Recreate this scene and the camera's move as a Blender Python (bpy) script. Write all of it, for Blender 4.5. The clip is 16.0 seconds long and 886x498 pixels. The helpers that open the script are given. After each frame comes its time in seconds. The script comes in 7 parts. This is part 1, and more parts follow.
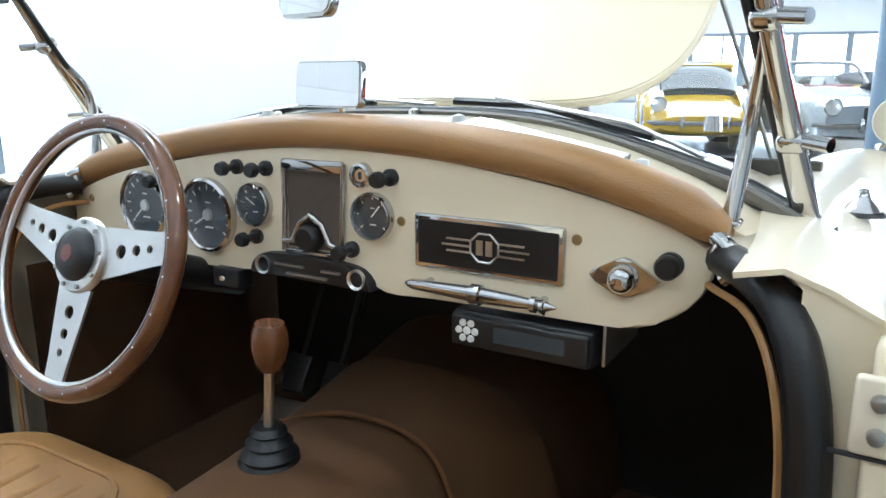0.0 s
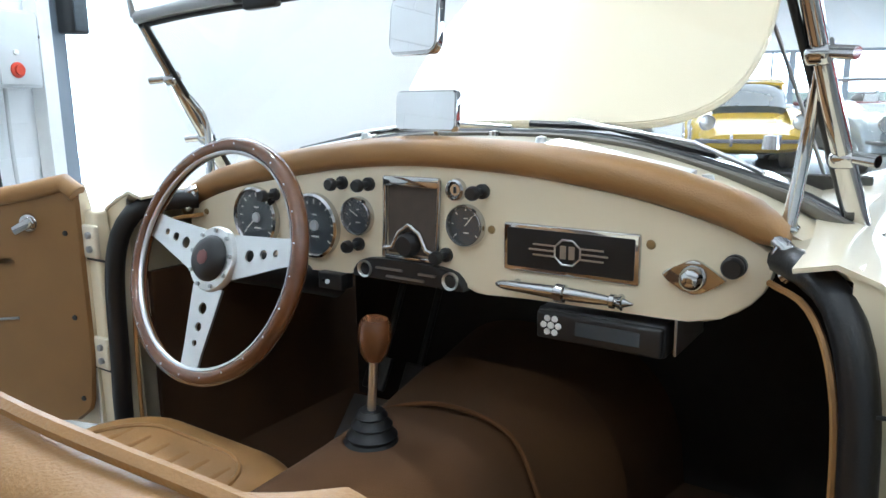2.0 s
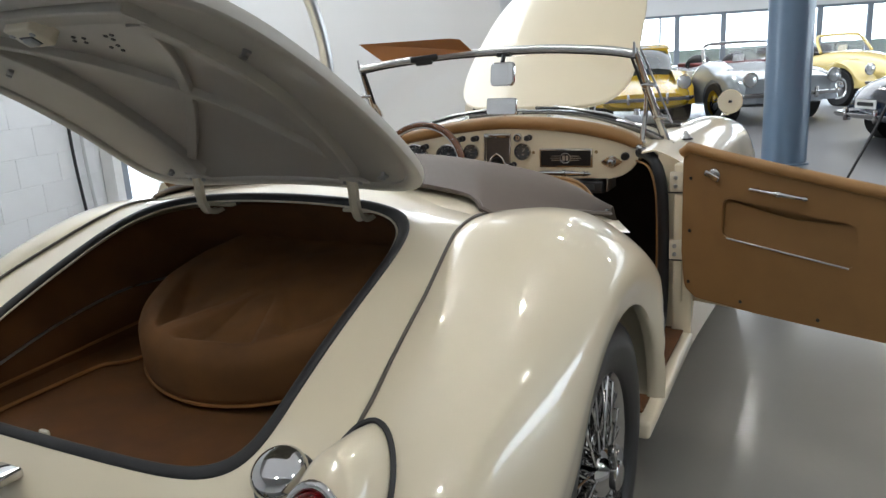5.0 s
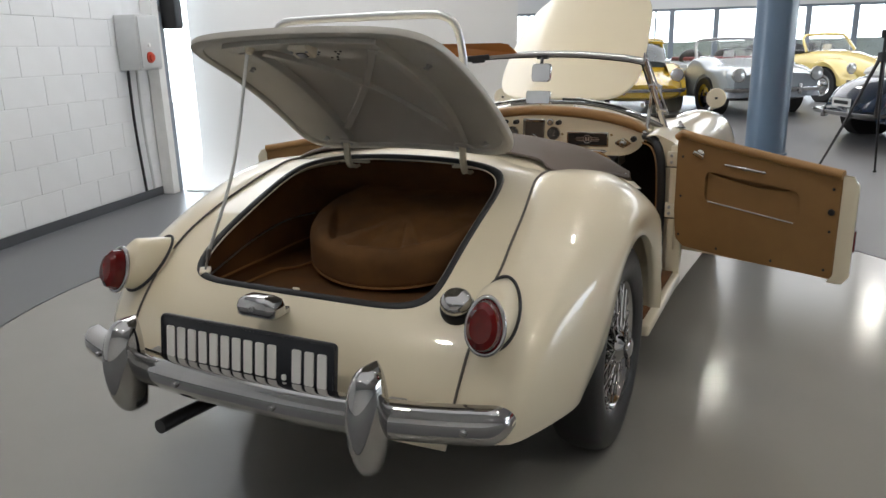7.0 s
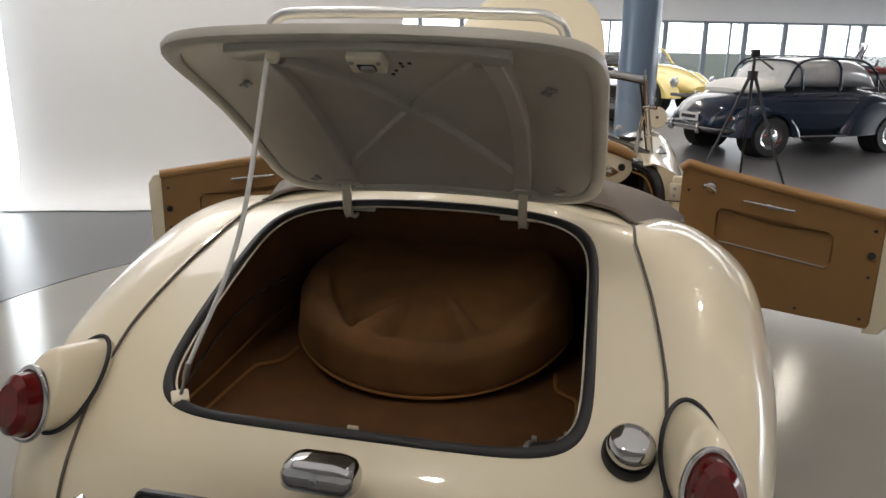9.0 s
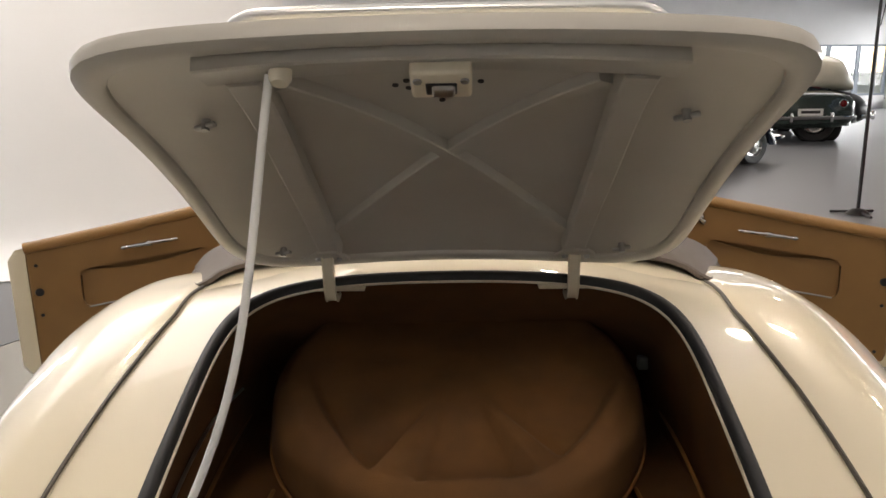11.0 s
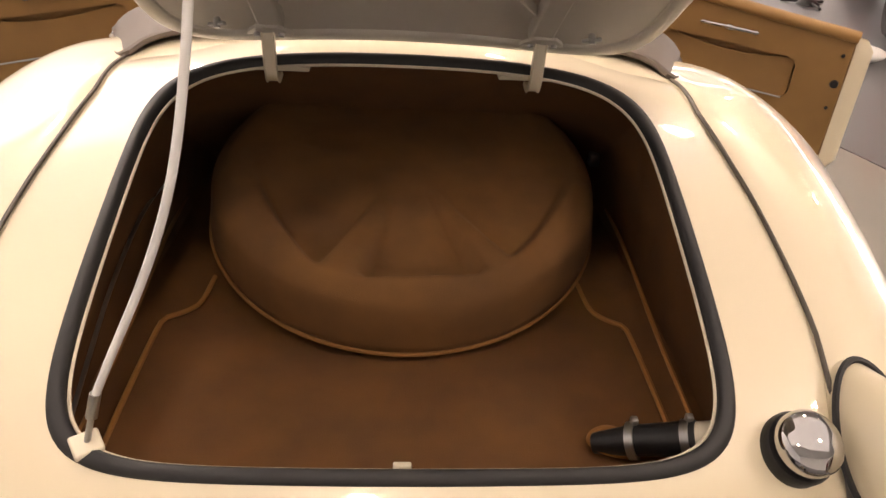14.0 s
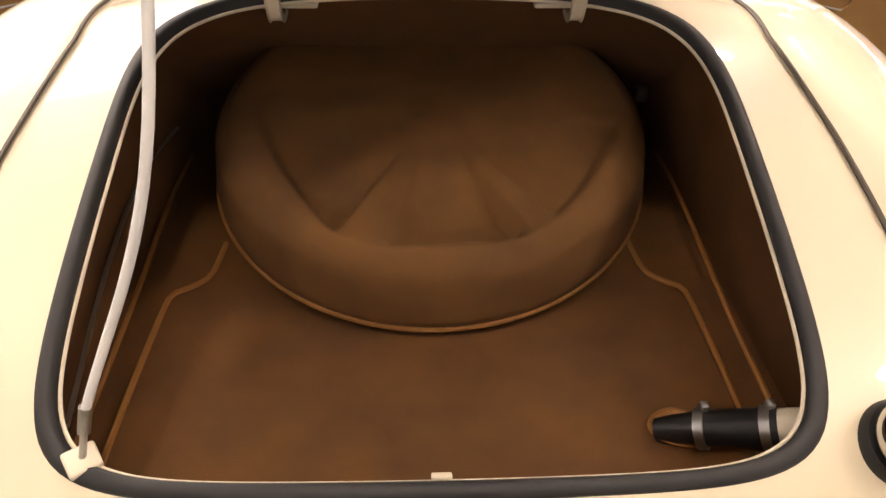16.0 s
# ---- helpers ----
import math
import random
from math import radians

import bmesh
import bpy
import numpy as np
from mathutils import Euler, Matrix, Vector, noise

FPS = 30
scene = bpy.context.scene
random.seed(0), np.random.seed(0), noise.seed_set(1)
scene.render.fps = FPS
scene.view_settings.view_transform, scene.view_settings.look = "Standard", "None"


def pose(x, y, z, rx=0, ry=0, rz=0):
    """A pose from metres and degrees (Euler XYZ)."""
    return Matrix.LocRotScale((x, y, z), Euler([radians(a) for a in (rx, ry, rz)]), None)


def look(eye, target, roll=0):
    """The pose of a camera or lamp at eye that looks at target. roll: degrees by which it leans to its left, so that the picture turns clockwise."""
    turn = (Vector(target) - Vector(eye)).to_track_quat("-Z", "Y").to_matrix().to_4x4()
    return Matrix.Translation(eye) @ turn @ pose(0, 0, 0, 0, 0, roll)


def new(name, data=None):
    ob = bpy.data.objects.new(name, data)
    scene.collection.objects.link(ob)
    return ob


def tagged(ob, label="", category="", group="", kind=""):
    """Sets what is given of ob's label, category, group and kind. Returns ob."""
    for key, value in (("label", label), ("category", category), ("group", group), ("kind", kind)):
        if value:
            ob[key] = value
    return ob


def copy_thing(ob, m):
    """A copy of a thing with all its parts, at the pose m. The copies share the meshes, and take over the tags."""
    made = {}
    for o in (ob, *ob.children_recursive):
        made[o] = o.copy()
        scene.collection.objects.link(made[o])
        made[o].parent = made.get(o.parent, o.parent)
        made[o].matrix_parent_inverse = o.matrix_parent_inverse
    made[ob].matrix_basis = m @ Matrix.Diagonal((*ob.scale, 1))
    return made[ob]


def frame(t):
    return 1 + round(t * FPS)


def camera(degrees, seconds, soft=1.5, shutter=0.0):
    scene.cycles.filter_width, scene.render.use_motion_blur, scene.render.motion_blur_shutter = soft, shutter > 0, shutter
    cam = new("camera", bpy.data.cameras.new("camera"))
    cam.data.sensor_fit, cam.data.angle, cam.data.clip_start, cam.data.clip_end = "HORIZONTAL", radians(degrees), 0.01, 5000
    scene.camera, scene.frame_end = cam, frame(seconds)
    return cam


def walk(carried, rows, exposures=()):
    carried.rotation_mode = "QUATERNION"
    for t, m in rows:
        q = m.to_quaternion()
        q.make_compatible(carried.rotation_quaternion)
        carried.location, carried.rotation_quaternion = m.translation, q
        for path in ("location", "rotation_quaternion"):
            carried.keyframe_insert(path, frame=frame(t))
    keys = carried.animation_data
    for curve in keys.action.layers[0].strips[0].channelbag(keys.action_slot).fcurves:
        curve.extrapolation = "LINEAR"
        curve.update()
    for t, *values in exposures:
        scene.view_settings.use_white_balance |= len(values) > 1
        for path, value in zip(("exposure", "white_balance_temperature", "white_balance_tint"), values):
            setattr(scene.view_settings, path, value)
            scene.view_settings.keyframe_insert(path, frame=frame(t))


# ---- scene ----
cam = camera(62.7, 16.0)
# seconds, eye, a point ahead, lean
ROWS = [
    (0.0, (0.6120, 0.3800, 1.0000), (-0.3916, 2.0504, 0.5500), -0.00),
    (0.5, (0.5900, 0.3741, 0.9985), (-0.4822, 2.0079, 0.5727), -0.02),
    (1.0, (0.5741, 0.3687, 0.9968), (-0.5425, 1.9753, 0.5822), 0.18),
    (1.5, (0.5785, 0.3431, 1.0007), (-0.5595, 1.9347, 0.5865), 0.49),
    (2.0, (0.6274, 0.2424, 1.0092), (-0.4814, 1.8586, 0.6110), -0.56),
    (2.5, (0.7167, 0.0489, 1.0568), (-0.3989, 1.6609, 0.6606), -0.42),
    (3.0, (0.7799, -0.1683, 1.0936), (-0.2865, 1.4721, 0.6788), -0.25),
    (5.5, (1.0491, -1.5663, 1.1632), (0.1518, 0.1479, 0.6571), -3.83),
    (6.0, (1.0752, -1.7888, 1.1961), (0.1122, -0.1154, 0.6744), -3.24),
    (6.5, (1.1099, -2.0194, 1.2253), (0.2133, -0.2997, 0.7367), -1.66),
    (7.0, (1.1176, -2.0963, 1.2197), (0.2492, -0.3747, 0.6888), -1.48),
    (7.5, (1.0487, -2.0431, 1.2359), (0.1997, -0.3133, 0.7002), -1.10),
    (8.0, (0.8494, -1.9091, 1.2321), (0.0236, -0.1662, 0.7030), -0.94),
    (8.5, (0.6101, -1.8048, 1.2234), (-0.1671, -0.0425, 0.6845), -0.83),
    (9.0, (0.3634, -1.7214, 1.2442), (-0.0392, 0.1642, 0.7127), 0.99),
    (9.5, (0.1946, -1.5743, 1.2444), (-0.0653, 0.3470, 0.7535), 1.01),
    (12.0, (0.0052, -1.2865, 1.2078), (0.0857, 0.6608, 0.7590), -0.07),
    (12.5, (0.0014, -1.3131, 1.2122), (0.1059, 0.5344, 0.4534), 1.78),
    (13.0, (-0.0055, -1.3286, 1.2097), (0.0813, 0.4426, 0.2847), 2.79),
    (13.5, (-0.0120, -1.3202, 1.2221), (0.0780, 0.4306, 0.2594), 3.69),
    (14.0, (-0.0123, -1.2437, 1.2264), (0.1257, 0.4701, 0.2048), 3.77),
    (14.5, (0.0009, -1.1227, 1.2019), (0.0951, 0.5337, 0.0849), 2.70),
    (15.0, (-0.0066, -1.1128, 1.2010), (0.0834, 0.4892, 0.0069), 1.93),
    (15.5, (-0.0083, -1.1164, 1.2006), (0.0828, 0.4743, -0.0082), 1.42),
    (16.0, (-0.0154, -1.1142, 1.1993), (0.0523, 0.4920, 0.0095), 0.75),
]
EXPOSURES = [(0.0, 0.5, 5350, 2), (1.5, 0.45, 5350, 2), (3.2, -0.12, 5600, 4), (5.3, -0.45, 6100, 8), (8.5, -0.68, 6600, 11), (9.7, -0.48, 6900, 13), (11.8, -0.08, 7500, 17), (13.0, 0.28, 8100, 22), (14.2, 0.36, 8100, 24), (16.0, 0.62, 8100, 23)]
walk(cam, [(t, look(eye, ahead, roll)) for t, eye, ahead, roll in ROWS], EXPOSURES)

# world: daylight outside the showroom windows
world = bpy.data.worlds.new("daylight")
scene.world = world
world.use_nodes = True
wn = world.node_tree
sky = wn.nodes.new("ShaderNodeTexSky")
sky.sky_type, sky.sun_disc = "NISHITA", False
sky.sun_elevation, sky.sun_rotation = radians(35), radians(20)
wn.links.new(sky.outputs[0], wn.nodes["Background"].inputs[0])
wn.nodes["Background"].inputs[1].default_value = 0.15

SUN = new("sun", bpy.data.lights.new("sun", "SUN"))
SUN.data.energy, SUN.data.angle, SUN.data.color = 2.0, radians(8), (1.0, 0.95, 0.88)
SUN.matrix_world = look((-3, 30, 22), (0, 6, 0))

# room axes: the building stands turned against the car
U = Vector((-0.26, 0.9656, 0.0))
V = Vector((0.9656, 0.26, 0.0))
ROOM_TURN = math.degrees(math.atan2(V.y, V.x))
WALL_FOOT = Vector((-4.17, 2.75, 0.0))
CEILING = 3.6


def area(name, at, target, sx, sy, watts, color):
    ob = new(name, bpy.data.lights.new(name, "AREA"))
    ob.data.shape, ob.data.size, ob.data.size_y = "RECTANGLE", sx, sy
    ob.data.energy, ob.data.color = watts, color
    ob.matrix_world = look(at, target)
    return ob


# ---------------------------------------------------------------- materials
def material(name, color, rough=0.5, metal=0.0, coat=0.0, vary=0.08, scale=8.0, grain=0.0, grain_scale=300.0, second=None, spread=0.5, rough_vary=0.1, random_tone=0.0):
    """A principled surface with broad tone variation, fine grain in relief and uneven gloss."""
    m = bpy.data.materials.new(name)
    m.use_nodes = True
    n, l = m.node_tree.nodes, m.node_tree.links
    b = n["Principled BSDF"]
    b.inputs["Metallic"].default_value = metal
    b.inputs["Coat Weight"].default_value = coat
    b.inputs["Coat Roughness"].default_value = 0.018
    co = n.new("ShaderNodeTexCoord")
    big = n.new("ShaderNodeTexNoise")
    big.inputs["Scale"].default_value, big.inputs["Detail"].default_value = scale, 6
    l.new(co.outputs["Object"], big.inputs["Vector"])
    ramp = n.new("ShaderNodeMapRange")
    ramp.inputs[1].default_value, ramp.inputs[2].default_value = 0.5 - spread / 2, 0.5 + spread / 2
    l.new(big.outputs[0], ramp.inputs[0])
    mix = n.new("ShaderNodeMix")
    mix.data_type = "RGBA"
    dark = second or [c * (1 - vary) for c in color]
    lit = color if second else [min(1.0, c * (1 + vary)) for c in color]
    mix.inputs[6].default_value, mix.inputs[7].default_value = (*dark, 1), (*lit, 1)
    l.new(ramp.outputs[0], mix.inputs[0])
    tone = mix.outputs[2]
    if random_tone:
        info = n.new("ShaderNodeObjectInfo")
        span = n.new("ShaderNodeMapRange")
        span.inputs[3].default_value, span.inputs[4].default_value = 1 - random_tone, 1.0
        l.new(info.outputs["Random"], span.inputs[0])
        hsv = n.new("ShaderNodeHueSaturation")
        l.new(span.outputs[0], hsv.inputs["Value"])
        l.new(tone, hsv.inputs["Color"])
        tone = hsv.outputs[0]
    l.new(tone, b.inputs["Base Color"])
    rr = n.new("ShaderNodeMapRange")
    rr.inputs[3].default_value, rr.inputs[4].default_value = max(0.0, rough - rough_vary * rough), min(1.0, rough + rough_vary * rough)
    l.new(big.outputs[0], rr.inputs[0])
    l.new(rr.outputs[0], b.inputs["Roughness"])
    if grain:
        fine = n.new("ShaderNodeTexNoise")
        fine.inputs["Scale"].default_value, fine.inputs["Detail"].default_value = grain_scale, 3
        l.new(co.outputs["Object"], fine.inputs["Vector"])
        bump = n.new("ShaderNodeBump")
        bump.inputs["Strength"].default_value, bump.inputs["Distance"].default_value = grain, 0.002
        l.new(fine.outputs[0], bump.inputs["Height"])
        l.new(bump.outputs[0], b.inputs["Normal"])
    return m


def glass_material(name, tint=(1, 1, 1), rough=0.0):
    m = bpy.data.materials.new(name)
    m.use_nodes = True
    n, l = m.node_tree.nodes, m.node_tree.links
    n.remove(n["Principled BSDF"])
    clear, gloss, mix = (n.new(k) for k in ("ShaderNodeBsdfTransparent", "ShaderNodeBsdfGlossy", "ShaderNodeMixShader"))
    clear.inputs[0].default_value = (*tint, 1)
    gloss.inputs["Roughness"].default_value = rough
    mix.inputs[0].default_value = 0.045
    l.new(clear.outputs[0], mix.inputs[1])
    l.new(gloss.outputs[0], mix.inputs[2])
    l.new(mix.outputs[0], n["Material Output"].inputs[0])
    return m


def glow_material(name, color, strength):
    m = bpy.data.materials.new(name)
    m.use_nodes = True
    b = m.node_tree.nodes["Principled BSDF"]
    b.inputs["Base Color"].default_value = (*color, 1)
    b.inputs["Emission Color"].default_value = (*color, 1)
    b.inputs["Emission Strength"].default_value = strength
    return m


CREAM = material("cream_paint", (0.79, 0.70, 0.52), 0.32, coat=0.9, vary=0.02, scale=3, grain=0.02, grain_scale=500)
CREAM_IN = material("cream_paint_inner", (0.74, 0.67, 0.53), 0.35, coat=0.3, vary=0.05, scale=10, grain=0.05)
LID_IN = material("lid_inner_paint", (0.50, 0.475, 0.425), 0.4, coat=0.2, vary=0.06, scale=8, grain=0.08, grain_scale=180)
# dark tone for the shade and grime painted beside the lid's ribs
RIB_EDGE_SHADE = material("rib_edge_shade_and_grime", (0.20, 0.185, 0.165), 0.6, vary=0.2, scale=25)
TAN = material("tan_leather", (0.32, 0.172, 0.060), 0.42, vary=0.09, scale=9, grain=0.25, grain_scale=420)
TAN_CARD = material("tan_trim_board", (0.245, 0.13, 0.042), 0.55, vary=0.07, scale=14, grain=0.3, grain_scale=520)
SUEDE = material("brown_carpet", (0.165, 0.067, 0.016), 0.95, second=(0.088, 0.035, 0.009), scale=13, spread=0.55, grain=0.8, grain_scale=700)
COVER = material("brown_suede_cover", (0.185, 0.082, 0.021), 0.85, second=(0.100, 0.043, 0.011), scale=9, spread=0.42, grain=0.5, grain_scale=600)
# boot carpet brown taken darker, putting the footwell's shade into the colour
CARPET = material("shaded_cockpit_carpet", (0.090, 0.039, 0.011), 0.95, second=(0.038, 0.017, 0.005), scale=6, spread=0.6, grain=0.8, grain_scale=700)
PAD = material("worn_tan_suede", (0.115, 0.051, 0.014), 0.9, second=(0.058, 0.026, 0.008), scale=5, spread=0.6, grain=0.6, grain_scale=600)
HEM = material("brown_suede_hem", (0.23, 0.10, 0.026), 0.7, vary=0.12, scale=30)
PIPING = material("orange_brown_piping", (0.28, 0.118, 0.028), 0.6, vary=0.1, scale=20, grain=0.2)
TONNEAU = material("taupe_tonneau_cloth", (0.120, 0.094, 0.076), 0.55, vary=0.07, scale=8, grain=0.35, grain_scale=650)
CHROME = material("chrome", (0.56, 0.55, 0.54), 0.05, metal=1, vary=0.04, scale=12)
ALU = material("brushed_aluminium", (0.72, 0.72, 0.71), 0.32, metal=1, vary=0.06, scale=20, grain=0.1, grain_scale=250)
STEEL = material("grey_steel", (0.42, 0.42, 0.42), 0.35, metal=1, vary=0.08, scale=14)
RUBBER = material("black_rubber", (0.007, 0.007, 0.008), 0.42, vary=0.2, scale=12, grain=0.2)
SEAL = material("dark_grey_seal", (0.020, 0.020, 0.022), 0.55, vary=0.15, scale=20, grain=0.1)
TRIM_GREY = material("grey_rubber_apron", (0.105, 0.095, 0.08), 0.35, vary=0.12, scale=16)
STRIP = material("grey_brown_seam_strip", (0.10, 0.085, 0.07), 0.5, vary=0.15, scale=20)
TYRE = material("tyre_rubber", (0.012, 0.012, 0.013), 0.42, vary=0.2, scale=10, grain=0.25, grain_scale=200)
BLACK = material("black_plastic", (0.014, 0.014, 0.015), 0.35, vary=0.15, scale=15, grain=0.08)
# dial black lifted to grey-blue: glare painted into the colour
DIAL = material("dial_face_glare", (0.055, 0.066, 0.076), 0.3, vary=0.2, scale=30)
WHITE = material("white_paint", (0.80, 0.80, 0.78), 0.4, vary=0.04, scale=10)
MARK = material("white_marking", (0.82, 0.80, 0.76), 0.5, vary=0.03, scale=20)
MESH_BROWN = material("speaker_cloth", (0.085, 0.065, 0.05), 0.8, vary=0.15, scale=60, grain=0.6, grain_scale=900)
WALNUT = material("walnut", (0.15, 0.06, 0.022), 0.25, coat=0.6, second=(0.08, 0.03, 0.012), scale=25, spread=0.5)
PLATE_BLACK = material("plate_black", (0.012, 0.013, 0.018), 0.3, vary=0.2, scale=10)
RED_LENS = material("red_lens", (0.12, 0.002, 0.002), 0.08, coat=0.3, vary=0.25, scale=40)
RED_BADGE = material("red_badge", (0.15, 0.055, 0.05), 0.4, vary=0.1, scale=30)
# near-black put in as colour where hollows and undersides lie in shade
DARKNESS = material("shade_black", (0.01, 0.009, 0.008), 0.8, vary=0.1, scale=10)
GLASS = glass_material("clear_glass")
VISOR = glass_material("amber_visor", (0.62, 0.25, 0.06))
MIRROR = material("mirror", (0.9, 0.9, 0.9), 0.02, metal=1, vary=0.01)


# ---------------------------------------------------------------- mesh helpers
def thing(name, label, category, group="", at=(0, 0, 0), kind=""):
    ob = new(name)
    ob.location = at
    ob.empty_display_size = 0.1
    return tagged(ob, label, category, group, kind)


def part(name, bm, mat, parent=None, label="", smooth=True, angle=48):
    """Links a bmesh as one mesh object under a thing or a part, its points given in the world or in its thing's space."""
    me = bpy.data.meshes.new(name)
    bmesh.ops.recalc_face_normals(bm, faces=bm.faces[:])
    if smooth:
        for f in bm.faces:
            f.smooth = True
        limit = radians(angle)
        for e in bm.edges:
            if len(e.link_faces) == 2 and e.calc_face_angle(0) > limit:
                e.smooth = False
    bm.to_mesh(me)
    bm.free()
    me.materials.append(mat)
    ob = new(name, me)
    if parent is not None:
        ob.parent = parent
    if label:
        ob["label"] = label
    return ob


def spline(points, count):
    """count points along a Catmull-Rom curve through the given ones, even in arc length."""
    p = [Vector(q) for q in points]
    p = [p[0] * 2 - p[1], *p, p[-1] * 2 - p[-2]]
    fine = []
    for i in range(1, len(p) - 2):
        for k in range(16):
            t = k / 16
            fine.append(0.5 * (2 * p[i] + (p[i + 1] - p[i - 1]) * t + (2 * p[i - 1] - 5 * p[i] + 4 * p[i + 1] - p[i + 2]) * t * t + (3 * p[i] - p[i - 1] - 3 * p[i + 1] + p[i + 2]) * t ** 3))
    fine.append(p[-2])
    s = [0.0]
    for a, b in zip(fine, fine[1:]):
        s.append(s[-1] + (b - a).length)
    out, j = [], 0
    for k in range(count):
        w = s[-1] * k / (count - 1)
        while j < len(s) - 2 and s[j + 1] < w:
            j += 1
        f = (w - s[j]) / max(1e-9, s[j + 1] - s[j])
        out.append(fine[j].lerp(fine[j + 1], min(1, max(0, f))))
    return out


def grid(bm, rows, closed_u=False, closed_v=False):
    """Faces between rows of points of one length."""
    vs = [[bm.verts.new(p) for p in r] for r in rows]
    for i in range(len(vs) - (0 if closed_v else 1)):
        a, b = vs[i], vs[(i + 1) % len(vs)]
        for j in range(len(a) - (0 if closed_u else 1)):
            k = (j + 1) % len(a)
            try:
                bm.faces.new((a[j], a[k], b[k], b[j]))
            except ValueError:
                pass
    return vs


def thicken(bm, depth):
    bmesh.ops.recalc_face_normals(bm, faces=bm.faces[:])
    bmesh.ops.solidify(bm, geom=bm.faces[:], thickness=depth)


def tube(bm, points, radius, sides=10, closed=False, flat=1.0):
    """A round bar along points; radius may be a list."""
    pts = [Vector(p) for p in points]
    n = len(pts)
    rad = radius if isinstance(radius, (list, tuple)) else [radius] * n
    up, rows = None, []
    for i in range(n):
        a, b = (pts[i - 1], pts[(i + 1) % n]) if closed else (pts[max(0, i - 1)], pts[min(n - 1, i + 1)])
        d = (b - a).normalized()
        if up is None:
            up = d.orthogonal().normalized()
        up = (up - d * up.dot(d)).normalized()
        side = d.cross(up)
        rows.append([pts[i] + (up * math.cos(2 * math.pi * k / sides) * flat + side * math.sin(2 * math.pi * k / sides)) * rad[i] for k in range(sides)])
    vs = grid(bm, rows, closed_u=True, closed_v=closed)
    if not closed:
        bm.faces.new(vs[0])
        bm.faces.new(vs[-1])
    return bm


def lathe(bm, profile, m=Matrix(), sides=32, closed=False):
    """Turns (radius, height) pairs round the z axis of m."""
    rows = [[m @ Vector((r * math.cos(2 * math.pi * k / sides), r * math.sin(2 * math.pi * k / sides), h)) for k in range(sides)] for r, h in profile]
    vs = grid(bm, rows, closed_u=True, closed_v=closed)
    if not closed:
        for ring in (vs[0], vs[-1]):
            bm.faces.new(ring)
    bmesh.ops.remove_doubles(bm, verts=bm.verts[:], dist=1e-5)
    return bm


def box(bm, size, m=Matrix(), bevel=0.0, segments=2):
    made = bmesh.ops.create_cube(bm, size=1.0, matrix=m @ Matrix.Diagonal((*size, 1)))
    if bevel:
        edges = {e for v in made["verts"] for e in v.link_edges}
        bmesh.ops.bevel(bm, geom=list(edges), offset=bevel, segments=segments, affect="EDGES", profile=0.5)
    return bm


def slab(bm, outline, depth, m=Matrix(), bevel=0.0):
    """A plate with a 2D outline in m's xy plane, from 0 down to -depth along z."""
    top = [bm.verts.new(m @ Vector((x, y, 0))) for x, y in outline]
    low = [bm.verts.new(m @ Vector((x, y, -depth))) for x, y in outline]
    face = bm.faces.new(top)
    bm.faces.new(low[::-1])
    n = len(top)
    for i in range(n):
        bm.faces.new((top[i], low[i], low[(i + 1) % n], top[(i + 1) % n]))
    if bevel:
        bmesh.ops.bevel(bm, geom=list(face.edges), offset=bevel, segments=2, affect="EDGES", profile=0.5)
    return bm


def rounded(w, h, r, steps=5, cx=0.0, cy=0.0):
    out = []
    for sx, sy, a0 in ((1, 1, 0), (-1, 1, 90), (-1, -1, 180), (1, -1, 270)):
        for k in range(steps + 1):
            a = radians(a0 + 90 * k / steps)
            out.append((cx + sx * (w / 2 - r) + r * math.cos(a), cy + sy * (h / 2 - r) + r * math.sin(a)))
    return out


def lerp_table(table, x):
    if x <= table[0][0]:
        return table[0][1]
    for (a, va), (b, vb) in zip(table, table[1:]):
        if x <= b:
            return va + (vb - va) * (x - a) / (b - a)
    return table[-1][1]


def facing(x, y, z, rz=0, tilt=0):
    """A pose whose z axis looks back along the car (towards -y), x to the right, y up."""
    return pose(x, y, z, 90 + tilt, 0, rz)


def simple(fn, *args, **kw):
    bm = bmesh.new()
    fn(bm, *args, **kw)
    return bm


def writing(text, size, mat, name, m, parent, depth=0.002, wide=1.0):
    """Letters in the built-in font, as a mesh in m's xy plane, centred."""
    curve = bpy.data.curves.new(name, "FONT")
    curve.body, curve.size, curve.extrude = text, size, depth
    curve.align_x, curve.align_y = "CENTER", "CENTER"
    probe = new(name, curve)
    dg = bpy.context.evaluated_depsgraph_get()
    me = bpy.data.meshes.new_from_object(probe.evaluated_get(dg))
    bpy.data.objects.remove(probe)
    me.transform(m @ Matrix.Diagonal((wide, 1, 1, 1)))
    me.materials.clear()
    me.materials.append(mat)
    ob = new(name, me)
    ob.parent = parent
    return ob


def even_ring(points, count):
    """Points of a closed 2D outline spread evenly along it."""
    p = [Vector(q) for q in points]
    s = [0.0]
    for a, b in zip(p, p[1:] + p[:1]):
        s.append(s[-1] + (b - a).length)
    out, j = [], 0
    for k in range(count):
        w = s[-1] * k / count
        while s[j + 1] < w:
            j += 1
        f = (w - s[j]) / max(1e-12, s[j + 1] - s[j])
        q = p[j].lerp(p[(j + 1) % len(p)], f)
        out.append((q.x, q.y))
    return out


def smooth_rows(rows, count):
    """More rows between the given ones, each column on a smooth curve."""
    cols = [spline([r[k] for r in rows], count) for k in range(len(rows[0]))]
    return [[c[i] for c in cols] for i in range(count)]

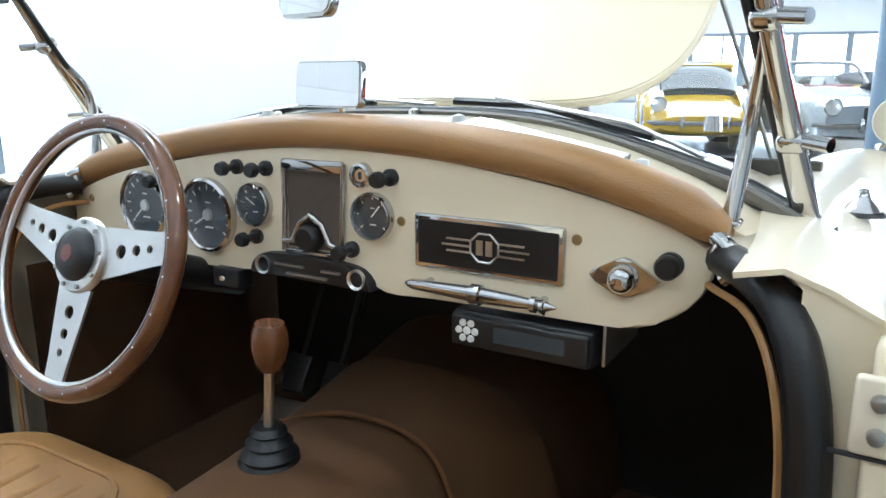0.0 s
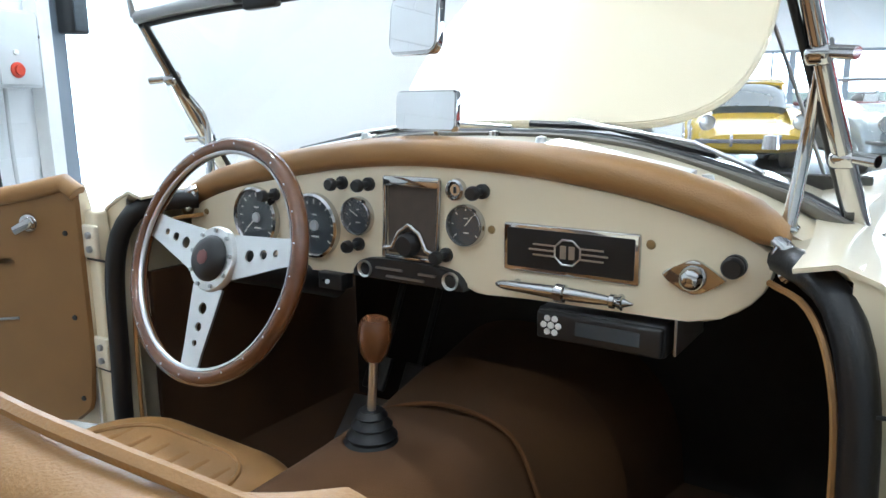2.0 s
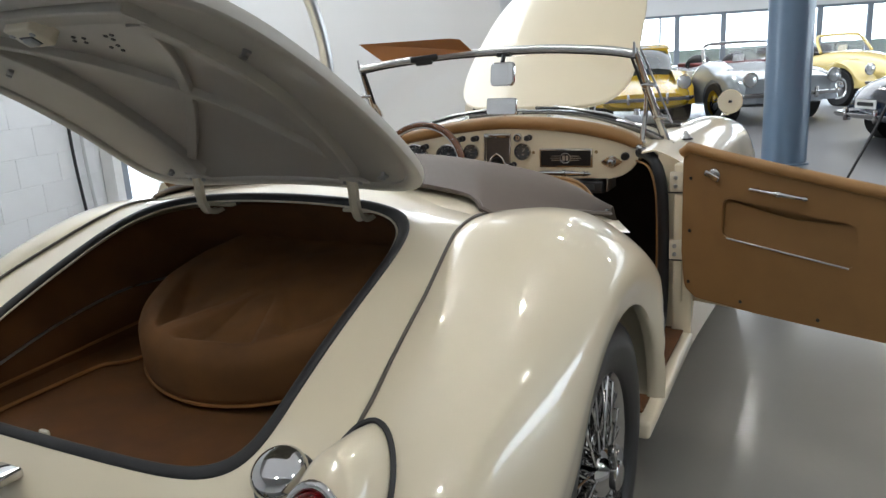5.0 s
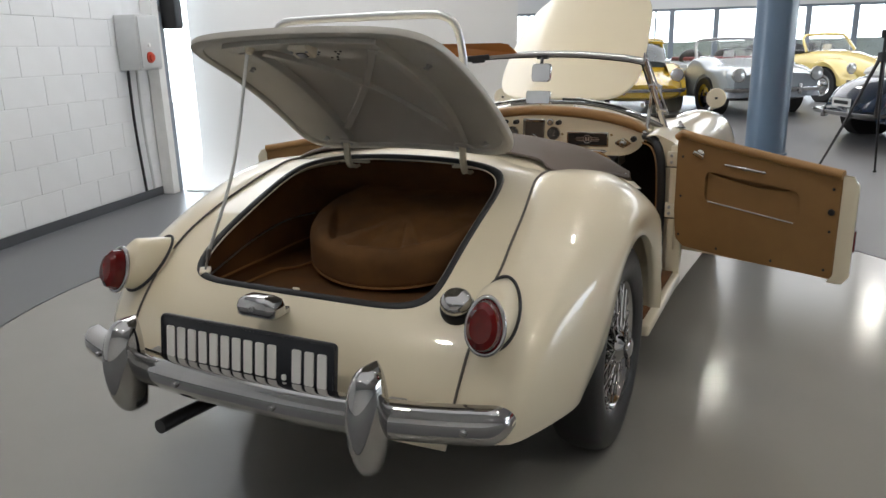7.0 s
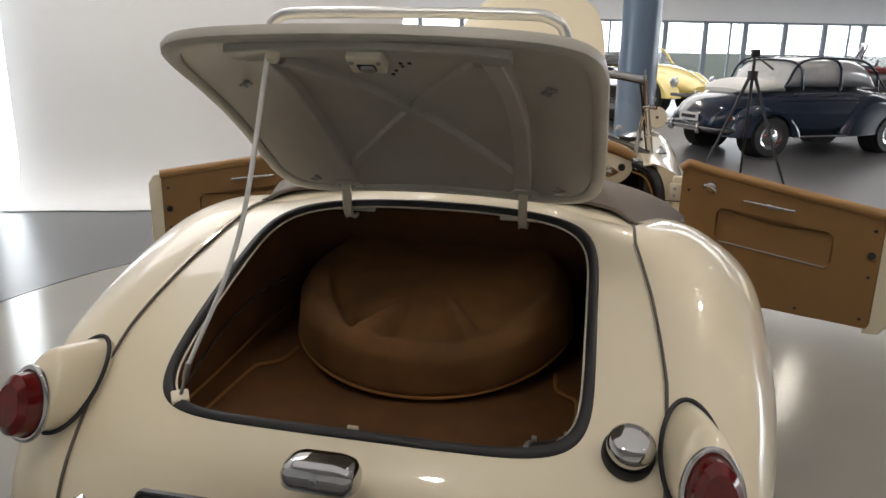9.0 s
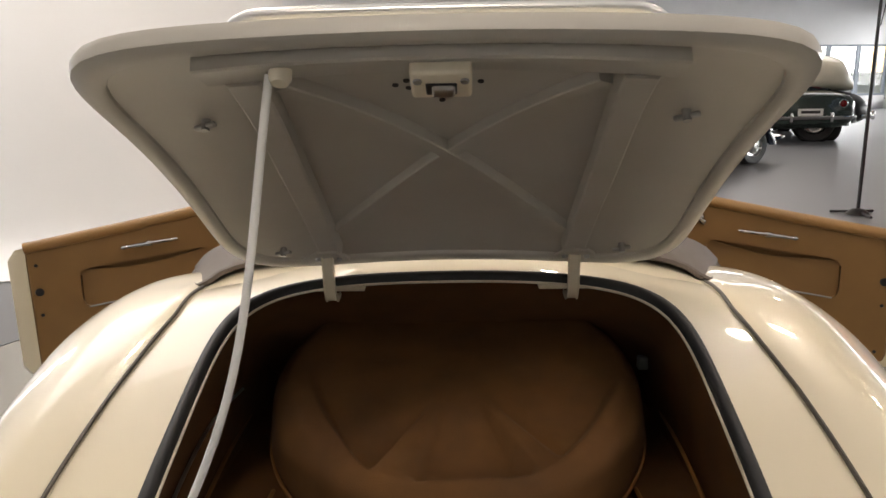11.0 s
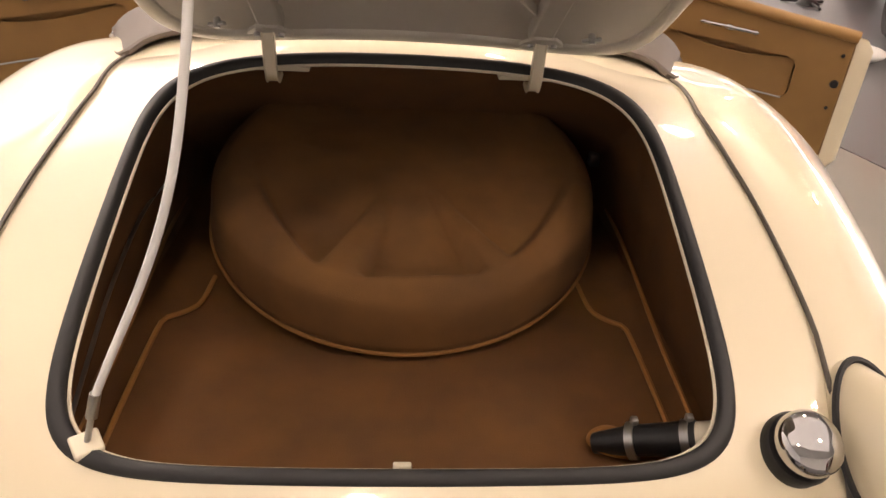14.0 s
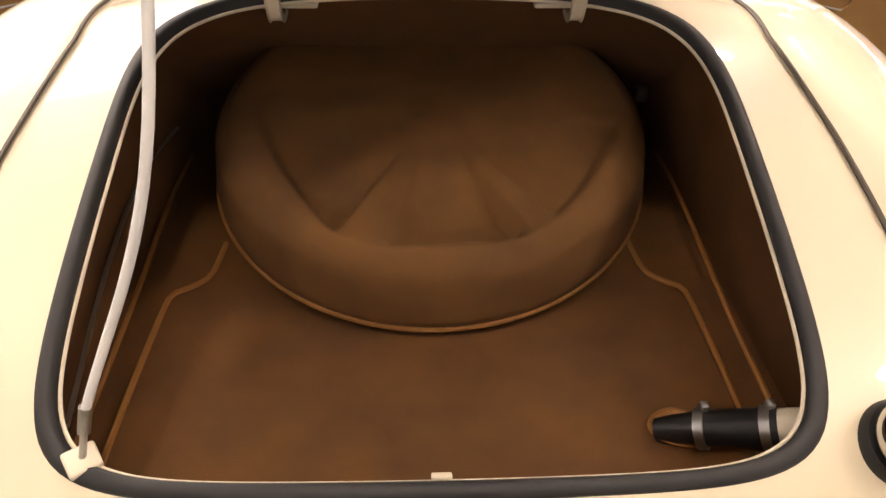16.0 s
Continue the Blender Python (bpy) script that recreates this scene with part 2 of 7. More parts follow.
# ---------------------------------------------------------------- the showroom
FLOOR_DARK = material("grey_resin_floor", (0.13, 0.132, 0.138), 0.34, vary=0.08, scale=1.2, grain=0.008, grain_scale=60, rough_vary=0.08)
FLOOR_LIGHT = material("pale_resin_turntable", (0.27, 0.26, 0.235), 0.15, vary=0.05, scale=1.5, grain=0.008, grain_scale=50, rough_vary=0.12)
BLOCK = material("white_painted_block", (0.80, 0.81, 0.82), 0.55, vary=0.02, scale=5, grain=0.35, grain_scale=120, random_tone=0.03)
MORTAR = material("white_painted_joint", (0.76, 0.77, 0.78), 0.7, vary=0.04, scale=9, grain=0.3, grain_scale=90)
PLASTER = material("white_plaster", (0.80, 0.80, 0.80), 0.7, vary=0.02, scale=2, grain=0.1, grain_scale=80)
SCREEN = material("white_backdrop_vinyl", (0.82, 0.81, 0.79), 0.5, vary=0.015, scale=1.5, grain=0.03, grain_scale=30)
BLUE_STEEL = material("blue_grey_column_paint", (0.13, 0.19, 0.27), 0.3, coat=0.3, vary=0.06, scale=4)
FRAME_GREY = material("grey_window_frame", (0.22, 0.25, 0.29), 0.4, vary=0.08, scale=8)
SKIRT = material("dark_skirting", (0.07, 0.075, 0.085), 0.4, vary=0.1, scale=6)
BOX_GREY = material("grey_switch_cabinet", (0.55, 0.56, 0.56), 0.4, vary=0.03, scale=12)
LAMP_GLOW = glow_material("ceiling_lamp_glow", (1.0, 0.86, 0.66), 14.0)
OUTDOOR = material("outdoor_paving", (0.45, 0.44, 0.41), 0.8, vary=0.1, scale=0.6, grain=0.2, grain_scale=30)


def in_room(a, b, z=0.0):
    """a along the blank wall's length (away), b across the room, from the wall's foot."""
    return WALL_FOOT + U * a + V * b + Vector((0, 0, z))


ROOM = pose(WALL_FOOT.x, WALL_FOOT.y, 0, 0, 0, ROOM_TURN)  # x across, y away

bm = bmesh.new()
disc_at, disc_r = Vector((-0.12, 0.93, 0.0)), 2.36
ring = [bm.verts.new(disc_at + Vector((disc_r * math.cos(2 * math.pi * k / 128), disc_r * math.sin(2 * math.pi * k / 128), 0))) for k in range(128)]
disc = bm.faces.new(ring)
rim = [bm.verts.new(v.co - Vector((0, 0, 0.02))) for v in ring]
for k in range(128):
    bm.faces.new((ring[k], rim[k], rim[(k + 1) % 128], ring[(k + 1) % 128]))
tagged(part("turntable", bm, FLOOR_LIGHT, smooth=False), "pale glossy resin turntable disc in the floor", "turntable", kind="structure")

bm = bmesh.new()
inner = [bm.verts.new(disc_at + Vector(((disc_r + 0.012) * math.cos(2 * math.pi * k / 128), (disc_r + 0.012) * math.sin(2 * math.pi * k / 128), 0))) for k in range(128)]
outer = [bm.verts.new(disc_at + Vector((60 * math.cos(2 * math.pi * k / 128), 60 * math.sin(2 * math.pi * k / 128), 0))) for k in range(128)]
under = [bm.verts.new(v.co - Vector((0, 0, 0.02))) for v in inner]
for k in range(128):
    j = (k + 1) % 128
    bm.faces.new((inner[k], inner[j], outer[j], outer[k]))
    bm.faces.new((inner[k], under[k], under[j], inner[j]))
bm.faces.new(under)
tagged(part("floor", bm, FLOOR_DARK, smooth=False), "glossy grey resin showroom floor", "floor", kind="structure")

WALL_BACK, FAR, WIDE = -9.0, 16.4, 24.0
bm = bmesh.new()
box(bm, (0.2, 0 - WALL_BACK, CEILING), ROOM @ pose(-0.1015, WALL_BACK / 2, CEILING / 2))
wall_west = tagged(part("wall_west", bm, MORTAR, smooth=False), "white painted concrete block wall", "wall", kind="structure")
bm = bmesh.new()
box(bm, (0.025, 0 - WALL_BACK, 0.07), ROOM @ pose(0.0, WALL_BACK / 2, 0.035))
tagged(part("baseboard", bm, SKIRT, smooth=False), "dark skirting at the foot of the block wall", "skirting", kind="structure")

# wall past the doorway, behind the backdrop, and the walls that close the room
bm = bmesh.new()
box(bm, (0.2, FAR - 1.3, CEILING), ROOM @ pose(-0.115, 1.3 + (FAR - 1.3) / 2, CEILING / 2))
tagged(part("wall_west_end", bm, PLASTER, smooth=False), "white plastered wall behind the backdrop", "wall", kind="structure")
bm = bmesh.new()
box(bm, (0.2, 1.3, CEILING - 2.6), ROOM @ pose(-0.115, 0.65, 2.6 + (CEILING - 2.6) / 2))
tagged(part("lintel", bm, PLASTER, smooth=False), "white lintel over the doorway", "wall", kind="structure")
bm = bmesh.new()
box(bm, (0.2, FAR - WALL_BACK, 0.3), ROOM @ pose(WIDE + 0.1, (FAR + WALL_BACK) / 2, 0.15))
box(bm, (0.2, FAR - WALL_BACK, 0.5), ROOM @ pose(WIDE + 0.1, (FAR + WALL_BACK) / 2, CEILING - 0.25))
# unseen solid stretch, added to keep side light off the car's rear
box(bm, (0.12, 6.0, CEILING - 0.8), ROOM @ pose(WIDE + 0.1, WALL_BACK + 3.0, (CEILING - 0.2) / 2))
for k in range(9):
    box(bm, (0.14, 0.12, CEILING - 0.8), ROOM @ pose(WIDE + 0.1, WALL_BACK + 0.1 + (FAR - WALL_BACK - 0.2) * k / 8, (CEILING - 0.2) / 2))
tagged(part("wall_east", bm, PLASTER, smooth=False), "side wall of tall glazing between white posts", "wall", kind="structure")
# back wall out of view; its white bounces light onto dashboard and lid
bm = bmesh.new()
box(bm, (WIDE, 0.2, CEILING), ROOM @ pose(WIDE / 2, WALL_BACK - 0.1, CEILING / 2))
tagged(part("wall_south", bm, material("back_wall_bounce_white", (0.72, 0.72, 0.70), 0.7, vary=0.05, scale=2), smooth=False), "unseen back wall, kept white to bounce light", "wall", kind="structure")
bm = bmesh.new()
box(bm, (WIDE, FAR - WALL_BACK, 0.15), ROOM @ pose(WIDE / 2, (FAR + WALL_BACK) / 2, CEILING + 0.075))
tagged(part("ceiling", bm, PLASTER, smooth=False), "white showroom ceiling", "ceiling", kind="structure")

# window wall: parapet, band above, mullions, panes
SILL, HEAD = 0.45, 2.15
bm = bmesh.new()
box(bm, (WIDE, 0.2, SILL), ROOM @ pose(WIDE / 2, FAR + 0.1, SILL / 2))
box(bm, (WIDE, 0.2, CEILING - HEAD), ROOM @ pose(WIDE / 2, FAR + 0.1, (HEAD + CEILING) / 2))
tagged(part("wall_north", bm, PLASTER, smooth=False), "white wall with a long strip of windows", "wall", kind="structure")
bay = 1.2
for k in range(int(WIDE / bay)):
    w = thing("window_%d" % (k + 1), "grey framed window onto the bright outdoors", "window", "window strip", kind="structure")
    w.matrix_basis = ROOM @ pose((k + 0.5) * bay, FAR, (SILL + HEAD) / 2)
    h = HEAD - SILL
    bm = bmesh.new()
    for sx in (-1, 1):
        box(bm, (0.07, 0.10, h), pose(sx * (bay / 2 - 0.035), 0.05, 0))
    for sz in (-1, 1):
        box(bm, (bay - 0.14, 0.10, 0.07), pose(0, 0.05, sz * (h / 2 - 0.035)))
    if k % 3 == 1:
        box(bm, (0.05, 0.08, h - 0.14), pose(0.15, 0.05, 0))
    part("window_frame", bm, FRAME_GREY, w, smooth=False)
    bm = bmesh.new()
    box(bm, (bay - 0.14, 0.012, h - 0.14), pose(0, 0.05, 0))
    pane = part("pane", bm, GLASS, w, smooth=False)
    pane.visible_shadow = False

# outdoors beyond the glass: a bright hazy distance
OUT_GLOW = glow_material("hazy_sky_glow", (0.88, 0.95, 1.0), 9.0)
bm = bmesh.new()
box(bm, (60, 0.2, 9.0), ROOM @ pose(14, FAR + 22, 5.2))
tagged(part("backdrop", bm, OUT_GLOW, smooth=False), "bright hazy sky outside the windows", "backdrop", kind="structure")
bm = bmesh.new()
box(bm, (60, 0.3, 1.25), ROOM @ pose(14, FAR + 14, 0.62))
tagged(part("far_hedge", bm, material("far_hedge", (0.30, 0.33, 0.25), 0.9, second=(0.42, 0.42, 0.38), scale=0.5), smooth=False), "pale far hedge outdoors", "hedge", kind="structure")
bm = bmesh.new()
box(bm, (0.2, FAR - WALL_BACK + 12, 8.0), ROOM @ pose(WIDE + 9, (FAR + WALL_BACK) / 2, 4.6))
tagged(part("backdrop_street", bm, OUT_GLOW, smooth=False), "bright hazy sky outside the side glazing", "backdrop", kind="structure")
bm = bmesh.new()
box(bm, (0.2, 40, 9.0), ROOM @ pose(-7.5, 12, 4.4))
tagged(part("backdrop_yard", bm, OUT_GLOW, smooth=False), "bright hazy yard outside the doorway", "backdrop", kind="structure")

# doorway onto daylight beside the steel post
bm = bmesh.new()
box(bm, (0.1, 0.14, 2.6), ROOM @ pose(0.0, 0.09, 1.3), 0.006)
box(bm, (0.1, 0.14, 2.6), ROOM @ pose(0.0, 1.24, 1.3), 0.006)
box(bm, (0.1, 1.01, 0.1), ROOM @ pose(0.0, 0.665, 2.55), 0.006)
tagged(part("door_1", bm, FRAME_GREY, smooth=False), "blue-grey steel door frame, open to daylight", "door frame", kind="structure")
bm = bmesh.new()
box(bm, (0.11, 0.10, 2.7), ROOM @ pose(0.06, -0.06, 1.35), 0.004)
tagged(part("trim", bm, WHITE, smooth=False), "white boxed post at the doorway", "trim", kind="structure")

# backdrop roll: hangs across the corner and sweeps out onto the floor
B0, B1 = Vector((-4.15, 3.2, 0)), Vector((-1.25, 4.16, 0))
bd = (B1 - B0).normalized()
bn = Vector((bd.y, -bd.x, 0))
rows = []
for off, z in [(0.0, 3.3), (0.0, 2.5), (0.0, 1.6), (0.0, 0.8), (0.0, 0.35), (0.02, 0.22), (0.06, 0.11), (0.13, 0.04), (0.22, 0.012), (0.42, 0.006)]:
    rows.append([B0.lerp(B1, k / 24) + bn * (off + 0.006 * math.sin(k * 1.3)) + Vector((0, 0, z)) for k in range(25)])
bm = bmesh.new()
grid(bm, rows)
thicken(bm, 0.004)
tagged(part("photo_backdrop", bm, SCREEN), "white vinyl photo backdrop hanging to the floor", "backdrop screen")

# column
bm = bmesh.new()
lathe(bm, [(0.23, 0.0), (0.23, 0.02), (0.21, 0.025), (0.21, CEILING)], pose(0.70, 6.75, 0), 40)
tagged(part("column", bm, BLUE_STEEL), "round blue-grey painted steel column", "column", kind="structure")

# switch cabinet on the block wall
def switch_cabinet():
    t = thing("switch_cabinet", "grey steel switch cabinet with a red rotary switch", "switch box")
    t.matrix_basis = ROOM @ pose(0.11, -0.36, 1.33)
    part("body", simple(box, (0.2, 0.30, 0.44), Matrix(), 0.008), BOX_GREY, t)
    part("front_door", simple(box, (0.012, 0.28, 0.41), pose(0.108, 0, 0), 0.004), BOX_GREY, t)
    knob = part("rotary_switch", simple(lathe, [(0.045, 0), (0.045, 0.01), (0.03, 0.014), (0.03, 0.03), (0.0, 0.03)], pose(0.114, -0.03, -0.12, 0, 90, 0), 20), material("switch_red", (0.55, 0.05, 0.02), 0.4), t, "red and yellow rotary switch")
    part("indicator_lamp", simple(lathe, [(0.016, 0), (0.016, 0.012), (0.0, 0.016)], pose(0.114, -0.03, -0.02, 0, 90, 0), 14), WHITE, t)
    for y, z, mt in ((-0.05, 0.08, BLACK), (0.05, 0.08, BLACK), (0.0, -0.08, RED_BADGE)):
        part("push_button", simple(lathe, [(0.014, 0), (0.014, 0.02), (0.0, 0.022)], pose(0.03 + y, 0.15, z, -90, 0, 0), 12), mt, t)
    for y in (-0.1, 0.02):
        part("conduit", simple(tube, spline([(-0.06, y, -0.2), (-0.07, y + 0.01, -0.7), (-0.075, y + 0.06, -1.25)], 14), 0.012, 8), BLACK if y < 0 else BOX_GREY, t, "cable running down the wall")
    return t


switch_cabinet()

# ceiling lamps
def ceiling_lamp():
    t = thing("ceiling_lamp", "round recessed ceiling downlight", "ceiling light", "ceiling downlights")
    part("bezel", simple(lathe, [(0.10, 0.0), (0.13, 0.0), (0.13, -0.02), (0.10, -0.02)], Matrix(), 24, True), WHITE, t)
    part("lens", simple(lathe, [(0.0, -0.008), (0.10, -0.008), (0.10, -0.001), (0.0, -0.001)], Matrix(), 24), LAMP_GLOW, t)
    return t


first = ceiling_lamp()
first.location = (*in_room(-6, 2.5).to_2d(), CEILING)
for i in range(6):
    for j in range(5):
        p = in_room(-6 + 3.4 * i, 2.5 + 3.2 * j)
        if i or j:
            copy_thing(first, pose(p.x, p.y, CEILING))
        if i < 5 and j < 3:
            ob = area("downlight", (p.x, p.y, CEILING - 0.04), (p.x, p.y, 0), 0.2, 0.2, (27, 27, 16, 18, 42)[i], (1.0, 0.93, 0.83))
            ob.data.shape = "DISK"
# broad fill lamps added under the ceiling to raise the ambient light
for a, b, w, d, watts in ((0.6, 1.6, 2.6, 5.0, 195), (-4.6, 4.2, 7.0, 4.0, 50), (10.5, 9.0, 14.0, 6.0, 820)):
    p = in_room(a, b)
    ob = area("ceiling_fill", (p.x, p.y, CEILING - 0.02), (p.x, p.y, 0), w, d, watts, (0.97, 0.98, 1.0))

# ---------------------------------------------------------------- the roadster
car = thing("roadster", "cream open two-seat roadster with tan trim, boot, bonnet and doors open", "car")
AX = Vector((0.0, 0.0, 0.326))


def profile_r(points, count=120):
    """(angle, radius) pairs about the rear axle of a curve in the car's yz plane."""
    out = []
    for p in spline([(0, y, z) for y, z in points], count):
        a = math.degrees(math.atan2(p.z - AX.z, p.y - AX.y))
        out.append((a if a > -60 else a + 360, math.hypot(p.y - AX.y, p.z - AX.z)))
    return sorted(out)


SEAM = [(0.36, 0.16), (0.365, 0.40), (0.37, 0.60), (0.36, 0.74), (0.30, 0.80), (0.15, 0.835), (-0.02, 0.858), (-0.16, 0.862), (-0.35, 0.802), (-0.52, 0.735), (-0.66, 0.655), (-0.77, 0.55), (-0.83, 0.44), (-0.845, 0.33)]
CREST = [(0.352, 0.16), (0.362, 0.40), (0.375, 0.60), (0.36, 0.735), (0.28, 0.792), (0.15, 0.832), (0.0, 0.855), (-0.16, 0.853), (-0.32, 0.815), (-0.48, 0.755), (-0.62, 0.68), (-0.735, 0.58), (-0.80, 0.47), (-0.82, 0.33)]
SEAM_R, CREST_R = profile_r(SEAM), profile_r(CREST)
SEAM_X = [(-30, 0.56), (40, 0.56), (52, 0.52), (65, 0.47), (90, 0.445), (110, 0.445), (128, 0.475), (145, 0.495), (165, 0.49), (182, 0.475)]
ARCH = 0.345


def fender_section(a):
    rs, rc, xs = lerp_table(SEAM_R, a), lerp_table(CREST_R, a), lerp_table(SEAM_X, a)
    tail = max(0.0, min(1.0, (a - 140) / 45))
    side = 0.716 - 0.070 * tail * tail
    low = ARCH
    pts = [(xs, rs), (xs + 0.022, rs + 0.006), (0.574 - 0.015 * tail, rc), (side - 0.055, rc - min(0.055 * (1 - 0.3 * tail), 0.25 * (rc - low))), (side, rc - (rc - low) * 0.55), (side - 0.004, low + (rc - low) * 0.18), (side - 0.014, low)]
    return spline([(x, 0, r) for x, r in pts], 22) + [Vector((side - 0.022, 0, low - 0.003)), Vector((side - 0.040, 0, low + 0.002))]


def polar(x, r, a):
    return Vector((x, AX.y + r * math.cos(radians(a)), AX.z + r * math.sin(radians(a))))


def rear_fender(sx):
    rows = []
    for k in range(64):
        a = 2 + (175 - 2) * k / 63
        rows.append([polar(sx * p.x, p.z, a) for p in fender_section(a)])
    bm = bmesh.new()
    grid(bm, rows)
    return part("rear_fender", bm, CREAM, car, "glossy cream rear fender", angle=50)


def seam_bead(sx):
    pts = [polar(sx * (lerp_table(SEAM_X, a) + 0.004), lerp_table(SEAM_R, a) + 0.004, a) for a in np.linspace(66, 175, 60)]
    part("fender_piping", simple(tube, pts, 0.0032, 6), STRIP, car, "dark fender seam piping")


for sx in (-1, 1):
    rear_fender(sx)
    seam_bead(sx)

# rear deck, with the boot opening through it
DECK = [(0.10, 0.905), (0.0, 0.908), (-0.135, 0.890), (-0.30, 0.835), (-0.45, 0.772), (-0.60, 0.706), (-0.735, 0.632), (-0.80, 0.572), (-0.845, 0.49), (-0.86, 0.42), (-0.855, 0.375)]
DECK_CURVE = spline([(0, y, z) for y, z in DECK], 200)
DECK_S = [0.0]
for a, b in zip(DECK_CURVE, DECK_CURVE[1:]):
    DECK_S.append(DECK_S[-1] + (b - a).length)
DECK_LEN = DECK_S[-1]


SEAM_BY_Y = [(a, polar(lerp_table(SEAM_X, a), lerp_table(SEAM_R, a), a)) for a in np.linspace(62, 203, 150)]


def deck_point(x, s):
    """A point of the deck skin: x across, s along from the cockpit edge to the tail; it meets the fender seams."""
    f = min(max(s / DECK_LEN, 0), 1) * 199
    i = min(198, int(f))
    c = DECK_CURVE[i].lerp(DECK_CURVE[i + 1], f - i)
    a = math.degrees(math.atan2(c.z - AX.z, c.y - AX.y)) % 360
    a = max(62, min(203, a))
    g = (a - 62) / 141 * 149
    j = min(148, int(g))
    q = SEAM_BY_Y[j][1].lerp(SEAM_BY_Y[j + 1][1], g - j)
    w = min(1.0, abs(x) / q.x)
    w2 = w * w
    return Vector((x, c.y + (q.y - c.y) * w2, c.z + (q.z - c.z) * w2))


def seam_x_at(s):
    c = DECK_CURVE[min(199, int(min(max(s / DECK_LEN, 0), 1) * 199))]
    a = math.degrees(math.atan2(c.z - AX.z, c.y - AX.y)) % 360
    return lerp_table(SEAM_X, max(62, min(203, a)))


S_TOP, S_LOW = 0.208, 0.885


def opening(grow=0.0, count=216):
    """The boot opening's outline in (x, s): generous upper corners, tighter lower ones."""
    out = []
    mid, half = (S_TOP + S_LOW) / 2, (S_LOW - S_TOP) / 2
    for k in range(720):
        a = 2 * math.pi * k / 720
        c, s = math.cos(a), math.sin(a)
        e = 2 / (7.5 if s > 0 else 4.6)
        x, v = math.copysign(abs(c) ** e, c), math.copysign(abs(s) ** e, s)
        out.append(((0.379 + 0.005 * v + grow) * x + 0.002, mid + (half + grow) * v - (0.006 * (1 - x * x) if v < 0 else 0.0)))
    return even_ring(out, count)


def rear_deck():
    ring_in = opening(-0.006)
    mid = (S_TOP + S_LOW) / 2
    rows = []
    edge = []
    for x, s in ring_in:
        dx, ds = x, s - mid
        best = 1e9
        s_lo, s_hi = 0.02, DECK_LEN
        if ds > 1e-6:
            best = min(best, (s_hi - mid) / ds)
        if ds < -1e-6:
            best = min(best, (s_lo - mid) / ds)
        k = 1.0
        for _ in range(30):
            lim = seam_x_at(min(max(mid + ds * k, s_lo), s_hi))
            kk = lim / abs(dx) if abs(dx) > 1e-6 else 1e9
            k = min(best, kk)
        edge.append((dx * k, min(max(mid + ds * k, s_lo), s_hi)))
    for f in (0.0, 0.04, 0.12, 0.25, 0.4, 0.55, 0.7, 0.85, 1.0):
        rows.append([deck_point(a[0] + (b[0] - a[0]) * f, a[1] + (b[1] - a[1]) * f) for a, b in zip(ring_in, edge)])
    bm = bmesh.new()
    grid(bm, rows, closed_u=True)
    thicken(bm, 0.004)
    part("rear_deck", bm, CREAM, car, "glossy cream rear deck round the boot opening", angle=50)
    rows = [[deck_point(x, s) + Vector((0, 0, h)) for x, s in opening(g)] for g, h in ((0.0, 0.0005), (-0.001, 0.004), (-0.005, 0.0065), (-0.012, 0.006), (-0.017, 0.002), (-0.0185, -0.006), (-0.010, -0.012))]
    bm = bmesh.new()
    grid(bm, rows, closed_u=True, closed_v=True)
    part("boot_seal", bm, SEAL, car, "dark rubber seal round the boot opening", angle=70)
    gut = [deck_point(x, s) - Vector((0, 0, 0.006)) for x, s in opening(-0.0205)]
    part("boot_gutter", simple(tube, gut, 0.0022, 6, True), CREAM_IN, car, "cream gutter lip inside the seal")


rear_deck()


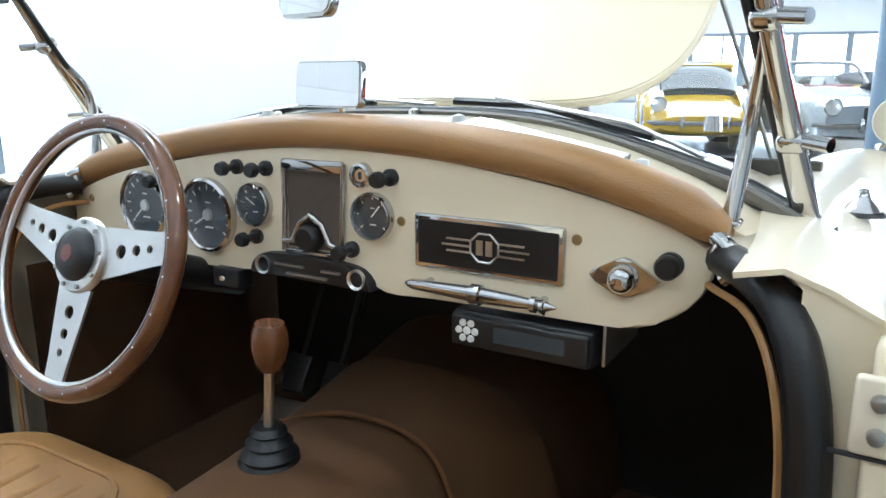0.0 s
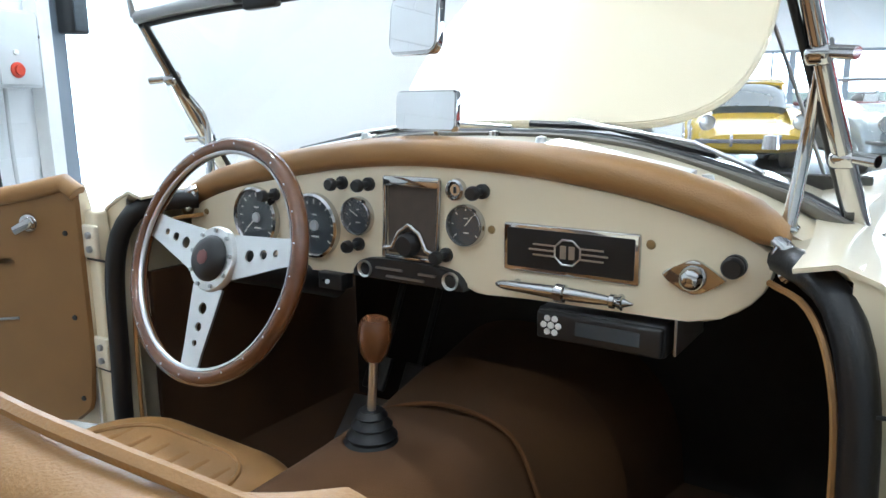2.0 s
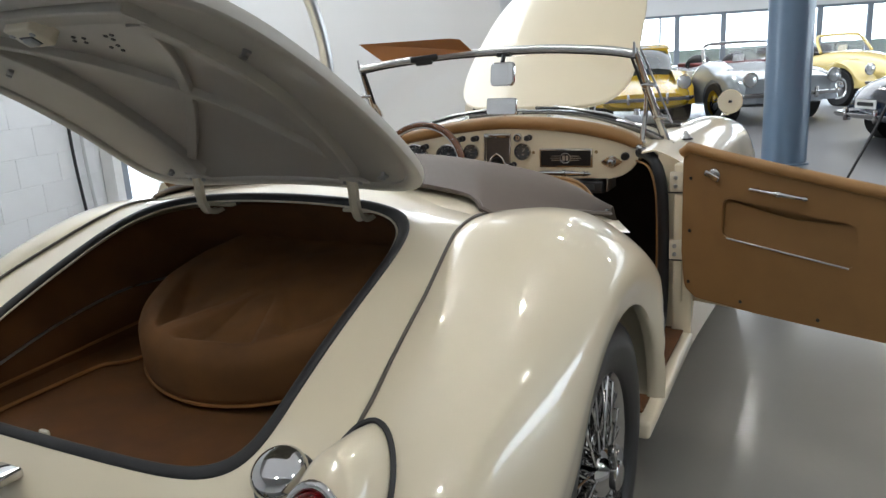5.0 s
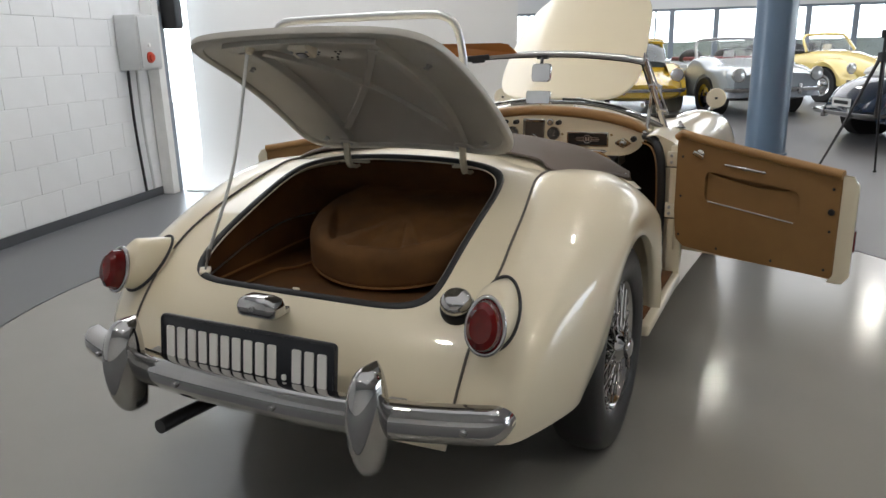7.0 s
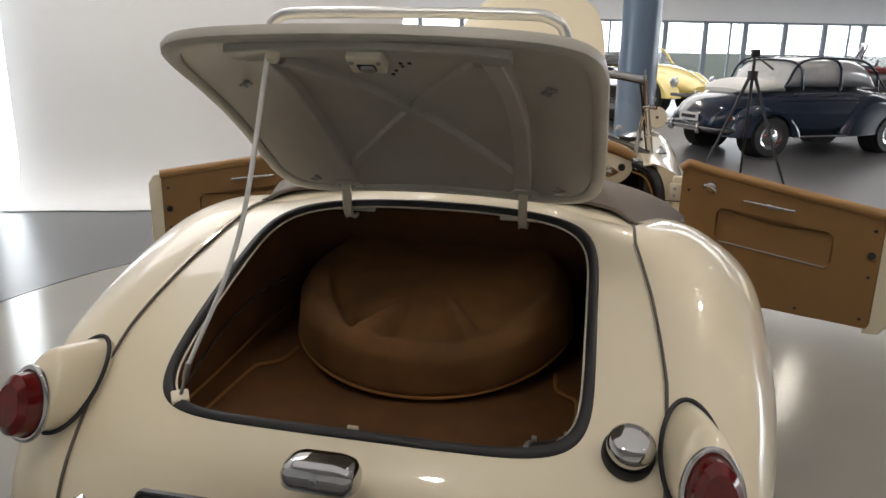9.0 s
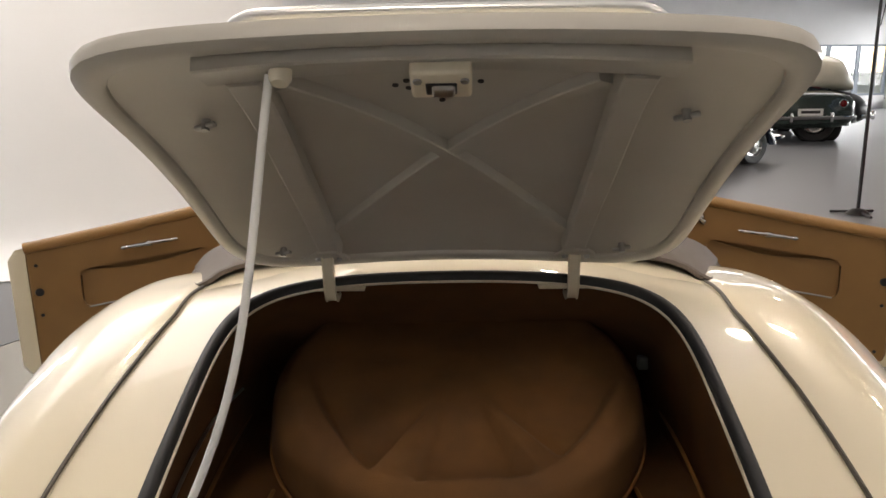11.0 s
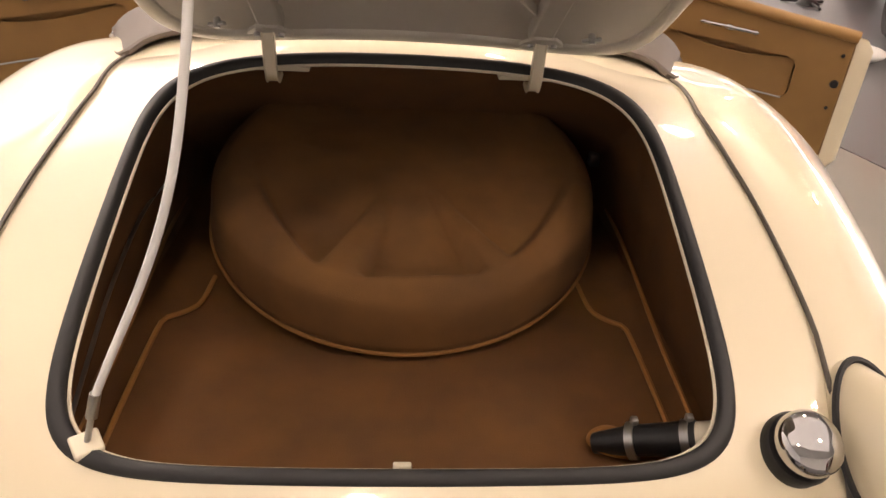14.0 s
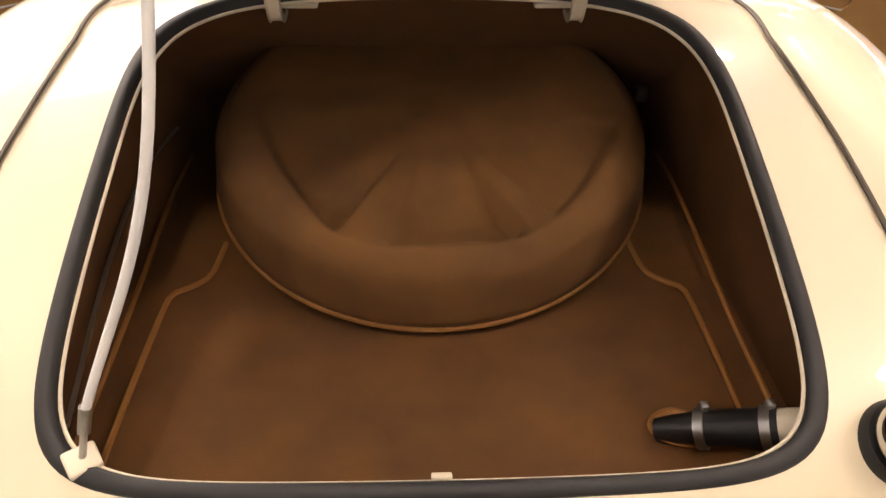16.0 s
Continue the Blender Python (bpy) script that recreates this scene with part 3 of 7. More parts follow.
# ---- boot lid, raised
def boot_lid():
    piv = Vector((0.002, -0.1166, 0.9276))
    along, up = Vector((0, -0.857, 0.5153)), Vector((0, 0.5153, 0.857))

    def lid_point(x, s, h=0.0):
        v2 = ((s - 0.309) / 0.337) ** 2
        bow = 0.0348 * (1 - v2) + 0.048 * (1 - 0.6 * min(1.0, v2)) * (1 - (x / 0.372) ** 2)
        return piv + Vector((x, 0, 0)) + along * s + up * (bow + h)

    lid = part("boot_lid", _lid_skin(lid_point, 0.0, 0.0), CREAM, car, "cream boot lid held open by a rod", angle=50)
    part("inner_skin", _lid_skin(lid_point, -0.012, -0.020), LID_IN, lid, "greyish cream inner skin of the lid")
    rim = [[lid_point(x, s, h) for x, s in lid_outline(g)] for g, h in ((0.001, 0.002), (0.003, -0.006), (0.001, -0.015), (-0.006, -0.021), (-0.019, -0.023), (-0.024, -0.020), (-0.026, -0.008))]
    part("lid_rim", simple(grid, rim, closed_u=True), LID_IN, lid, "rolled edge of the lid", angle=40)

    def rib(name, pts, half, high, flange=0.0, label=""):
        """A pressed channel along (x, s) points of the inner skin, with a flat crown and sloping sides."""
        line = spline([(x, s, 0) for x, s in pts], 18)
        rows, band = [], []
        for i, p in enumerate(line):
            d = (line[min(17, i + 1)] - line[max(0, i - 1)]).normalized()
            n = Vector((-d.y, d.x, 0))
            prof = [(-half, 0.0), (-half * 0.90, high * 0.9), (-half * 0.76, high), (half * 0.76, high), (half * 0.90, high * 0.9), (half, 0.0)]
            rows.append([lid_point(p.x + n.x * w, p.y + n.y * w, -0.0125 - h) for w, h in prof])
            # wider flat band under the rib: edge shade and grime put in as colour
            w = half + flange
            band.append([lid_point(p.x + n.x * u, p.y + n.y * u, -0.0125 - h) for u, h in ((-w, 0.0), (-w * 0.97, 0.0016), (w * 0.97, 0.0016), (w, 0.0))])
        part("rib_edge_band", simple(grid, band), RIB_EDGE_SHADE, lid, "dark band of painted shade and grime along a channel")
        bm = bmesh.new()
        vs = grid(bm, rows)
        bm.faces.new(vs[0])
        bm.faces.new(vs[-1])
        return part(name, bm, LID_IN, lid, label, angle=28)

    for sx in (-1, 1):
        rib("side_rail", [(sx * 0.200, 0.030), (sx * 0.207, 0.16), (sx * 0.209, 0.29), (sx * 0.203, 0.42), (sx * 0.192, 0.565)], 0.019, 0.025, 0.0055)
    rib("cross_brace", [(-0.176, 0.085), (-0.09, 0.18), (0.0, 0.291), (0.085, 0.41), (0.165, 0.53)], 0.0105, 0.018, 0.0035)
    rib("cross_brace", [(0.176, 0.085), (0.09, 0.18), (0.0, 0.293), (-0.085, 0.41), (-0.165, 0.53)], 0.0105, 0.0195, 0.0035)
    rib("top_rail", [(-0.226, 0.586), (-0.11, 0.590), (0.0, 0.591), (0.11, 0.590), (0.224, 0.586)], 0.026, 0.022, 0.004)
    m = Matrix.Translation(lid_point(0, 0.578, -0.041)) @ Matrix((Vector((1, 0, 0)), along, Vector((1, 0, 0)).cross(along))).transposed().to_4x4()
    latch = part("latch", simple(box, (0.058, 0.046, 0.026), m, 0.004), CREAM_IN, lid, "pale latch box with a steel bolt")
    part("latch_bolt", simple(box, (0.022, 0.016, 0.010), m @ pose(0.002, -0.004, 0.014), 0.003), STEEL, latch)
    part("latch_slot", simple(box, (0.030, 0.020, 0.004), m @ pose(0.0, -0.004, 0.0125), 0.002), BLACK, latch)
    for sx in (-1, 1):
        part("latch_screw", simple(lathe, [(0.0, 0.003), (0.004, 0.002), (0.0045, 0.0), (0.0, 0.0)], m @ pose(sx * 0.022, 0.010, 0.013), 8), STEEL, latch)
    for x, s in ((-0.275, 0.437), (0.272, 0.440), (-0.279, 0.036), (0.279, 0.037)):
        mm = Matrix.Translation(lid_point(x, s, -0.020)) @ m.to_3x3().to_4x4()
        bm2 = simple(box, (0.030, 0.008, 0.006), mm @ pose(0, 0, 0.004, 0, 0, 25), 0.002)
        lathe(bm2, [(0.0, 0.010), (0.005, 0.010), (0.006, -0.010), (0.0, -0.010)], mm, 10)
        part("clip", bm2, STEEL, lid, "small steel wing clip")
    for cx, cs, spots in ((-0.036, 0.482, ((-0.017, 0.0), (-0.004, 0.012), (-0.003, -0.010), (0.010, 0.004))), (-0.003, 0.440, ((-0.010, 0.006), (0.0, -0.008), (0.010, 0.010))), (0.032, 0.478, ((-0.008, 0.008), (-0.008, -0.006), (0.008, 0.010)))):
        for dx, ds in spots:
            mm = Matrix.Translation(lid_point(cx + dx, cs + ds, -0.0165)) @ m.to_3x3().to_4x4()
            part("drain_hole", simple(lathe, [(0.0, 0.0015), (0.0036, 0.0015), (0.0036, -0.004), (0.0, -0.004)], mm, 10), BLACK, lid)
    # luggage hoop on the outside
    half = [(0.288, 0.25, 0.055), (0.292, 0.31, 0.125), (0.286, 0.372, 0.178), (0.258, 0.397, 0.195), (0.2, 0.402, 0.199)]
    hoop = [piv + Vector((x, 0, 0)) + along * q + up * h for x, q, h in [(-x, q, h) for x, q, h in half] + [(0.0, 0.402, 0.201)] + half[::-1]]
    part("luggage_hoop", simple(tube, spline(hoop, 60), 0.0105, 10), ALU, lid, "bright tubular luggage rack hoop")
    for x in (-0.17, 0.0, 0.17):
        part("rack_slat", simple(tube, spline([lid_point(x, 0.06, 0.012), lid_point(x, 0.2, 0.02), lid_point(x, 0.5, 0.012)], 10), 0.008, 8), ALU, lid)
    # goose-neck hinges: flat straps that dip into the opening, with their plates on the lid
    for sx in (-1, 1):
        x = sx * 0.205
        pts = spline([(x, -0.060, 0.866), (x, -0.100, 0.857), (x, -0.124, 0.862), (x, -0.136, 0.885), (x, -0.139, 0.915), (x, -0.142, 0.946)], 20)
        bm3 = bmesh.new()
        rows = []
        for i, p in enumerate(pts):
            d = (pts[min(19, i + 1)] - pts[max(0, i - 1)]).normalized()
            n = Vector((0, -d.z, d.y))
            rows.append([p + Vector((w, 0, 0)) + n * h for w, h in ((-0.0095, -0.004), (-0.007, 0.0), (0.007, 0.0), (0.0095, -0.004), (0.0095, 0.007), (0.007, 0.004), (-0.007, 0.004), (-0.0095, 0.007))])
        vs = grid(bm3, rows, closed_u=True)
        bm3.faces.new(vs[0])
        bm3.faces.new(vs[-1])
        box(bm3, (0.11, 0.018, 0.008), pose(x, -0.098, 0.871), 0.003)
        hinge = part("lid_hinge", bm3, CREAM_IN, car, "pale goose-neck lid hinge", angle=35)
        mm = Matrix.Translation(lid_point(x, 0.034, -0.034)) @ m.to_3x3().to_4x4()
        part("hinge_plate", simple(slab, [(-0.034, -0.018), (0.034, -0.018), (0.030, -0.004), (0.016, 0.016), (-0.016, 0.016), (-0.030, -0.004)], 0.005, mm @ pose(0, 0, 0.004), 0.001), LID_IN, hinge, "three-cornered hinge plate")
        for dx in (-0.018, 0.018):
            part("hinge_bolt", simple(lathe, [(0.0, 0.006), (0.0045, 0.005), (0.005, 0.0), (0.0, 0.0)], mm @ pose(dx, -0.008, 0.004), 8), STEEL, hinge)
        part("rail_slot", simple(box, (0.022, 0.010, 0.003), Matrix.Translation(lid_point(x, 0.072, -0.0305)) @ m.to_3x3().to_4x4(), 0.001), BLACK, lid)
    # prop rod: from the corner of the opening to the lid's edge, slightly bowed
    foot, head = Vector((-0.322, -0.688, 0.650)), lid_point(-0.160, 0.590, -0.036)
    mid = foot.lerp(head, 0.5) + Vector((0.034, -0.008, 0.0))
    part("prop_rod", simple(tube, spline([foot + (head - foot) * 0.10, mid, head], 24), 0.0044, 8), WHITE, car, "white bowed boot prop rod")
    bm4 = simple(tube, [foot, foot + (head - foot) * 0.055, foot + (head - foot) * 0.06, foot + (head - foot) * 0.11], [0.0035, 0.0035, 0.006, 0.006], 8)
    part("rod_end", bm4, STEEL, car, "steel end fitting of the prop rod")
    bm4 = simple(box, (0.03, 0.026, 0.012), Matrix.Translation(foot) @ pose(0, 0, 0, 25, 0, 35), 0.003)
    part("rod_bracket", bm4, CREAM_IN, car, "pale bracket of the prop rod")
    bm4 = simple(lathe, [(0.0, 0.016), (0.008, 0.015), (0.011, 0.009), (0.011, -0.004), (0.0, -0.004)], Matrix.Translation(head + Vector((0.012, -0.004, 0.004))) @ m.to_3x3().to_4x4(), 14)
    part("rod_pivot", bm4, CREAM_IN, car, "pale pivot nut of the prop rod")


def lid_outline(grow=0.0, count=110):
    out = []
    for k in range(720):
        a = 2 * math.pi * k / 720
        c, s = math.cos(a), math.sin(a)
        e = 2 / 7.0
        x, v = math.copysign(abs(c) ** e, c), math.copysign(abs(s) ** e, s)
        out.append(((0.370 - 0.007 * v + grow) * x, 0.309 + (0.337 + grow) * v - 0.005 * (1 - x * x) * v))
    return even_ring(out, count)


def _lid_skin(lid_point, h, grow):
    ring = lid_outline(grow)
    rows = [[lid_point(x * f, 0.315 + (s - 0.315) * f, h) for x, s in ring] for f in (0.02, 0.2, 0.4, 0.6, 0.78, 0.9, 0.97, 1.0)]
    bm = bmesh.new()
    vs = grid(bm, rows, closed_u=True)
    bm.faces.new(vs[0])
    thicken(bm, 0.004)
    return bm


boot_lid()


# ---- boot interior
def boot_inside():
    ring = opening(0.012)
    rows = []
    for f, z in ((0.0, None), (0.3, None), (0.7, None), (1.0, None)):
        row = []
        for x, s in ring:
            p = deck_point(x, s) - Vector((0, 0, 0.025))
            q = Vector((max(-0.40, min(0.40, x * 1.06)), 0.02 if p.y > -0.2 else p.y, 0.545))
            if p.y > -0.2:
                q.y = 0.25
            row.append(p.lerp(q, f))
        rows.append(row)
    bm = bmesh.new()
    grid(bm, rows, closed_u=True)
    part("boot_lining", bm, SUEDE, car, "brown carpet lining of the boot", angle=60)
    bm = bmesh.new()
    rows = []
    for j in range(30):
        y = -0.745 + 1.0 * j / 29
        rows.append([(x, y, 0.548 + 0.004 * noise.noise(Vector((x * 7, y * 7, 1))) + 0.03 * max(0, (abs(x) - 0.34) / 0.07) ** 2) for x in np.linspace(-0.42, 0.42, 30)])
    grid(bm, rows)
    part("boot_carpet", bm, SUEDE, car, "worn brown boot carpet")
    for sx in (-1, 1):
        line = [(sx * 0.350, -0.685, 0.556), (sx * 0.354, -0.56, 0.556), (sx * 0.354, -0.36, 0.556), (sx * 0.342, -0.338, 0.556), (sx * 0.316, -0.315, 0.556), (sx * 0.306, -0.29, 0.556), (sx * 0.302, -0.225, 0.556)]
        part("carpet_piping", simple(tube, spline(line, 30), 0.004, 6), PIPING, car, "orange-brown carpet edge piping")
        line = [(sx * 0.366, -0.66, 0.592), (sx * 0.372, -0.42, 0.60), (sx * 0.385, -0.20, 0.605), (sx * 0.392, -0.03, 0.60)]
        part("carpet_piping", simple(tube, spline(line, 24), 0.0035, 6), PIPING, car)
    part("side_wire", simple(tube, spline([(-0.372, -0.62, 0.615), (-0.384, -0.42, 0.665), (-0.388, -0.24, 0.690), (-0.380, -0.10, 0.685)], 20), 0.003, 6), STEEL, car, "thin cable along the boot side")
    part("boot_clip", simple(box, (0.020, 0.02, 0.026), pose(0.375, 0.05, 0.668), 0.003), STEEL, car, "small bright clip in the boot")
    part("striker", simple(box, (0.019, 0.006, 0.009), pose(0.003, -0.712, 0.646), 0.0015), CREAM_IN, car, "pale latch striker")
    # filler neck through the floor
    neck = [Vector((0.248, -0.590, 0.556)), Vector((0.285, -0.607, 0.578)), Vector((0.348, -0.634, 0.610)), Vector((0.376, -0.645, 0.624))]
    d = (neck[2] - neck[1]).normalized()
    hose = part("filler_hose", simple(tube, [neck[0], neck[1], neck[2] + d * 0.006], [0.013, 0.019, 0.0215], 16), RUBBER, car, "black rubber fuel filler hose")
    part("filler_neck", simple(tube, [neck[2], neck[3]], 0.0195, 16), CREAM_IN, car, "pale steel filler neck")
    for p in (neck[1] + d * 0.004, neck[2] - d * 0.006):
        bm = simple(tube, [p - d * 0.005, p + d * 0.005], 0.0232, 18)
        box(bm, (0.009, 0.010, 0.012), Matrix.Translation(p + Vector((0.0, 0.010, 0.022))), 0.002)
        part("hose_clamp", bm, STEEL, hose, "bright steel hose clamp")
    loop = spline([(0.296, -0.578, 0.558), (0.272, -0.566, 0.558), (0.250, -0.574, 0.558), (0.243, -0.588, 0.558), (0.252, -0.602, 0.558), (0.280, -0.612, 0.558), (0.32, -0.614, 0.558), (0.368, -0.622, 0.560)], 40)
    part("carpet_cutout_piping", simple(tube, loop, 0.0048, 6), PIPING, car, "orange-brown edge of the carpet cut-out")
    part("carpet_cutout", simple(slab, [(0.250, -0.600), (0.247, -0.588), (0.254, -0.577), (0.272, -0.570), (0.292, -0.580), (0.30, -0.606)], 0.004, pose(0, 0, 0.5585)), DARKNESS, car, smooth=False)


boot_inside()


def spare_cover():
    """A soft cover drawn over the spare wheel; it sags into the wheel's hollow."""
    bm = bmesh.new()
    R, H, n = 0.313, 0.107, 160
    m = pose(0.006, -0.112, 0.633, 12.5, 0, 0)

    def step(x, lo, hi):
        t = max(0.0, min(1.0, (x - lo) / (hi - lo)))
        return t * t * (3 - 2 * t)

    def top(r, a):
        edge = max(0.0, (r - 0.270) / (R - 0.270))
        h = H - 0.024 * edge ** 3.2
        x, y = r * math.cos(a), r * math.sin(a)
        deg = math.degrees(a) % 360
        # between taut folds the cloth drops behind the tyre's shoulder into flat facets
        drop = 0.0
        for lo, hi, rim, g in ((166, 245, 0.282, 1.0), (256, 295, 0.280, 0.95), (303, 352, 0.276, 0.6)):
            mid, wide = (lo + hi) / 2, (hi - lo) / 2
            off = abs((deg - mid + 180) % 360 - 180) / wide
            if off < 1:
                straight = rim * math.cos(radians(wide) * 0.82) / max(0.3, math.cos(radians(wide) * off * 0.82))
                drop = max(drop, g * step(off, 1.0, 0.91) * step(r, straight + 0.008, straight - 0.014) * step(r, 0.06, 0.23))
        back = step(y, -0.16, 0.02)
        h -= 0.036 * drop * (1 - back) + 0.010 * step(r, 0.28, 0.10) * (1 - 0.5 * drop)
        h += 0.004 * step(r, 0.22, 0.265) * step(r, 0.302, 0.28)
        h += 0.005 * noise.noise(Vector((x * 9, y * 9, 3))) + 0.0022 * noise.noise(Vector((x * 24, y * 24, 7)))
        return h

    rows = []
    for r in list(np.linspace(0.004, 0.20, 22)) + list(np.linspace(0.206, R, 34)):
        rows.append([m @ Vector((r * math.cos(2 * math.pi * k / n), r * math.sin(2 * math.pi * k / n), top(r, 2 * math.pi * k / n))) for k in range(n)])
    for z, rr in ((0.072, 1.010), (0.055, 1.020), (0.035, 1.030), (0.018, 1.036), (0.006, 1.038), (0.0, 1.02)):
        rows.append([m @ Vector((R * rr * (1 + 0.006 * noise.noise(Vector((math.cos(2 * math.pi * k / n) * 3, math.sin(2 * math.pi * k / n) * 3, z * 8)))) * math.cos(2 * math.pi * k / n), R * rr * math.sin(2 * math.pi * k / n), z)) for k in range(n)])
    vs = grid(bm, rows, closed_u=True)
    bm.faces.new(vs[0])
    bm.faces.new(vs[-1])
    t = thing("spare_wheel_cover", "brown suede cover sagging over the spare wheel in the boot", "wheel cover")
    part("cover", bm, COVER, t, angle=75)
    hem = [m @ Vector((R * 1.040 * math.cos(a), R * 1.040 * math.sin(a), 0.002)) for a in np.linspace(0, 2 * math.pi, 90, endpoint=False)]
    part("hem", simple(tube, hem, 0.0035, 6, True), HEM, t, "stitched brown hem")
    return t


spare_cover()


# ---- bumper, plate, lamps, cap
def bumper_curve(x):
    return -0.955 + 0.10 * (abs(x) / 0.62) ** 2.6


def rear_bumper():
    section = [(0.030, -0.050), (0.004, -0.050), (-0.006, -0.044), (-0.008, -0.036), (-0.014, -0.033), (-0.020, -0.015), (-0.020, 0.015), (-0.014, 0.033), (-0.008, 0.036), (-0.006, 0.044), (0.004, 0.050), (0.030, 0.050)]
    sec = spline([(0, a, b) for a, b in section], 26)
    rows = []
    turn = [radians(a) for a in range(6, 85, 6)]
    stations = [(x, 1.0) for x in np.linspace(-0.585, 0.585, 49)]
    stations = [(-0.585 - 0.045 * math.sin(a), math.cos(a)) for a in reversed(turn)] + stations + [(0.585 + 0.045 * math.sin(a), math.cos(a)) for a in turn]
    for x, fall in stations:
        rows.append([Vector((x, bumper_curve(x) + 0.03 * (1 - fall) + p.y * (0.4 + 0.6 * fall), 0.467 + p.z * 0.80 * fall)) for p in sec])
    bm = bmesh.new()
    grid(bm, rows)
    thicken(bm, 0.003)
    bumper = part("rear_bumper", bm, CHROME, car, "chromed ribbed rear bumper", angle=70)
    for x in (-0.50, -0.17, 0.12, 0.55):
        part("bumper_bolt", simple(lathe, [(0.0, 0.006), (0.007, 0.004), (0.008, -0.004), (0.0, -0.004)], facing(x, bumper_curve(x) - 0.023, 0.467), 12), CHROME, bumper)
    for sx in (-1, 1):
        bm = bmesh.new()
        rows = []
        for k in range(27):
            up = radians(-88 + 176 * k / 26)
            s = math.cos(up)
            z, w, d = 0.472 + 0.122 * math.sin(up), 0.041 * s ** 0.72 * (1 + 0.16 * math.sin(up)), 0.074 * s ** 0.8
            rows.append([Vector((sx * 0.355 + w * math.cos(a), -0.94 - d * max(0.0, math.sin(a)) + 0.035 * min(0.0, math.sin(a)) * -1, z)) for a in np.linspace(0, 2 * math.pi, 28, endpoint=False)])
        vs = grid(bm, rows, closed_u=True)
        bm.faces.new(vs[0])
        bm.faces.new(vs[-1])
        part("overrider", bm, CHROME, bumper, "rounded chrome bumper overrider", angle=70)
        part("bumper_iron", simple(box, (0.04, 0.14, 0.03), pose(sx * 0.36, -0.87, 0.46)), STEEL, bumper)


rear_bumper()


def number_plate():
    m = facing(-0.014, -0.905, 0.545, 0, -8)
    plate = part("number_plate", simple(slab, rounded(0.52, 0.126, 0.012), 0.010, m, 0.002), PLATE_BLACK, car, "black plate with raised pale bars", angle=30)
    part("plate_border", simple(tube, [m @ Vector((x, y, 0.001)) for x, y in rounded(0.514, 0.120, 0.012)], 0.0022, 6, True), PLATE_BLACK, plate)
    for k in range(14):
        x = -0.226 + 0.0348 * k
        size = (0.012, 0.014) if k == 10 else (0.024, 0.078)
        part("letter_bar", simple(slab, rounded(*size, 0.004, 2, x, -0.034 if k == 10 else -0.003), 0.004, m @ pose(0, 0, 0.0035)), MARK, plate, smooth=False)
    part("plate_bracket", simple(box, (0.3, 0.05, 0.02), pose(0, -0.878, 0.545), 0.003), STEEL, car)
    bm = bmesh.new()
    rows = []
    for z, w, d in ((0.622, 0.052, 0.022), (0.630, 0.058, 0.030), (0.648, 0.058, 0.032), (0.662, 0.052, 0.028), (0.670, 0.038, 0.018), (0.672, 0.01, 0.004)):
        rows.append([Vector((x, -0.843 + y, z)) for x, y in rounded(2 * w, 2 * d, d * 0.7)])
    vs = grid(bm, rows, closed_u=True)
    bm.faces.new(vs[0])
    bm.faces.new(vs[-1])
    lamp = part("plate_lamp", bm, CHROME, car, "chrome number plate lamp")
    part("screw", simple(lathe, [(0.0, 0.006), (0.006, 0.004), (0.006, -0.003), (0.0, -0.003)], facing(0.0, -0.875, 0.648), 10), STEEL, lamp)
    part("plate_lamp_foot", simple(box, (0.05, 0.07, 0.016), pose(0, -0.80, 0.615), 0.004), CHROME, lamp)


number_plate()


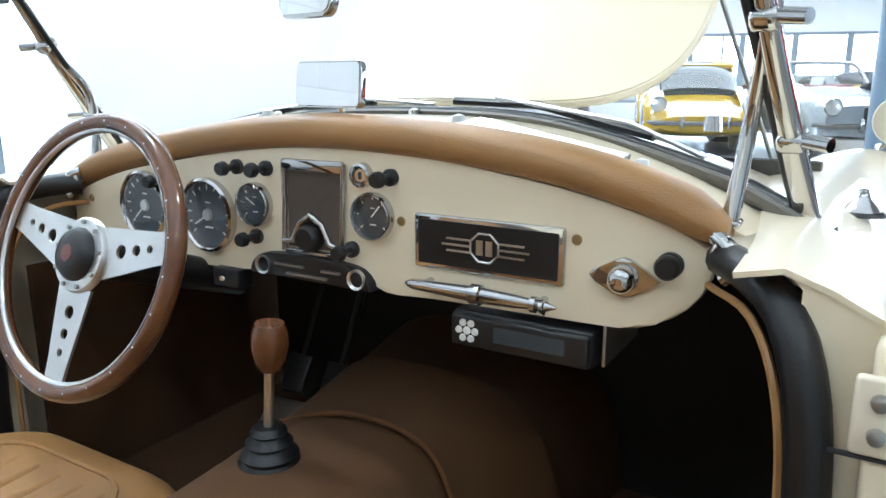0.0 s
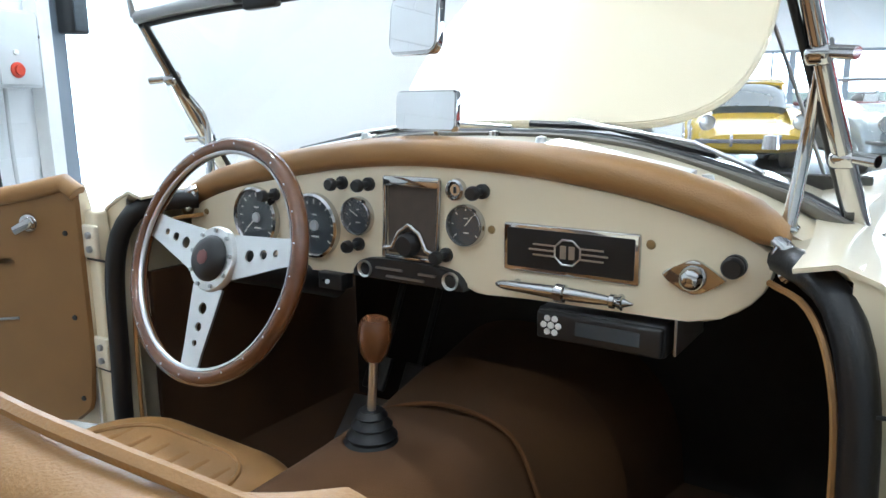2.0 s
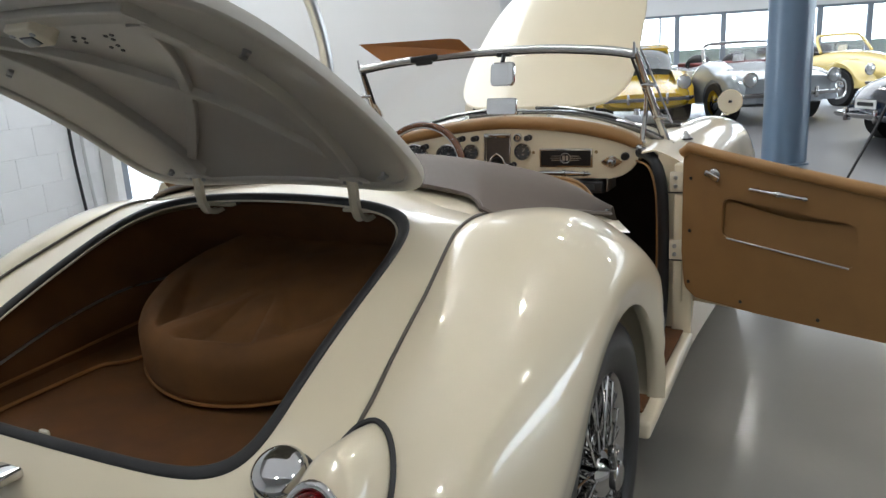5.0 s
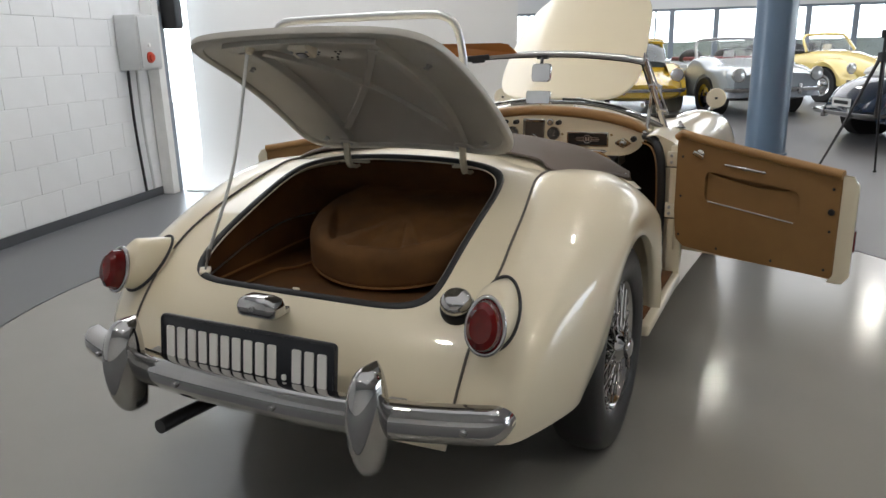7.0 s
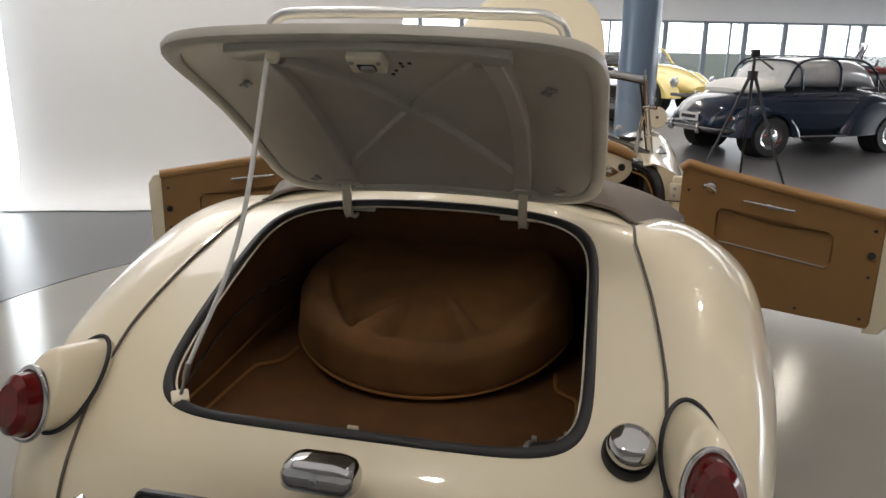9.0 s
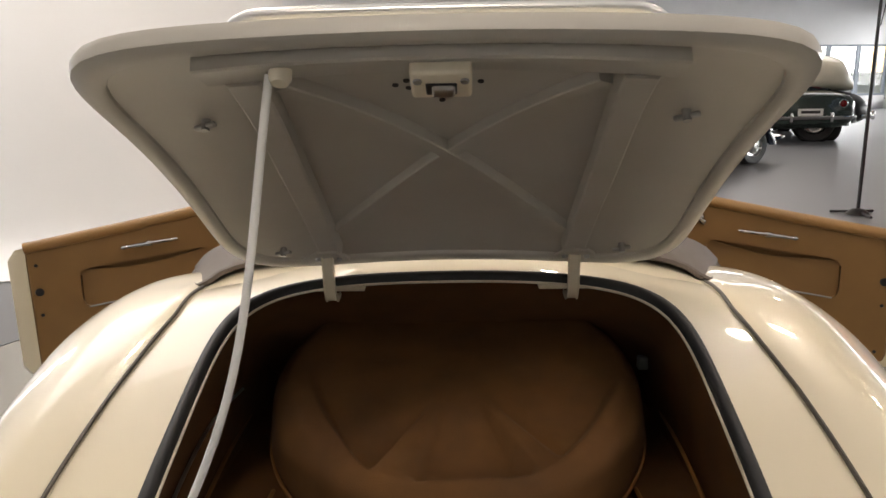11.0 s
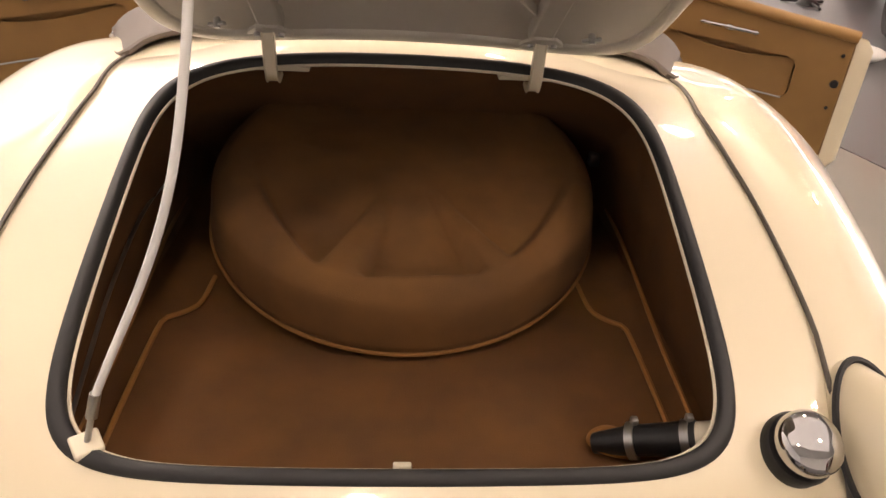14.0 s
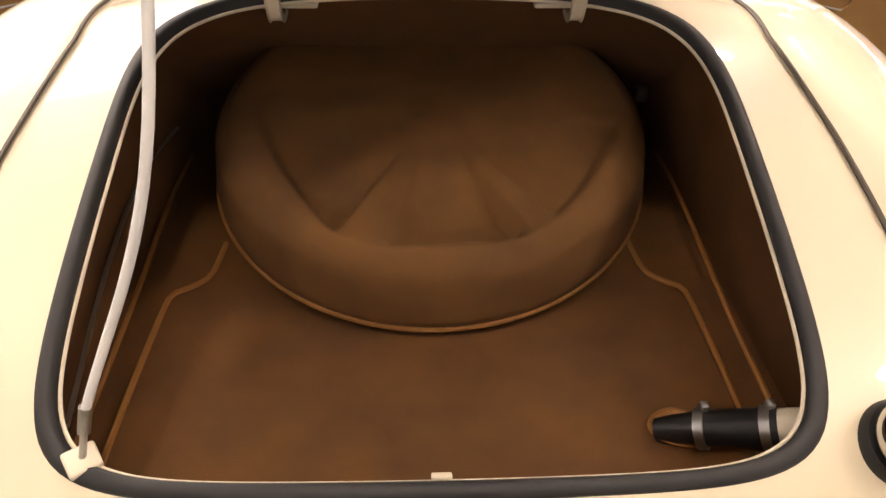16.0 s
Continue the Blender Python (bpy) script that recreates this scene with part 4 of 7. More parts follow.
def tail_lamp(sx):
    """Cream teardrop plinth on the fender, dark gasket, chrome bezel and red lens."""
    # plinth: an egg shape that runs forward from the lens
    c = Vector((sx * 0.547, -0.762, 0.672))
    back = Vector((sx * 0.12, -0.93, 0.34)).normalized()
    up = (Vector((0, 0, 1)) - back * back.z).normalized()
    side = up.cross(back)
    m = Matrix.Translation(c) @ Matrix((side, up, back)).transposed().to_4x4()

    def egg(a, w, h):
        return (w * math.cos(a) * (1 - 0.12 * math.sin(a)), h * math.sin(a))

    n = 40
    angles = [2 * math.pi * k / n for k in range(n)]
    bm = bmesh.new()
    rows = []
    for f, d in ((1.0, -0.16), (1.0, -0.03), (0.97, -0.005), (0.88, 0.012), (0.75, 0.02)):
        rows.append([m @ Vector((egg(a, 0.047, 0.080)[0] * f, egg(a, 0.047, 0.080)[1] * f + (0.006 if f > 0.95 else 0.0), d - 0.10 * (math.sin(a) * 0.5 + 0.5) * (1 if f > 0.9 else 0.4))) for a in angles])
    vs = grid(bm, rows, closed_u=True)
    bm.faces.new(vs[-1])
    lamp = part("tail_lamp", bm, CREAM, car, "red tail lamp on a cream plinth", angle=60)
    gasket = [m @ Vector((egg(a, 0.0495, 0.084)[0], egg(a, 0.0495, 0.084)[1] + 0.006, -0.034 - 0.10 * (math.sin(a) * 0.5 + 0.5))) for a in angles]
    part("gasket", simple(tube, gasket, 0.0042, 6, True), SEAL, lamp, "dark gasket")
    low = m @ pose(0, -0.022, 0.012)
    bezel = [low @ Vector((*egg(a, 0.040, 0.060), 0.0)) for a in angles]
    part("bezel", simple(tube, bezel, 0.0065, 8, True), CHROME, lamp, "chrome lens bezel")
    bm = bmesh.new()
    rows = []
    for f, d in ((1.0, -0.004), (0.96, 0.016), (0.90, 0.030), (0.66, 0.040), (0.64, 0.041), (0.10, 0.043)):
        rows.append([low @ Vector((egg(a, 0.037, 0.056)[0] * f, egg(a, 0.037, 0.056)[1] * f, d)) for a in angles])
    vs = grid(bm, rows, closed_u=True)
    bm.faces.new(vs[-1])
    part("red_lens", bm, RED_LENS, lamp, "domed red lens", angle=25)


for sx in (-1, 1):
    tail_lamp(sx)

m = Matrix.Translation((0.440, -0.688, 0.652)) @ Vector((0.08, -0.50, 0.86)).to_track_quat("Z", "Y").to_matrix().to_4x4() @ Matrix.Scale(0.93, 4)
cap = part("filler_cap", simple(lathe, [(0.0, 0.040), (0.020, 0.039), (0.033, 0.034), (0.039, 0.026), (0.040, 0.012), (0.036, 0.006), (0.033, 0.002), (0.0, 0.002)], m, 36), CHROME, car, "round chrome fuel filler cap")
part("cap_gasket", simple(lathe, [(0.041, 0.004), (0.044, 0.0), (0.044, -0.02), (0.030, -0.02), (0.03, 0.004)], m, 36, True), RUBBER, cap)
part("exhaust_pipe", simple(tube, [(-0.30, -0.50, 0.27), (-0.30, -0.85, 0.298), (-0.30, -0.925, 0.302)], 0.019, 16), BLACK, car, "dark exhaust tail pipe")


# ---- wire wheels
def wire_wheel(x, y, sx):
    w = Matrix.Translation((x, y, 0.322)) @ (pose(0, 0, 0, 0, 90, 0) if sx > 0 else pose(0, 0, 0, 0, -90, 0))
    tyre = [(0.205, -0.062), (0.225, -0.072), (0.262, -0.078), (0.298, -0.070), (0.314, -0.056), (0.321, -0.03), (0.3225, 0.0), (0.321, 0.03), (0.314, 0.056), (0.298, 0.070), (0.262, 0.078), (0.225, 0.072), (0.205, 0.062)]
    bm = bmesh.new()
    lathe(bm, [(p.x, p.z) for p in spline([(a, 0, b) for a, b in tyre], 40)], w, 72, True)
    wheel = part("wheel", bm, TYRE, car, "black tyre on a chrome wire wheel", angle=60)
    bm = bmesh.new()
    lathe(bm, [(0.214, 0.064), (0.218, 0.058), (0.205, 0.05), (0.190, 0.040), (0.182, 0.020), (0.182, -0.02), (0.190, -0.04), (0.205, -0.05), (0.218, -0.058), (0.209, -0.058), (0.176, -0.018), (0.176, 0.018), (0.196, 0.048), (0.206, 0.058)], w, 60, True)
    part("rim", bm, CHROME, wheel, "chrome rim")
    bm = bmesh.new()
    lathe(bm, [(0.0, 0.10), (0.022, 0.10), (0.030, 0.095), (0.031, 0.082), (0.048, 0.070), (0.052, 0.058), (0.042, 0.045), (0.045, 0.0), (0.046, -0.06), (0.0, -0.06)], w, 32)
    for k in range(2):
        box(bm, (0.16, 0.022, 0.014), w @ pose(0, 0, 0.086, 0, 0, 20 + 180 * k), 0.004)
    part("hub_spinner", bm, CHROME, wheel, "chrome knock-off hub spinner")
    for ring, (h, r0, tilt, count) in enumerate(((0.062, 0.044, 30, 24), (0.03, 0.046, -32, 24), (-0.03, 0.046, 30, 24))):
        for k in range(count):
            a = 2 * math.pi * k / count
            b = a + radians(tilt if k % 2 else -tilt)
            p0 = w @ Vector((r0 * math.cos(a), r0 * math.sin(a), h))
            p1 = w @ Vector(((0.198, 0.186, 0.182)[ring] * math.cos(b), (0.198, 0.186, 0.182)[ring] * math.sin(b), (0.046, 0.026, -0.01)[ring]))
            part("spoke", simple(tube, [p0, p1], 0.0028, 5), CHROME, wheel)


for x, y in ((0.598, 0.0), (-0.598, 0.0), (0.605, 2.388), (-0.605, 2.388)):
    wire_wheel(x, y, 1 if x > 0 else -1)
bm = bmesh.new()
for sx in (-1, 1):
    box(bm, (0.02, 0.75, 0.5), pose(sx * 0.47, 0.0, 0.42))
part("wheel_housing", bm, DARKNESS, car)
part("underbody", simple(box, (0.94, 2.9, 0.05), pose(0, 1.30, 0.22)), DARKNESS, car, "underbody painted as dark as its shade")


# ---- tonneau cover over the folded hood
def tonneau():
    rear = spline([(-0.60, 0.30, 0.795), (-0.52, 0.10, 0.838), (-0.455, -0.055, 0.862), (-0.37, -0.005, 0.893), (0.0, 0.045, 0.918), (0.37, -0.005, 0.893), (0.455, -0.055, 0.862), (0.52, 0.10, 0.838), (0.60, 0.30, 0.795)], 61)
    front = spline([(-0.605, 0.32, 0.79), (-0.53, 0.275, 0.862), (-0.40, 0.26, 0.908), (-0.2, 0.25, 0.936), (0.0, 0.245, 0.944), (0.2, 0.25, 0.936), (0.40, 0.26, 0.908), (0.53, 0.275, 0.862), (0.605, 0.32, 0.79)], 61)
    rows = []
    for j in range(15):
        f = j / 14
        row = []
        for a, b in zip(rear, front):
            p = a.lerp(b, f)
            p.z += 0.020 * math.sin(math.pi * f) + 0.003 * noise.noise(Vector((p.x * 6, p.y * 9, 2)))
            row.append(p)
        rows.append(row)
    for dy, dz in ((0.012, -0.008), (0.02, -0.03), (0.02, -0.12)):
        rows.append([p + Vector((0, dy, dz)) for p in front])
    bm = bmesh.new()
    grid(bm, rows)
    deck = [[p + Vector((p.x * 0.10, -0.07, -0.022)) for p in rear], [p + Vector((p.x * 0.03, 0.0, -0.012)) for p in rear], [a.lerp(b, 0.5) - Vector((0, 0, 0.012)) for a, b in zip(rear, front)]]
    under = bmesh.new()
    grid(under, deck)
    part("cockpit_surround", under, CREAM, car, "cream cockpit surround under the cover", angle=60)
    t = thing("tonneau_cover", "taupe cloth cover stretched over the folded hood", "tonneau cover")
    part("cloth", bm, TONNEAU, t, angle=60)
    part("rear_hem", simple(tube, [p + Vector((0, -0.003, 0.004)) for p in rear], 0.006, 6), TONNEAU, t)
    for sx in (-1, 1):
        for x, y, z in ((0.590, 0.292, 0.808),):
            part("press_stud", simple(lathe, [(0.0, 0.006), (0.007, 0.005), (0.009, 0.0), (0.009, -0.004), (0.0, -0.004)], pose(sx * x, y, z, 0, sx * 35, 0), 14), CHROME, t, "bright press stud")


tonneau()


# ---- seats
def seat(sx):
    t = thing("bucket_seat", "tan leather bucket seat with piped edges", "seat", "front seats")
    cx = sx * 0.302
    # squab: a curved shell with a rounded top
    rows = []
    for z, yy, hw, th in ((0.42, 0.50, 0.19, 0.06), (0.55, 0.475, 0.208, 0.085), (0.68, 0.445, 0.21, 0.09), (0.76, 0.42, 0.204, 0.088), (0.815, 0.402, 0.188, 0.08), (0.846, 0.392, 0.165, 0.06), (0.860, 0.387, 0.13, 0.03)):
        hw *= 1.12
        rows.append([Vector((cx + hw * math.copysign(abs(math.cos(a)) ** 0.6, math.cos(a)), yy + th / 2 * math.sin(a) + 0.05 * (abs(math.cos(a)) ** 3), z)) for a in np.linspace(0, 2 * math.pi, 64, endpoint=False)])
    rows = smooth_rows(rows, 26)
    bm = bmesh.new()
    vs = grid(bm, rows, closed_u=True)
    bm.faces.new(vs[-1])
    bm.faces.new(vs[0])
    back = part("backrest", bm, TAN, t, angle=70)
    edge = [Vector((cx + x * 1.12, 0.392 + 0.07 * (1 - max(0, (z - 0.42) / 0.45)) + 0.045 * (abs(x) / 0.22) ** 3, z + 0.004)) for x, z in ((-0.19, 0.44), (-0.212, 0.6), (-0.21, 0.73), (-0.19, 0.81), (-0.15, 0.852), (0, 0.864), (0.15, 0.852), (0.19, 0.81), (0.21, 0.73), (0.212, 0.6), (0.19, 0.44))]
    part("piping", simple(tube, spline(edge, 50), 0.0045, 6), TAN, back)
    # cushion
    rows = []
    for f, z in ((1.0, 0.36), (1.03, 0.40), (1.02, 0.445), (0.95, 0.475), (0.8, 0.487), (0.5, 0.485), (0.1, 0.48)):
        rows.append([Vector((cx + x * f, 0.72 + y * f, z)) for x, y in rounded(0.44, 0.48, 0.11, 7)])
    rows = smooth_rows(rows, 24)
    bm = bmesh.new()
    vs = grid(bm, rows, closed_u=True)
    bm.faces.new(vs[-1])
    bm.faces.new(vs[0])
    cushion = part("cushion", bm, TAN, t, angle=70)
    seam = [Vector((cx + x, 0.72 + y, 0.489)) for x, y in rounded(0.32, 0.36, 0.09, 7)]
    part("cushion_piping", simple(tube, seam, 0.004, 6, True), TAN, cushion)
    for k in range(6):
        x = cx - 0.12 + 0.048 * k
        part("pleat", simple(tube, spline([(x, 0.57, 0.484), (x, 0.72, 0.487), (x, 0.87, 0.484)], 8), 0.007, 8, flat=0.4), TAN, cushion)
    return t


for sx in (-1, 1):
    seat(sx)


# ---- cockpit tub
def tub():
    part("cockpit_floor", simple(box, (1.26, 1.75, 0.03), pose(0, 1.05, 0.27)), CARPET, car, "brown cockpit carpet, footwell shade in its colour", smooth=False)
    # near-black sheet, set this close to keep light out of the footwell
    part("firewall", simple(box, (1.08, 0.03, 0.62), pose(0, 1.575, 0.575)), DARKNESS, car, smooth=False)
    part("rear_bulkhead", simple(box, (0.96, 0.02, 0.58), pose(0, 0.285, 0.55)), SUEDE, car, smooth=False)
    rows = []
    for y, hw, h in ((0.30, 0.115, 0.50), (0.60, 0.115, 0.505), (0.90, 0.12, 0.515), (1.02, 0.132, 0.517), (1.15, 0.155, 0.515), (1.35, 0.195, 0.528), (1.80, 0.26, 0.58)):
        row = []
        for k in range(21):
            a = math.pi * k / 20
            c, s = math.cos(a), math.sin(a)
            row.append((hw * math.copysign(abs(c) ** 0.55, c) * (1.0 + 0.25 * (1 - s)), y, 0.28 + (h - 0.28) * abs(s) ** 0.55))
        rows.append(row)
    tun = part("transmission_tunnel", simple(grid, rows), CARPET, car, "brown carpet over the gearbox tunnel, shade in its colour", angle=60)
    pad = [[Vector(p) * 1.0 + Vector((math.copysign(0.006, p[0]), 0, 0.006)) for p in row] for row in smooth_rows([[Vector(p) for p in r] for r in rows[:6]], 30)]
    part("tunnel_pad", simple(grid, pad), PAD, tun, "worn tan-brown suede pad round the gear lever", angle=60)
    part("tunnel_seam", simple(tube, spline([(-0.12, 1.12, 0.50), (0.0, 1.14, 0.533), (0.13, 1.14, 0.515), (0.20, 1.12, 0.42)], 24), 0.004, 6), SUEDE, tun)
    for sx in (-1, 1):
        part("side_trim", simple(box, (0.012, 0.78, 0.42), pose(sx * 0.585, 1.42, 0.49)), CARPET, car, "brown carpeted kick panel, shade in its colour", smooth=False)
        # door aperture: rubber draught seal from scuttle to sill
        seal = spline([(sx * 0.496, 1.085, 0.838), (sx * 0.530, 1.035, 0.836), (sx * 0.566, 0.990, 0.812), (sx * 0.590, 0.966, 0.72), (sx * 0.597, 0.96, 0.5), (sx * 0.597, 0.94, 0.34), (sx * 0.60, 0.80, 0.285), (sx * 0.60, 0.42, 0.285)], 50)
        part("door_seal", simple(tube, seal, 0.0175, 12), RUBBER, car, "black rubber door seal")
        part("sill", simple(box, (0.045, 0.66, 0.045), pose(sx * 0.668, 0.645, 0.258), 0.010), CREAM, car, "cream sill")
        part("sill_plate", simple(box, (0.075, 0.60, 0.006), pose(sx * 0.625, 0.66, 0.286), 0.002), SUEDE, car)
        part("hinge_post", simple(box, (0.06, 0.03, 0.56), pose(sx * 0.655, 0.972, 0.54), 0.008), CREAM, car, "cream door hinge post")
        for z in (0.552, 0.765):
            bm = simple(box, (0.050, 0.010, 0.062), pose(sx * 0.640, 0.953, z), 0.004)
            hinge = part("door_hinge", bm, CREAM_IN, car, "bolted cream door hinge")
            for dz in (-0.013, 0.013):
                part("hinge_bolt", simple(lathe, [(0.0, 0.006), (0.006, 0.004), (0.0065, -0.002), (0.0, -0.002)], facing(sx * 0.632, 0.946, z + dz), 10), STEEL, hinge)
            part("hinge_gap", simple(box, (0.075, 0.004, 0.003), pose(sx * 0.640, 0.955, z - 0.034)), SEAL, hinge, smooth=False)
        corner = [[(sx * x, y0 + (1.15 - y0) * f + back, 0.853 - drop) for x, y0 in ((0.488, 1.098), (0.510, 1.072), (0.53, 1.048), (0.555, 1.018), (0.578, 0.994))] for f, back, drop in ((0.0, 0.004, 0.014), (0.0, 0.0, 0.005), (0.04, 0.0, 0.0), (0.5, 0.0, 0.0), (1.0, 0.0, 0.0))]
        part("scuttle_corner", simple(grid, corner), CREAM, car, "cream scuttle corner by the dashboard end")
        rim = spline([(sx * 0.484, 1.085, 0.81), (sx * 0.530, 1.04, 0.798), (sx * 0.560, 1.00, 0.745), (sx * 0.572, 0.985, 0.64), (sx * 0.574, 0.98, 0.40)], 30)
        part("aperture_piping", simple(tube, rim, 0.004, 6), TAN, car, "thin tan edge of the kick panel")
    # pedals
    for x in (-0.36, -0.26):
        bm = simple(box, (0.06, 0.012, 0.075), pose(x, 1.42, 0.42, -30, 0, 0), 0.004)
        tube(bm, [(x, 1.43, 0.42), (x, 1.52, 0.60)], 0.008, 8)
        part("pedal", bm, BLACK, car, "black pedal")
    part("floor_plate", simple(box, (0.12, 0.012, 0.16), pose(-0.30, 1.30, 0.34, -50, 0, 8), 0.004), STEEL, car, "grey ribbed foot plate")
    # gear lever
    lever = part("gear_lever", simple(tube, [(-0.022, 1.0, 0.56), (-0.014, 1.0, 0.655)], 0.0065, 10), ALU, car, "bright gear lever with wooden knob")
    part("knob", simple(lathe, [(0.0, 0.062), (0.018, 0.062), (0.022, 0.054), (0.024, 0.035), (0.020, 0.012), (0.013, 0.0), (0.0, 0.0)], pose(-0.014, 1.0, 0.648, 0, 4, 0), 24), WALNUT, lever, "turned wooden knob")
    boot = [(0.0, 0.058), (0.018, 0.058), (0.024, 0.05), (0.021, 0.046), (0.031, 0.036), (0.027, 0.031), (0.038, 0.020), (0.035, 0.014), (0.045, 0.006), (0.048, 0.0), (0.0, 0.0)]
    part("gaiter", simple(lathe, boot, pose(-0.022, 1.0, 0.512), 28), RUBBER, lever, "black rubber bellows gaiter")


tub()


# ---- dashboard
DASH_Y = 1.09
DASH_TOP = [(-0.53, 0.800), (-0.511, 0.824), (-0.40, 0.862), (-0.253, 0.890), (-0.14, 0.908), (-0.043, 0.918), (0.139, 0.915), (0.25, 0.903), (0.343, 0.888), (0.43, 0.866), (0.482, 0.846)]


def dashboard():
    top = [(p.x, p.z) for p in spline([(x, 0, z) for x, z in DASH_TOP], 40)]
    low = [(p.x, p.z) for p in spline([(0.488, 0, 0.83), (0.482, 0, 0.802), (0.461, 0, 0.775), (0.43, 0, 0.757), (0.40, 0, 0.750), (0.30, 0, 0.748), (0.18, 0, 0.746), (0.10, 0, 0.742), (0.085, 0, 0.748), (0.07, 0, 0.766), (0.0, 0, 0.768), (-0.097, 0, 0.766), (-0.115, 0, 0.745), (-0.20, 0, 0.738), (-0.30, 0, 0.737), (-0.44, 0, 0.737), (-0.50, 0, 0.75), (-0.53, 0, 0.775)], 60)]
    outline = top + low
    m = facing(0, DASH_Y, 0)
    dash = part("dashboard", simple(slab, outline[::-1], 0.02, m, 0.004), CREAM, car, "cream painted metal dashboard", angle=30)
    # padded roll along the top
    roll = spline([(-0.575, 1.125, 0.812), (-0.535, 1.118, 0.838), (-0.44, 1.115, 0.875), (-0.253, 1.112, 0.912), (-0.043, 1.112, 0.936), (0.139, 1.112, 0.934), (0.30, 1.112, 0.917), (0.41, 1.110, 0.893), (0.475, 1.104, 0.870), (0.498, 1.10, 0.858)], 60)
    rows = []
    for i, p in enumerate(roll):
        end = min(1.0, 0.6 + min(i, 59 - i) * 0.2)
        row = []
        for k in range(20):
            a = 2 * math.pi * k / 20
            row.append(p + Vector((0, 0.036 * math.copysign(abs(math.cos(a)) ** 0.8, math.cos(a)), 0.023 * math.copysign(abs(math.sin(a)) ** 0.8, math.sin(a)))) * end)
        rows.append(row)
    bm = bmesh.new()
    vs = grid(bm, rows, closed_u=True)
    bm.faces.new(vs[0])
    bm.faces.new(vs[-1])
    part("crash_roll", bm, TAN, dash, "padded tan leather crash roll", angle=70)

    def gauge(x, z, r, needle, marks):
        mm = facing(x, DASH_Y - 0.001, z)
        g = part("gauge", simple(lathe, [(r, 0.0), (r, 0.010), (r * 0.93, 0.013), (r * 0.86, 0.009), (r * 0.86, 0.0)], mm, 40, True), CHROME, dash, "round gauge in a chrome bezel")
        part("dial", simple(lathe, [(0.0, 0.003), (r * 0.87, 0.003), (r * 0.87, 0.0), (0.0, 0.0)], mm, 36), DIAL, dash)
        bm = bmesh.new()
        for k in range(marks):
            a = radians(-130 + 260 * k / (marks - 1))
            box(bm, (r * 0.035, r * (0.14 if k % 2 == 0 else 0.08), 0.0008), mm @ pose(0, 0, 0.0038, 0, 0, -math.degrees(a)) @ pose(0, r * 0.74, 0))
        box(bm, (r * 0.3, r * 0.05, 0.0008), mm @ pose(0, -r * 0.35, 0.0038))
        box(bm, (r * 0.2, r * 0.04, 0.0008), mm @ pose(0, r * 0.33, 0.0038))
        part("dial_marks", bm, MARK, dash, smooth=False)
        bm = simple(box, (r * 0.04, r * 0.62, 0.001), mm @ pose(0, 0, 0.0055, 0, 0, needle) @ pose(0, r * 0.28, 0))
        part("needle", bm, MARK, dash, smooth=False)
        if r > 0.04:
            part("needle_hub", simple(lathe, [(0.0, 0.009), (r * 0.15, 0.008), (r * 0.17, 0.004), (0.0, 0.004)], mm, 16), ALU, dash)
        cover = part("glass", simple(lathe, [(0.0, 0.0112), (r * 0.88, 0.0092), (r * 0.88, 0.0085), (0.0, 0.0105)], mm, 32), GLASS, dash)
        cover.visible_shadow = False

    gauge(-0.340, 0.816, 0.053, 130, 13)
    gauge(-0.203, 0.814, 0.053, 120, 13)
    gauge(-0.110, 0.837, 0.030, 60, 7)
    gauge(0.088, 0.839, 0.030, -40, 7)

    def pull(x, z, r=0.0100, long=0.036):
        mm = facing(x, DASH_Y, z)
        part("pull_switch", simple(lathe, [(0.0, long), (r * 0.8, long), (r, long - 0.004), (r, long - 0.010), (r * 0.55, long - 0.014), (r * 0.5, 0.008), (r * 1.05, 0.006), (r * 1.05, 0.0), (0.0, 0.0)], mm, 20), BLACK, dash, "black pull switch")

    for x, z in ((-0.142, 0.886), (-0.088, 0.887), (0.114, 0.888), (-0.112, 0.792), (0.053, 0.793), (-0.295, 0.858)):
        pull(x, z)
    pull(0.447, 0.824, 0.0125, 0.022)
    mm = facing(0.071, DASH_Y, 0.888)
    part("ignition_lock", simple(lathe, [(0.0, 0.006), (0.008, 0.006), (0.009, 0.004), (0.012, 0.010), (0.015, 0.008), (0.016, 0.0), (0.0, 0.0)], mm, 24), CHROME, dash, "chrome ignition lock")
    part("key_slot", simple(box, (0.003, 0.009, 0.002), mm @ pose(0, 0, 0.0065)), BLACK, dash)
    # speaker grille with chrome frame
    gm = facing(-0.005, DASH_Y, 0.842)
    part("speaker_cloth_panel", simple(slab, [(-0.046, -0.055), (0.042, -0.055), (0.044, 0.05), (-0.044, 0.05)], 0.003, gm @ pose(0, 0, 0.004)), MESH_BROWN, dash, "brown cloth loudspeaker panel", smooth=False)
    bm = bmesh.new()
    for pts in ([(-0.049, 0.058), (-0.050, 0.0), (-0.054, -0.062)], [(0.049, 0.058), (0.046, 0.0), (0.042, -0.062)]):
        tube(bm, [gm @ Vector((x, y, 0.005)) for x, y in pts], 0.0036, 8)
    box(bm, (0.10, 0.016, 0.008), gm @ pose(0, 0.053, 0.005), 0.002)
    tube(bm, [gm @ Vector(p) for p in [(x, y, 0.008) for x, y in ((-0.052, -0.048), (-0.035, -0.046), (-0.022, -0.022), (-0.004, -0.010), (0.014, -0.022), (0.026, -0.046), (0.042, -0.05))]], 0.0045, 8)
    box(bm, (0.094, 0.008, 0.006), gm @ pose(-0.005, -0.062, 0.004), 0.002)
    part("speaker_frame", bm, CHROME, dash, "chrome loudspeaker frame")
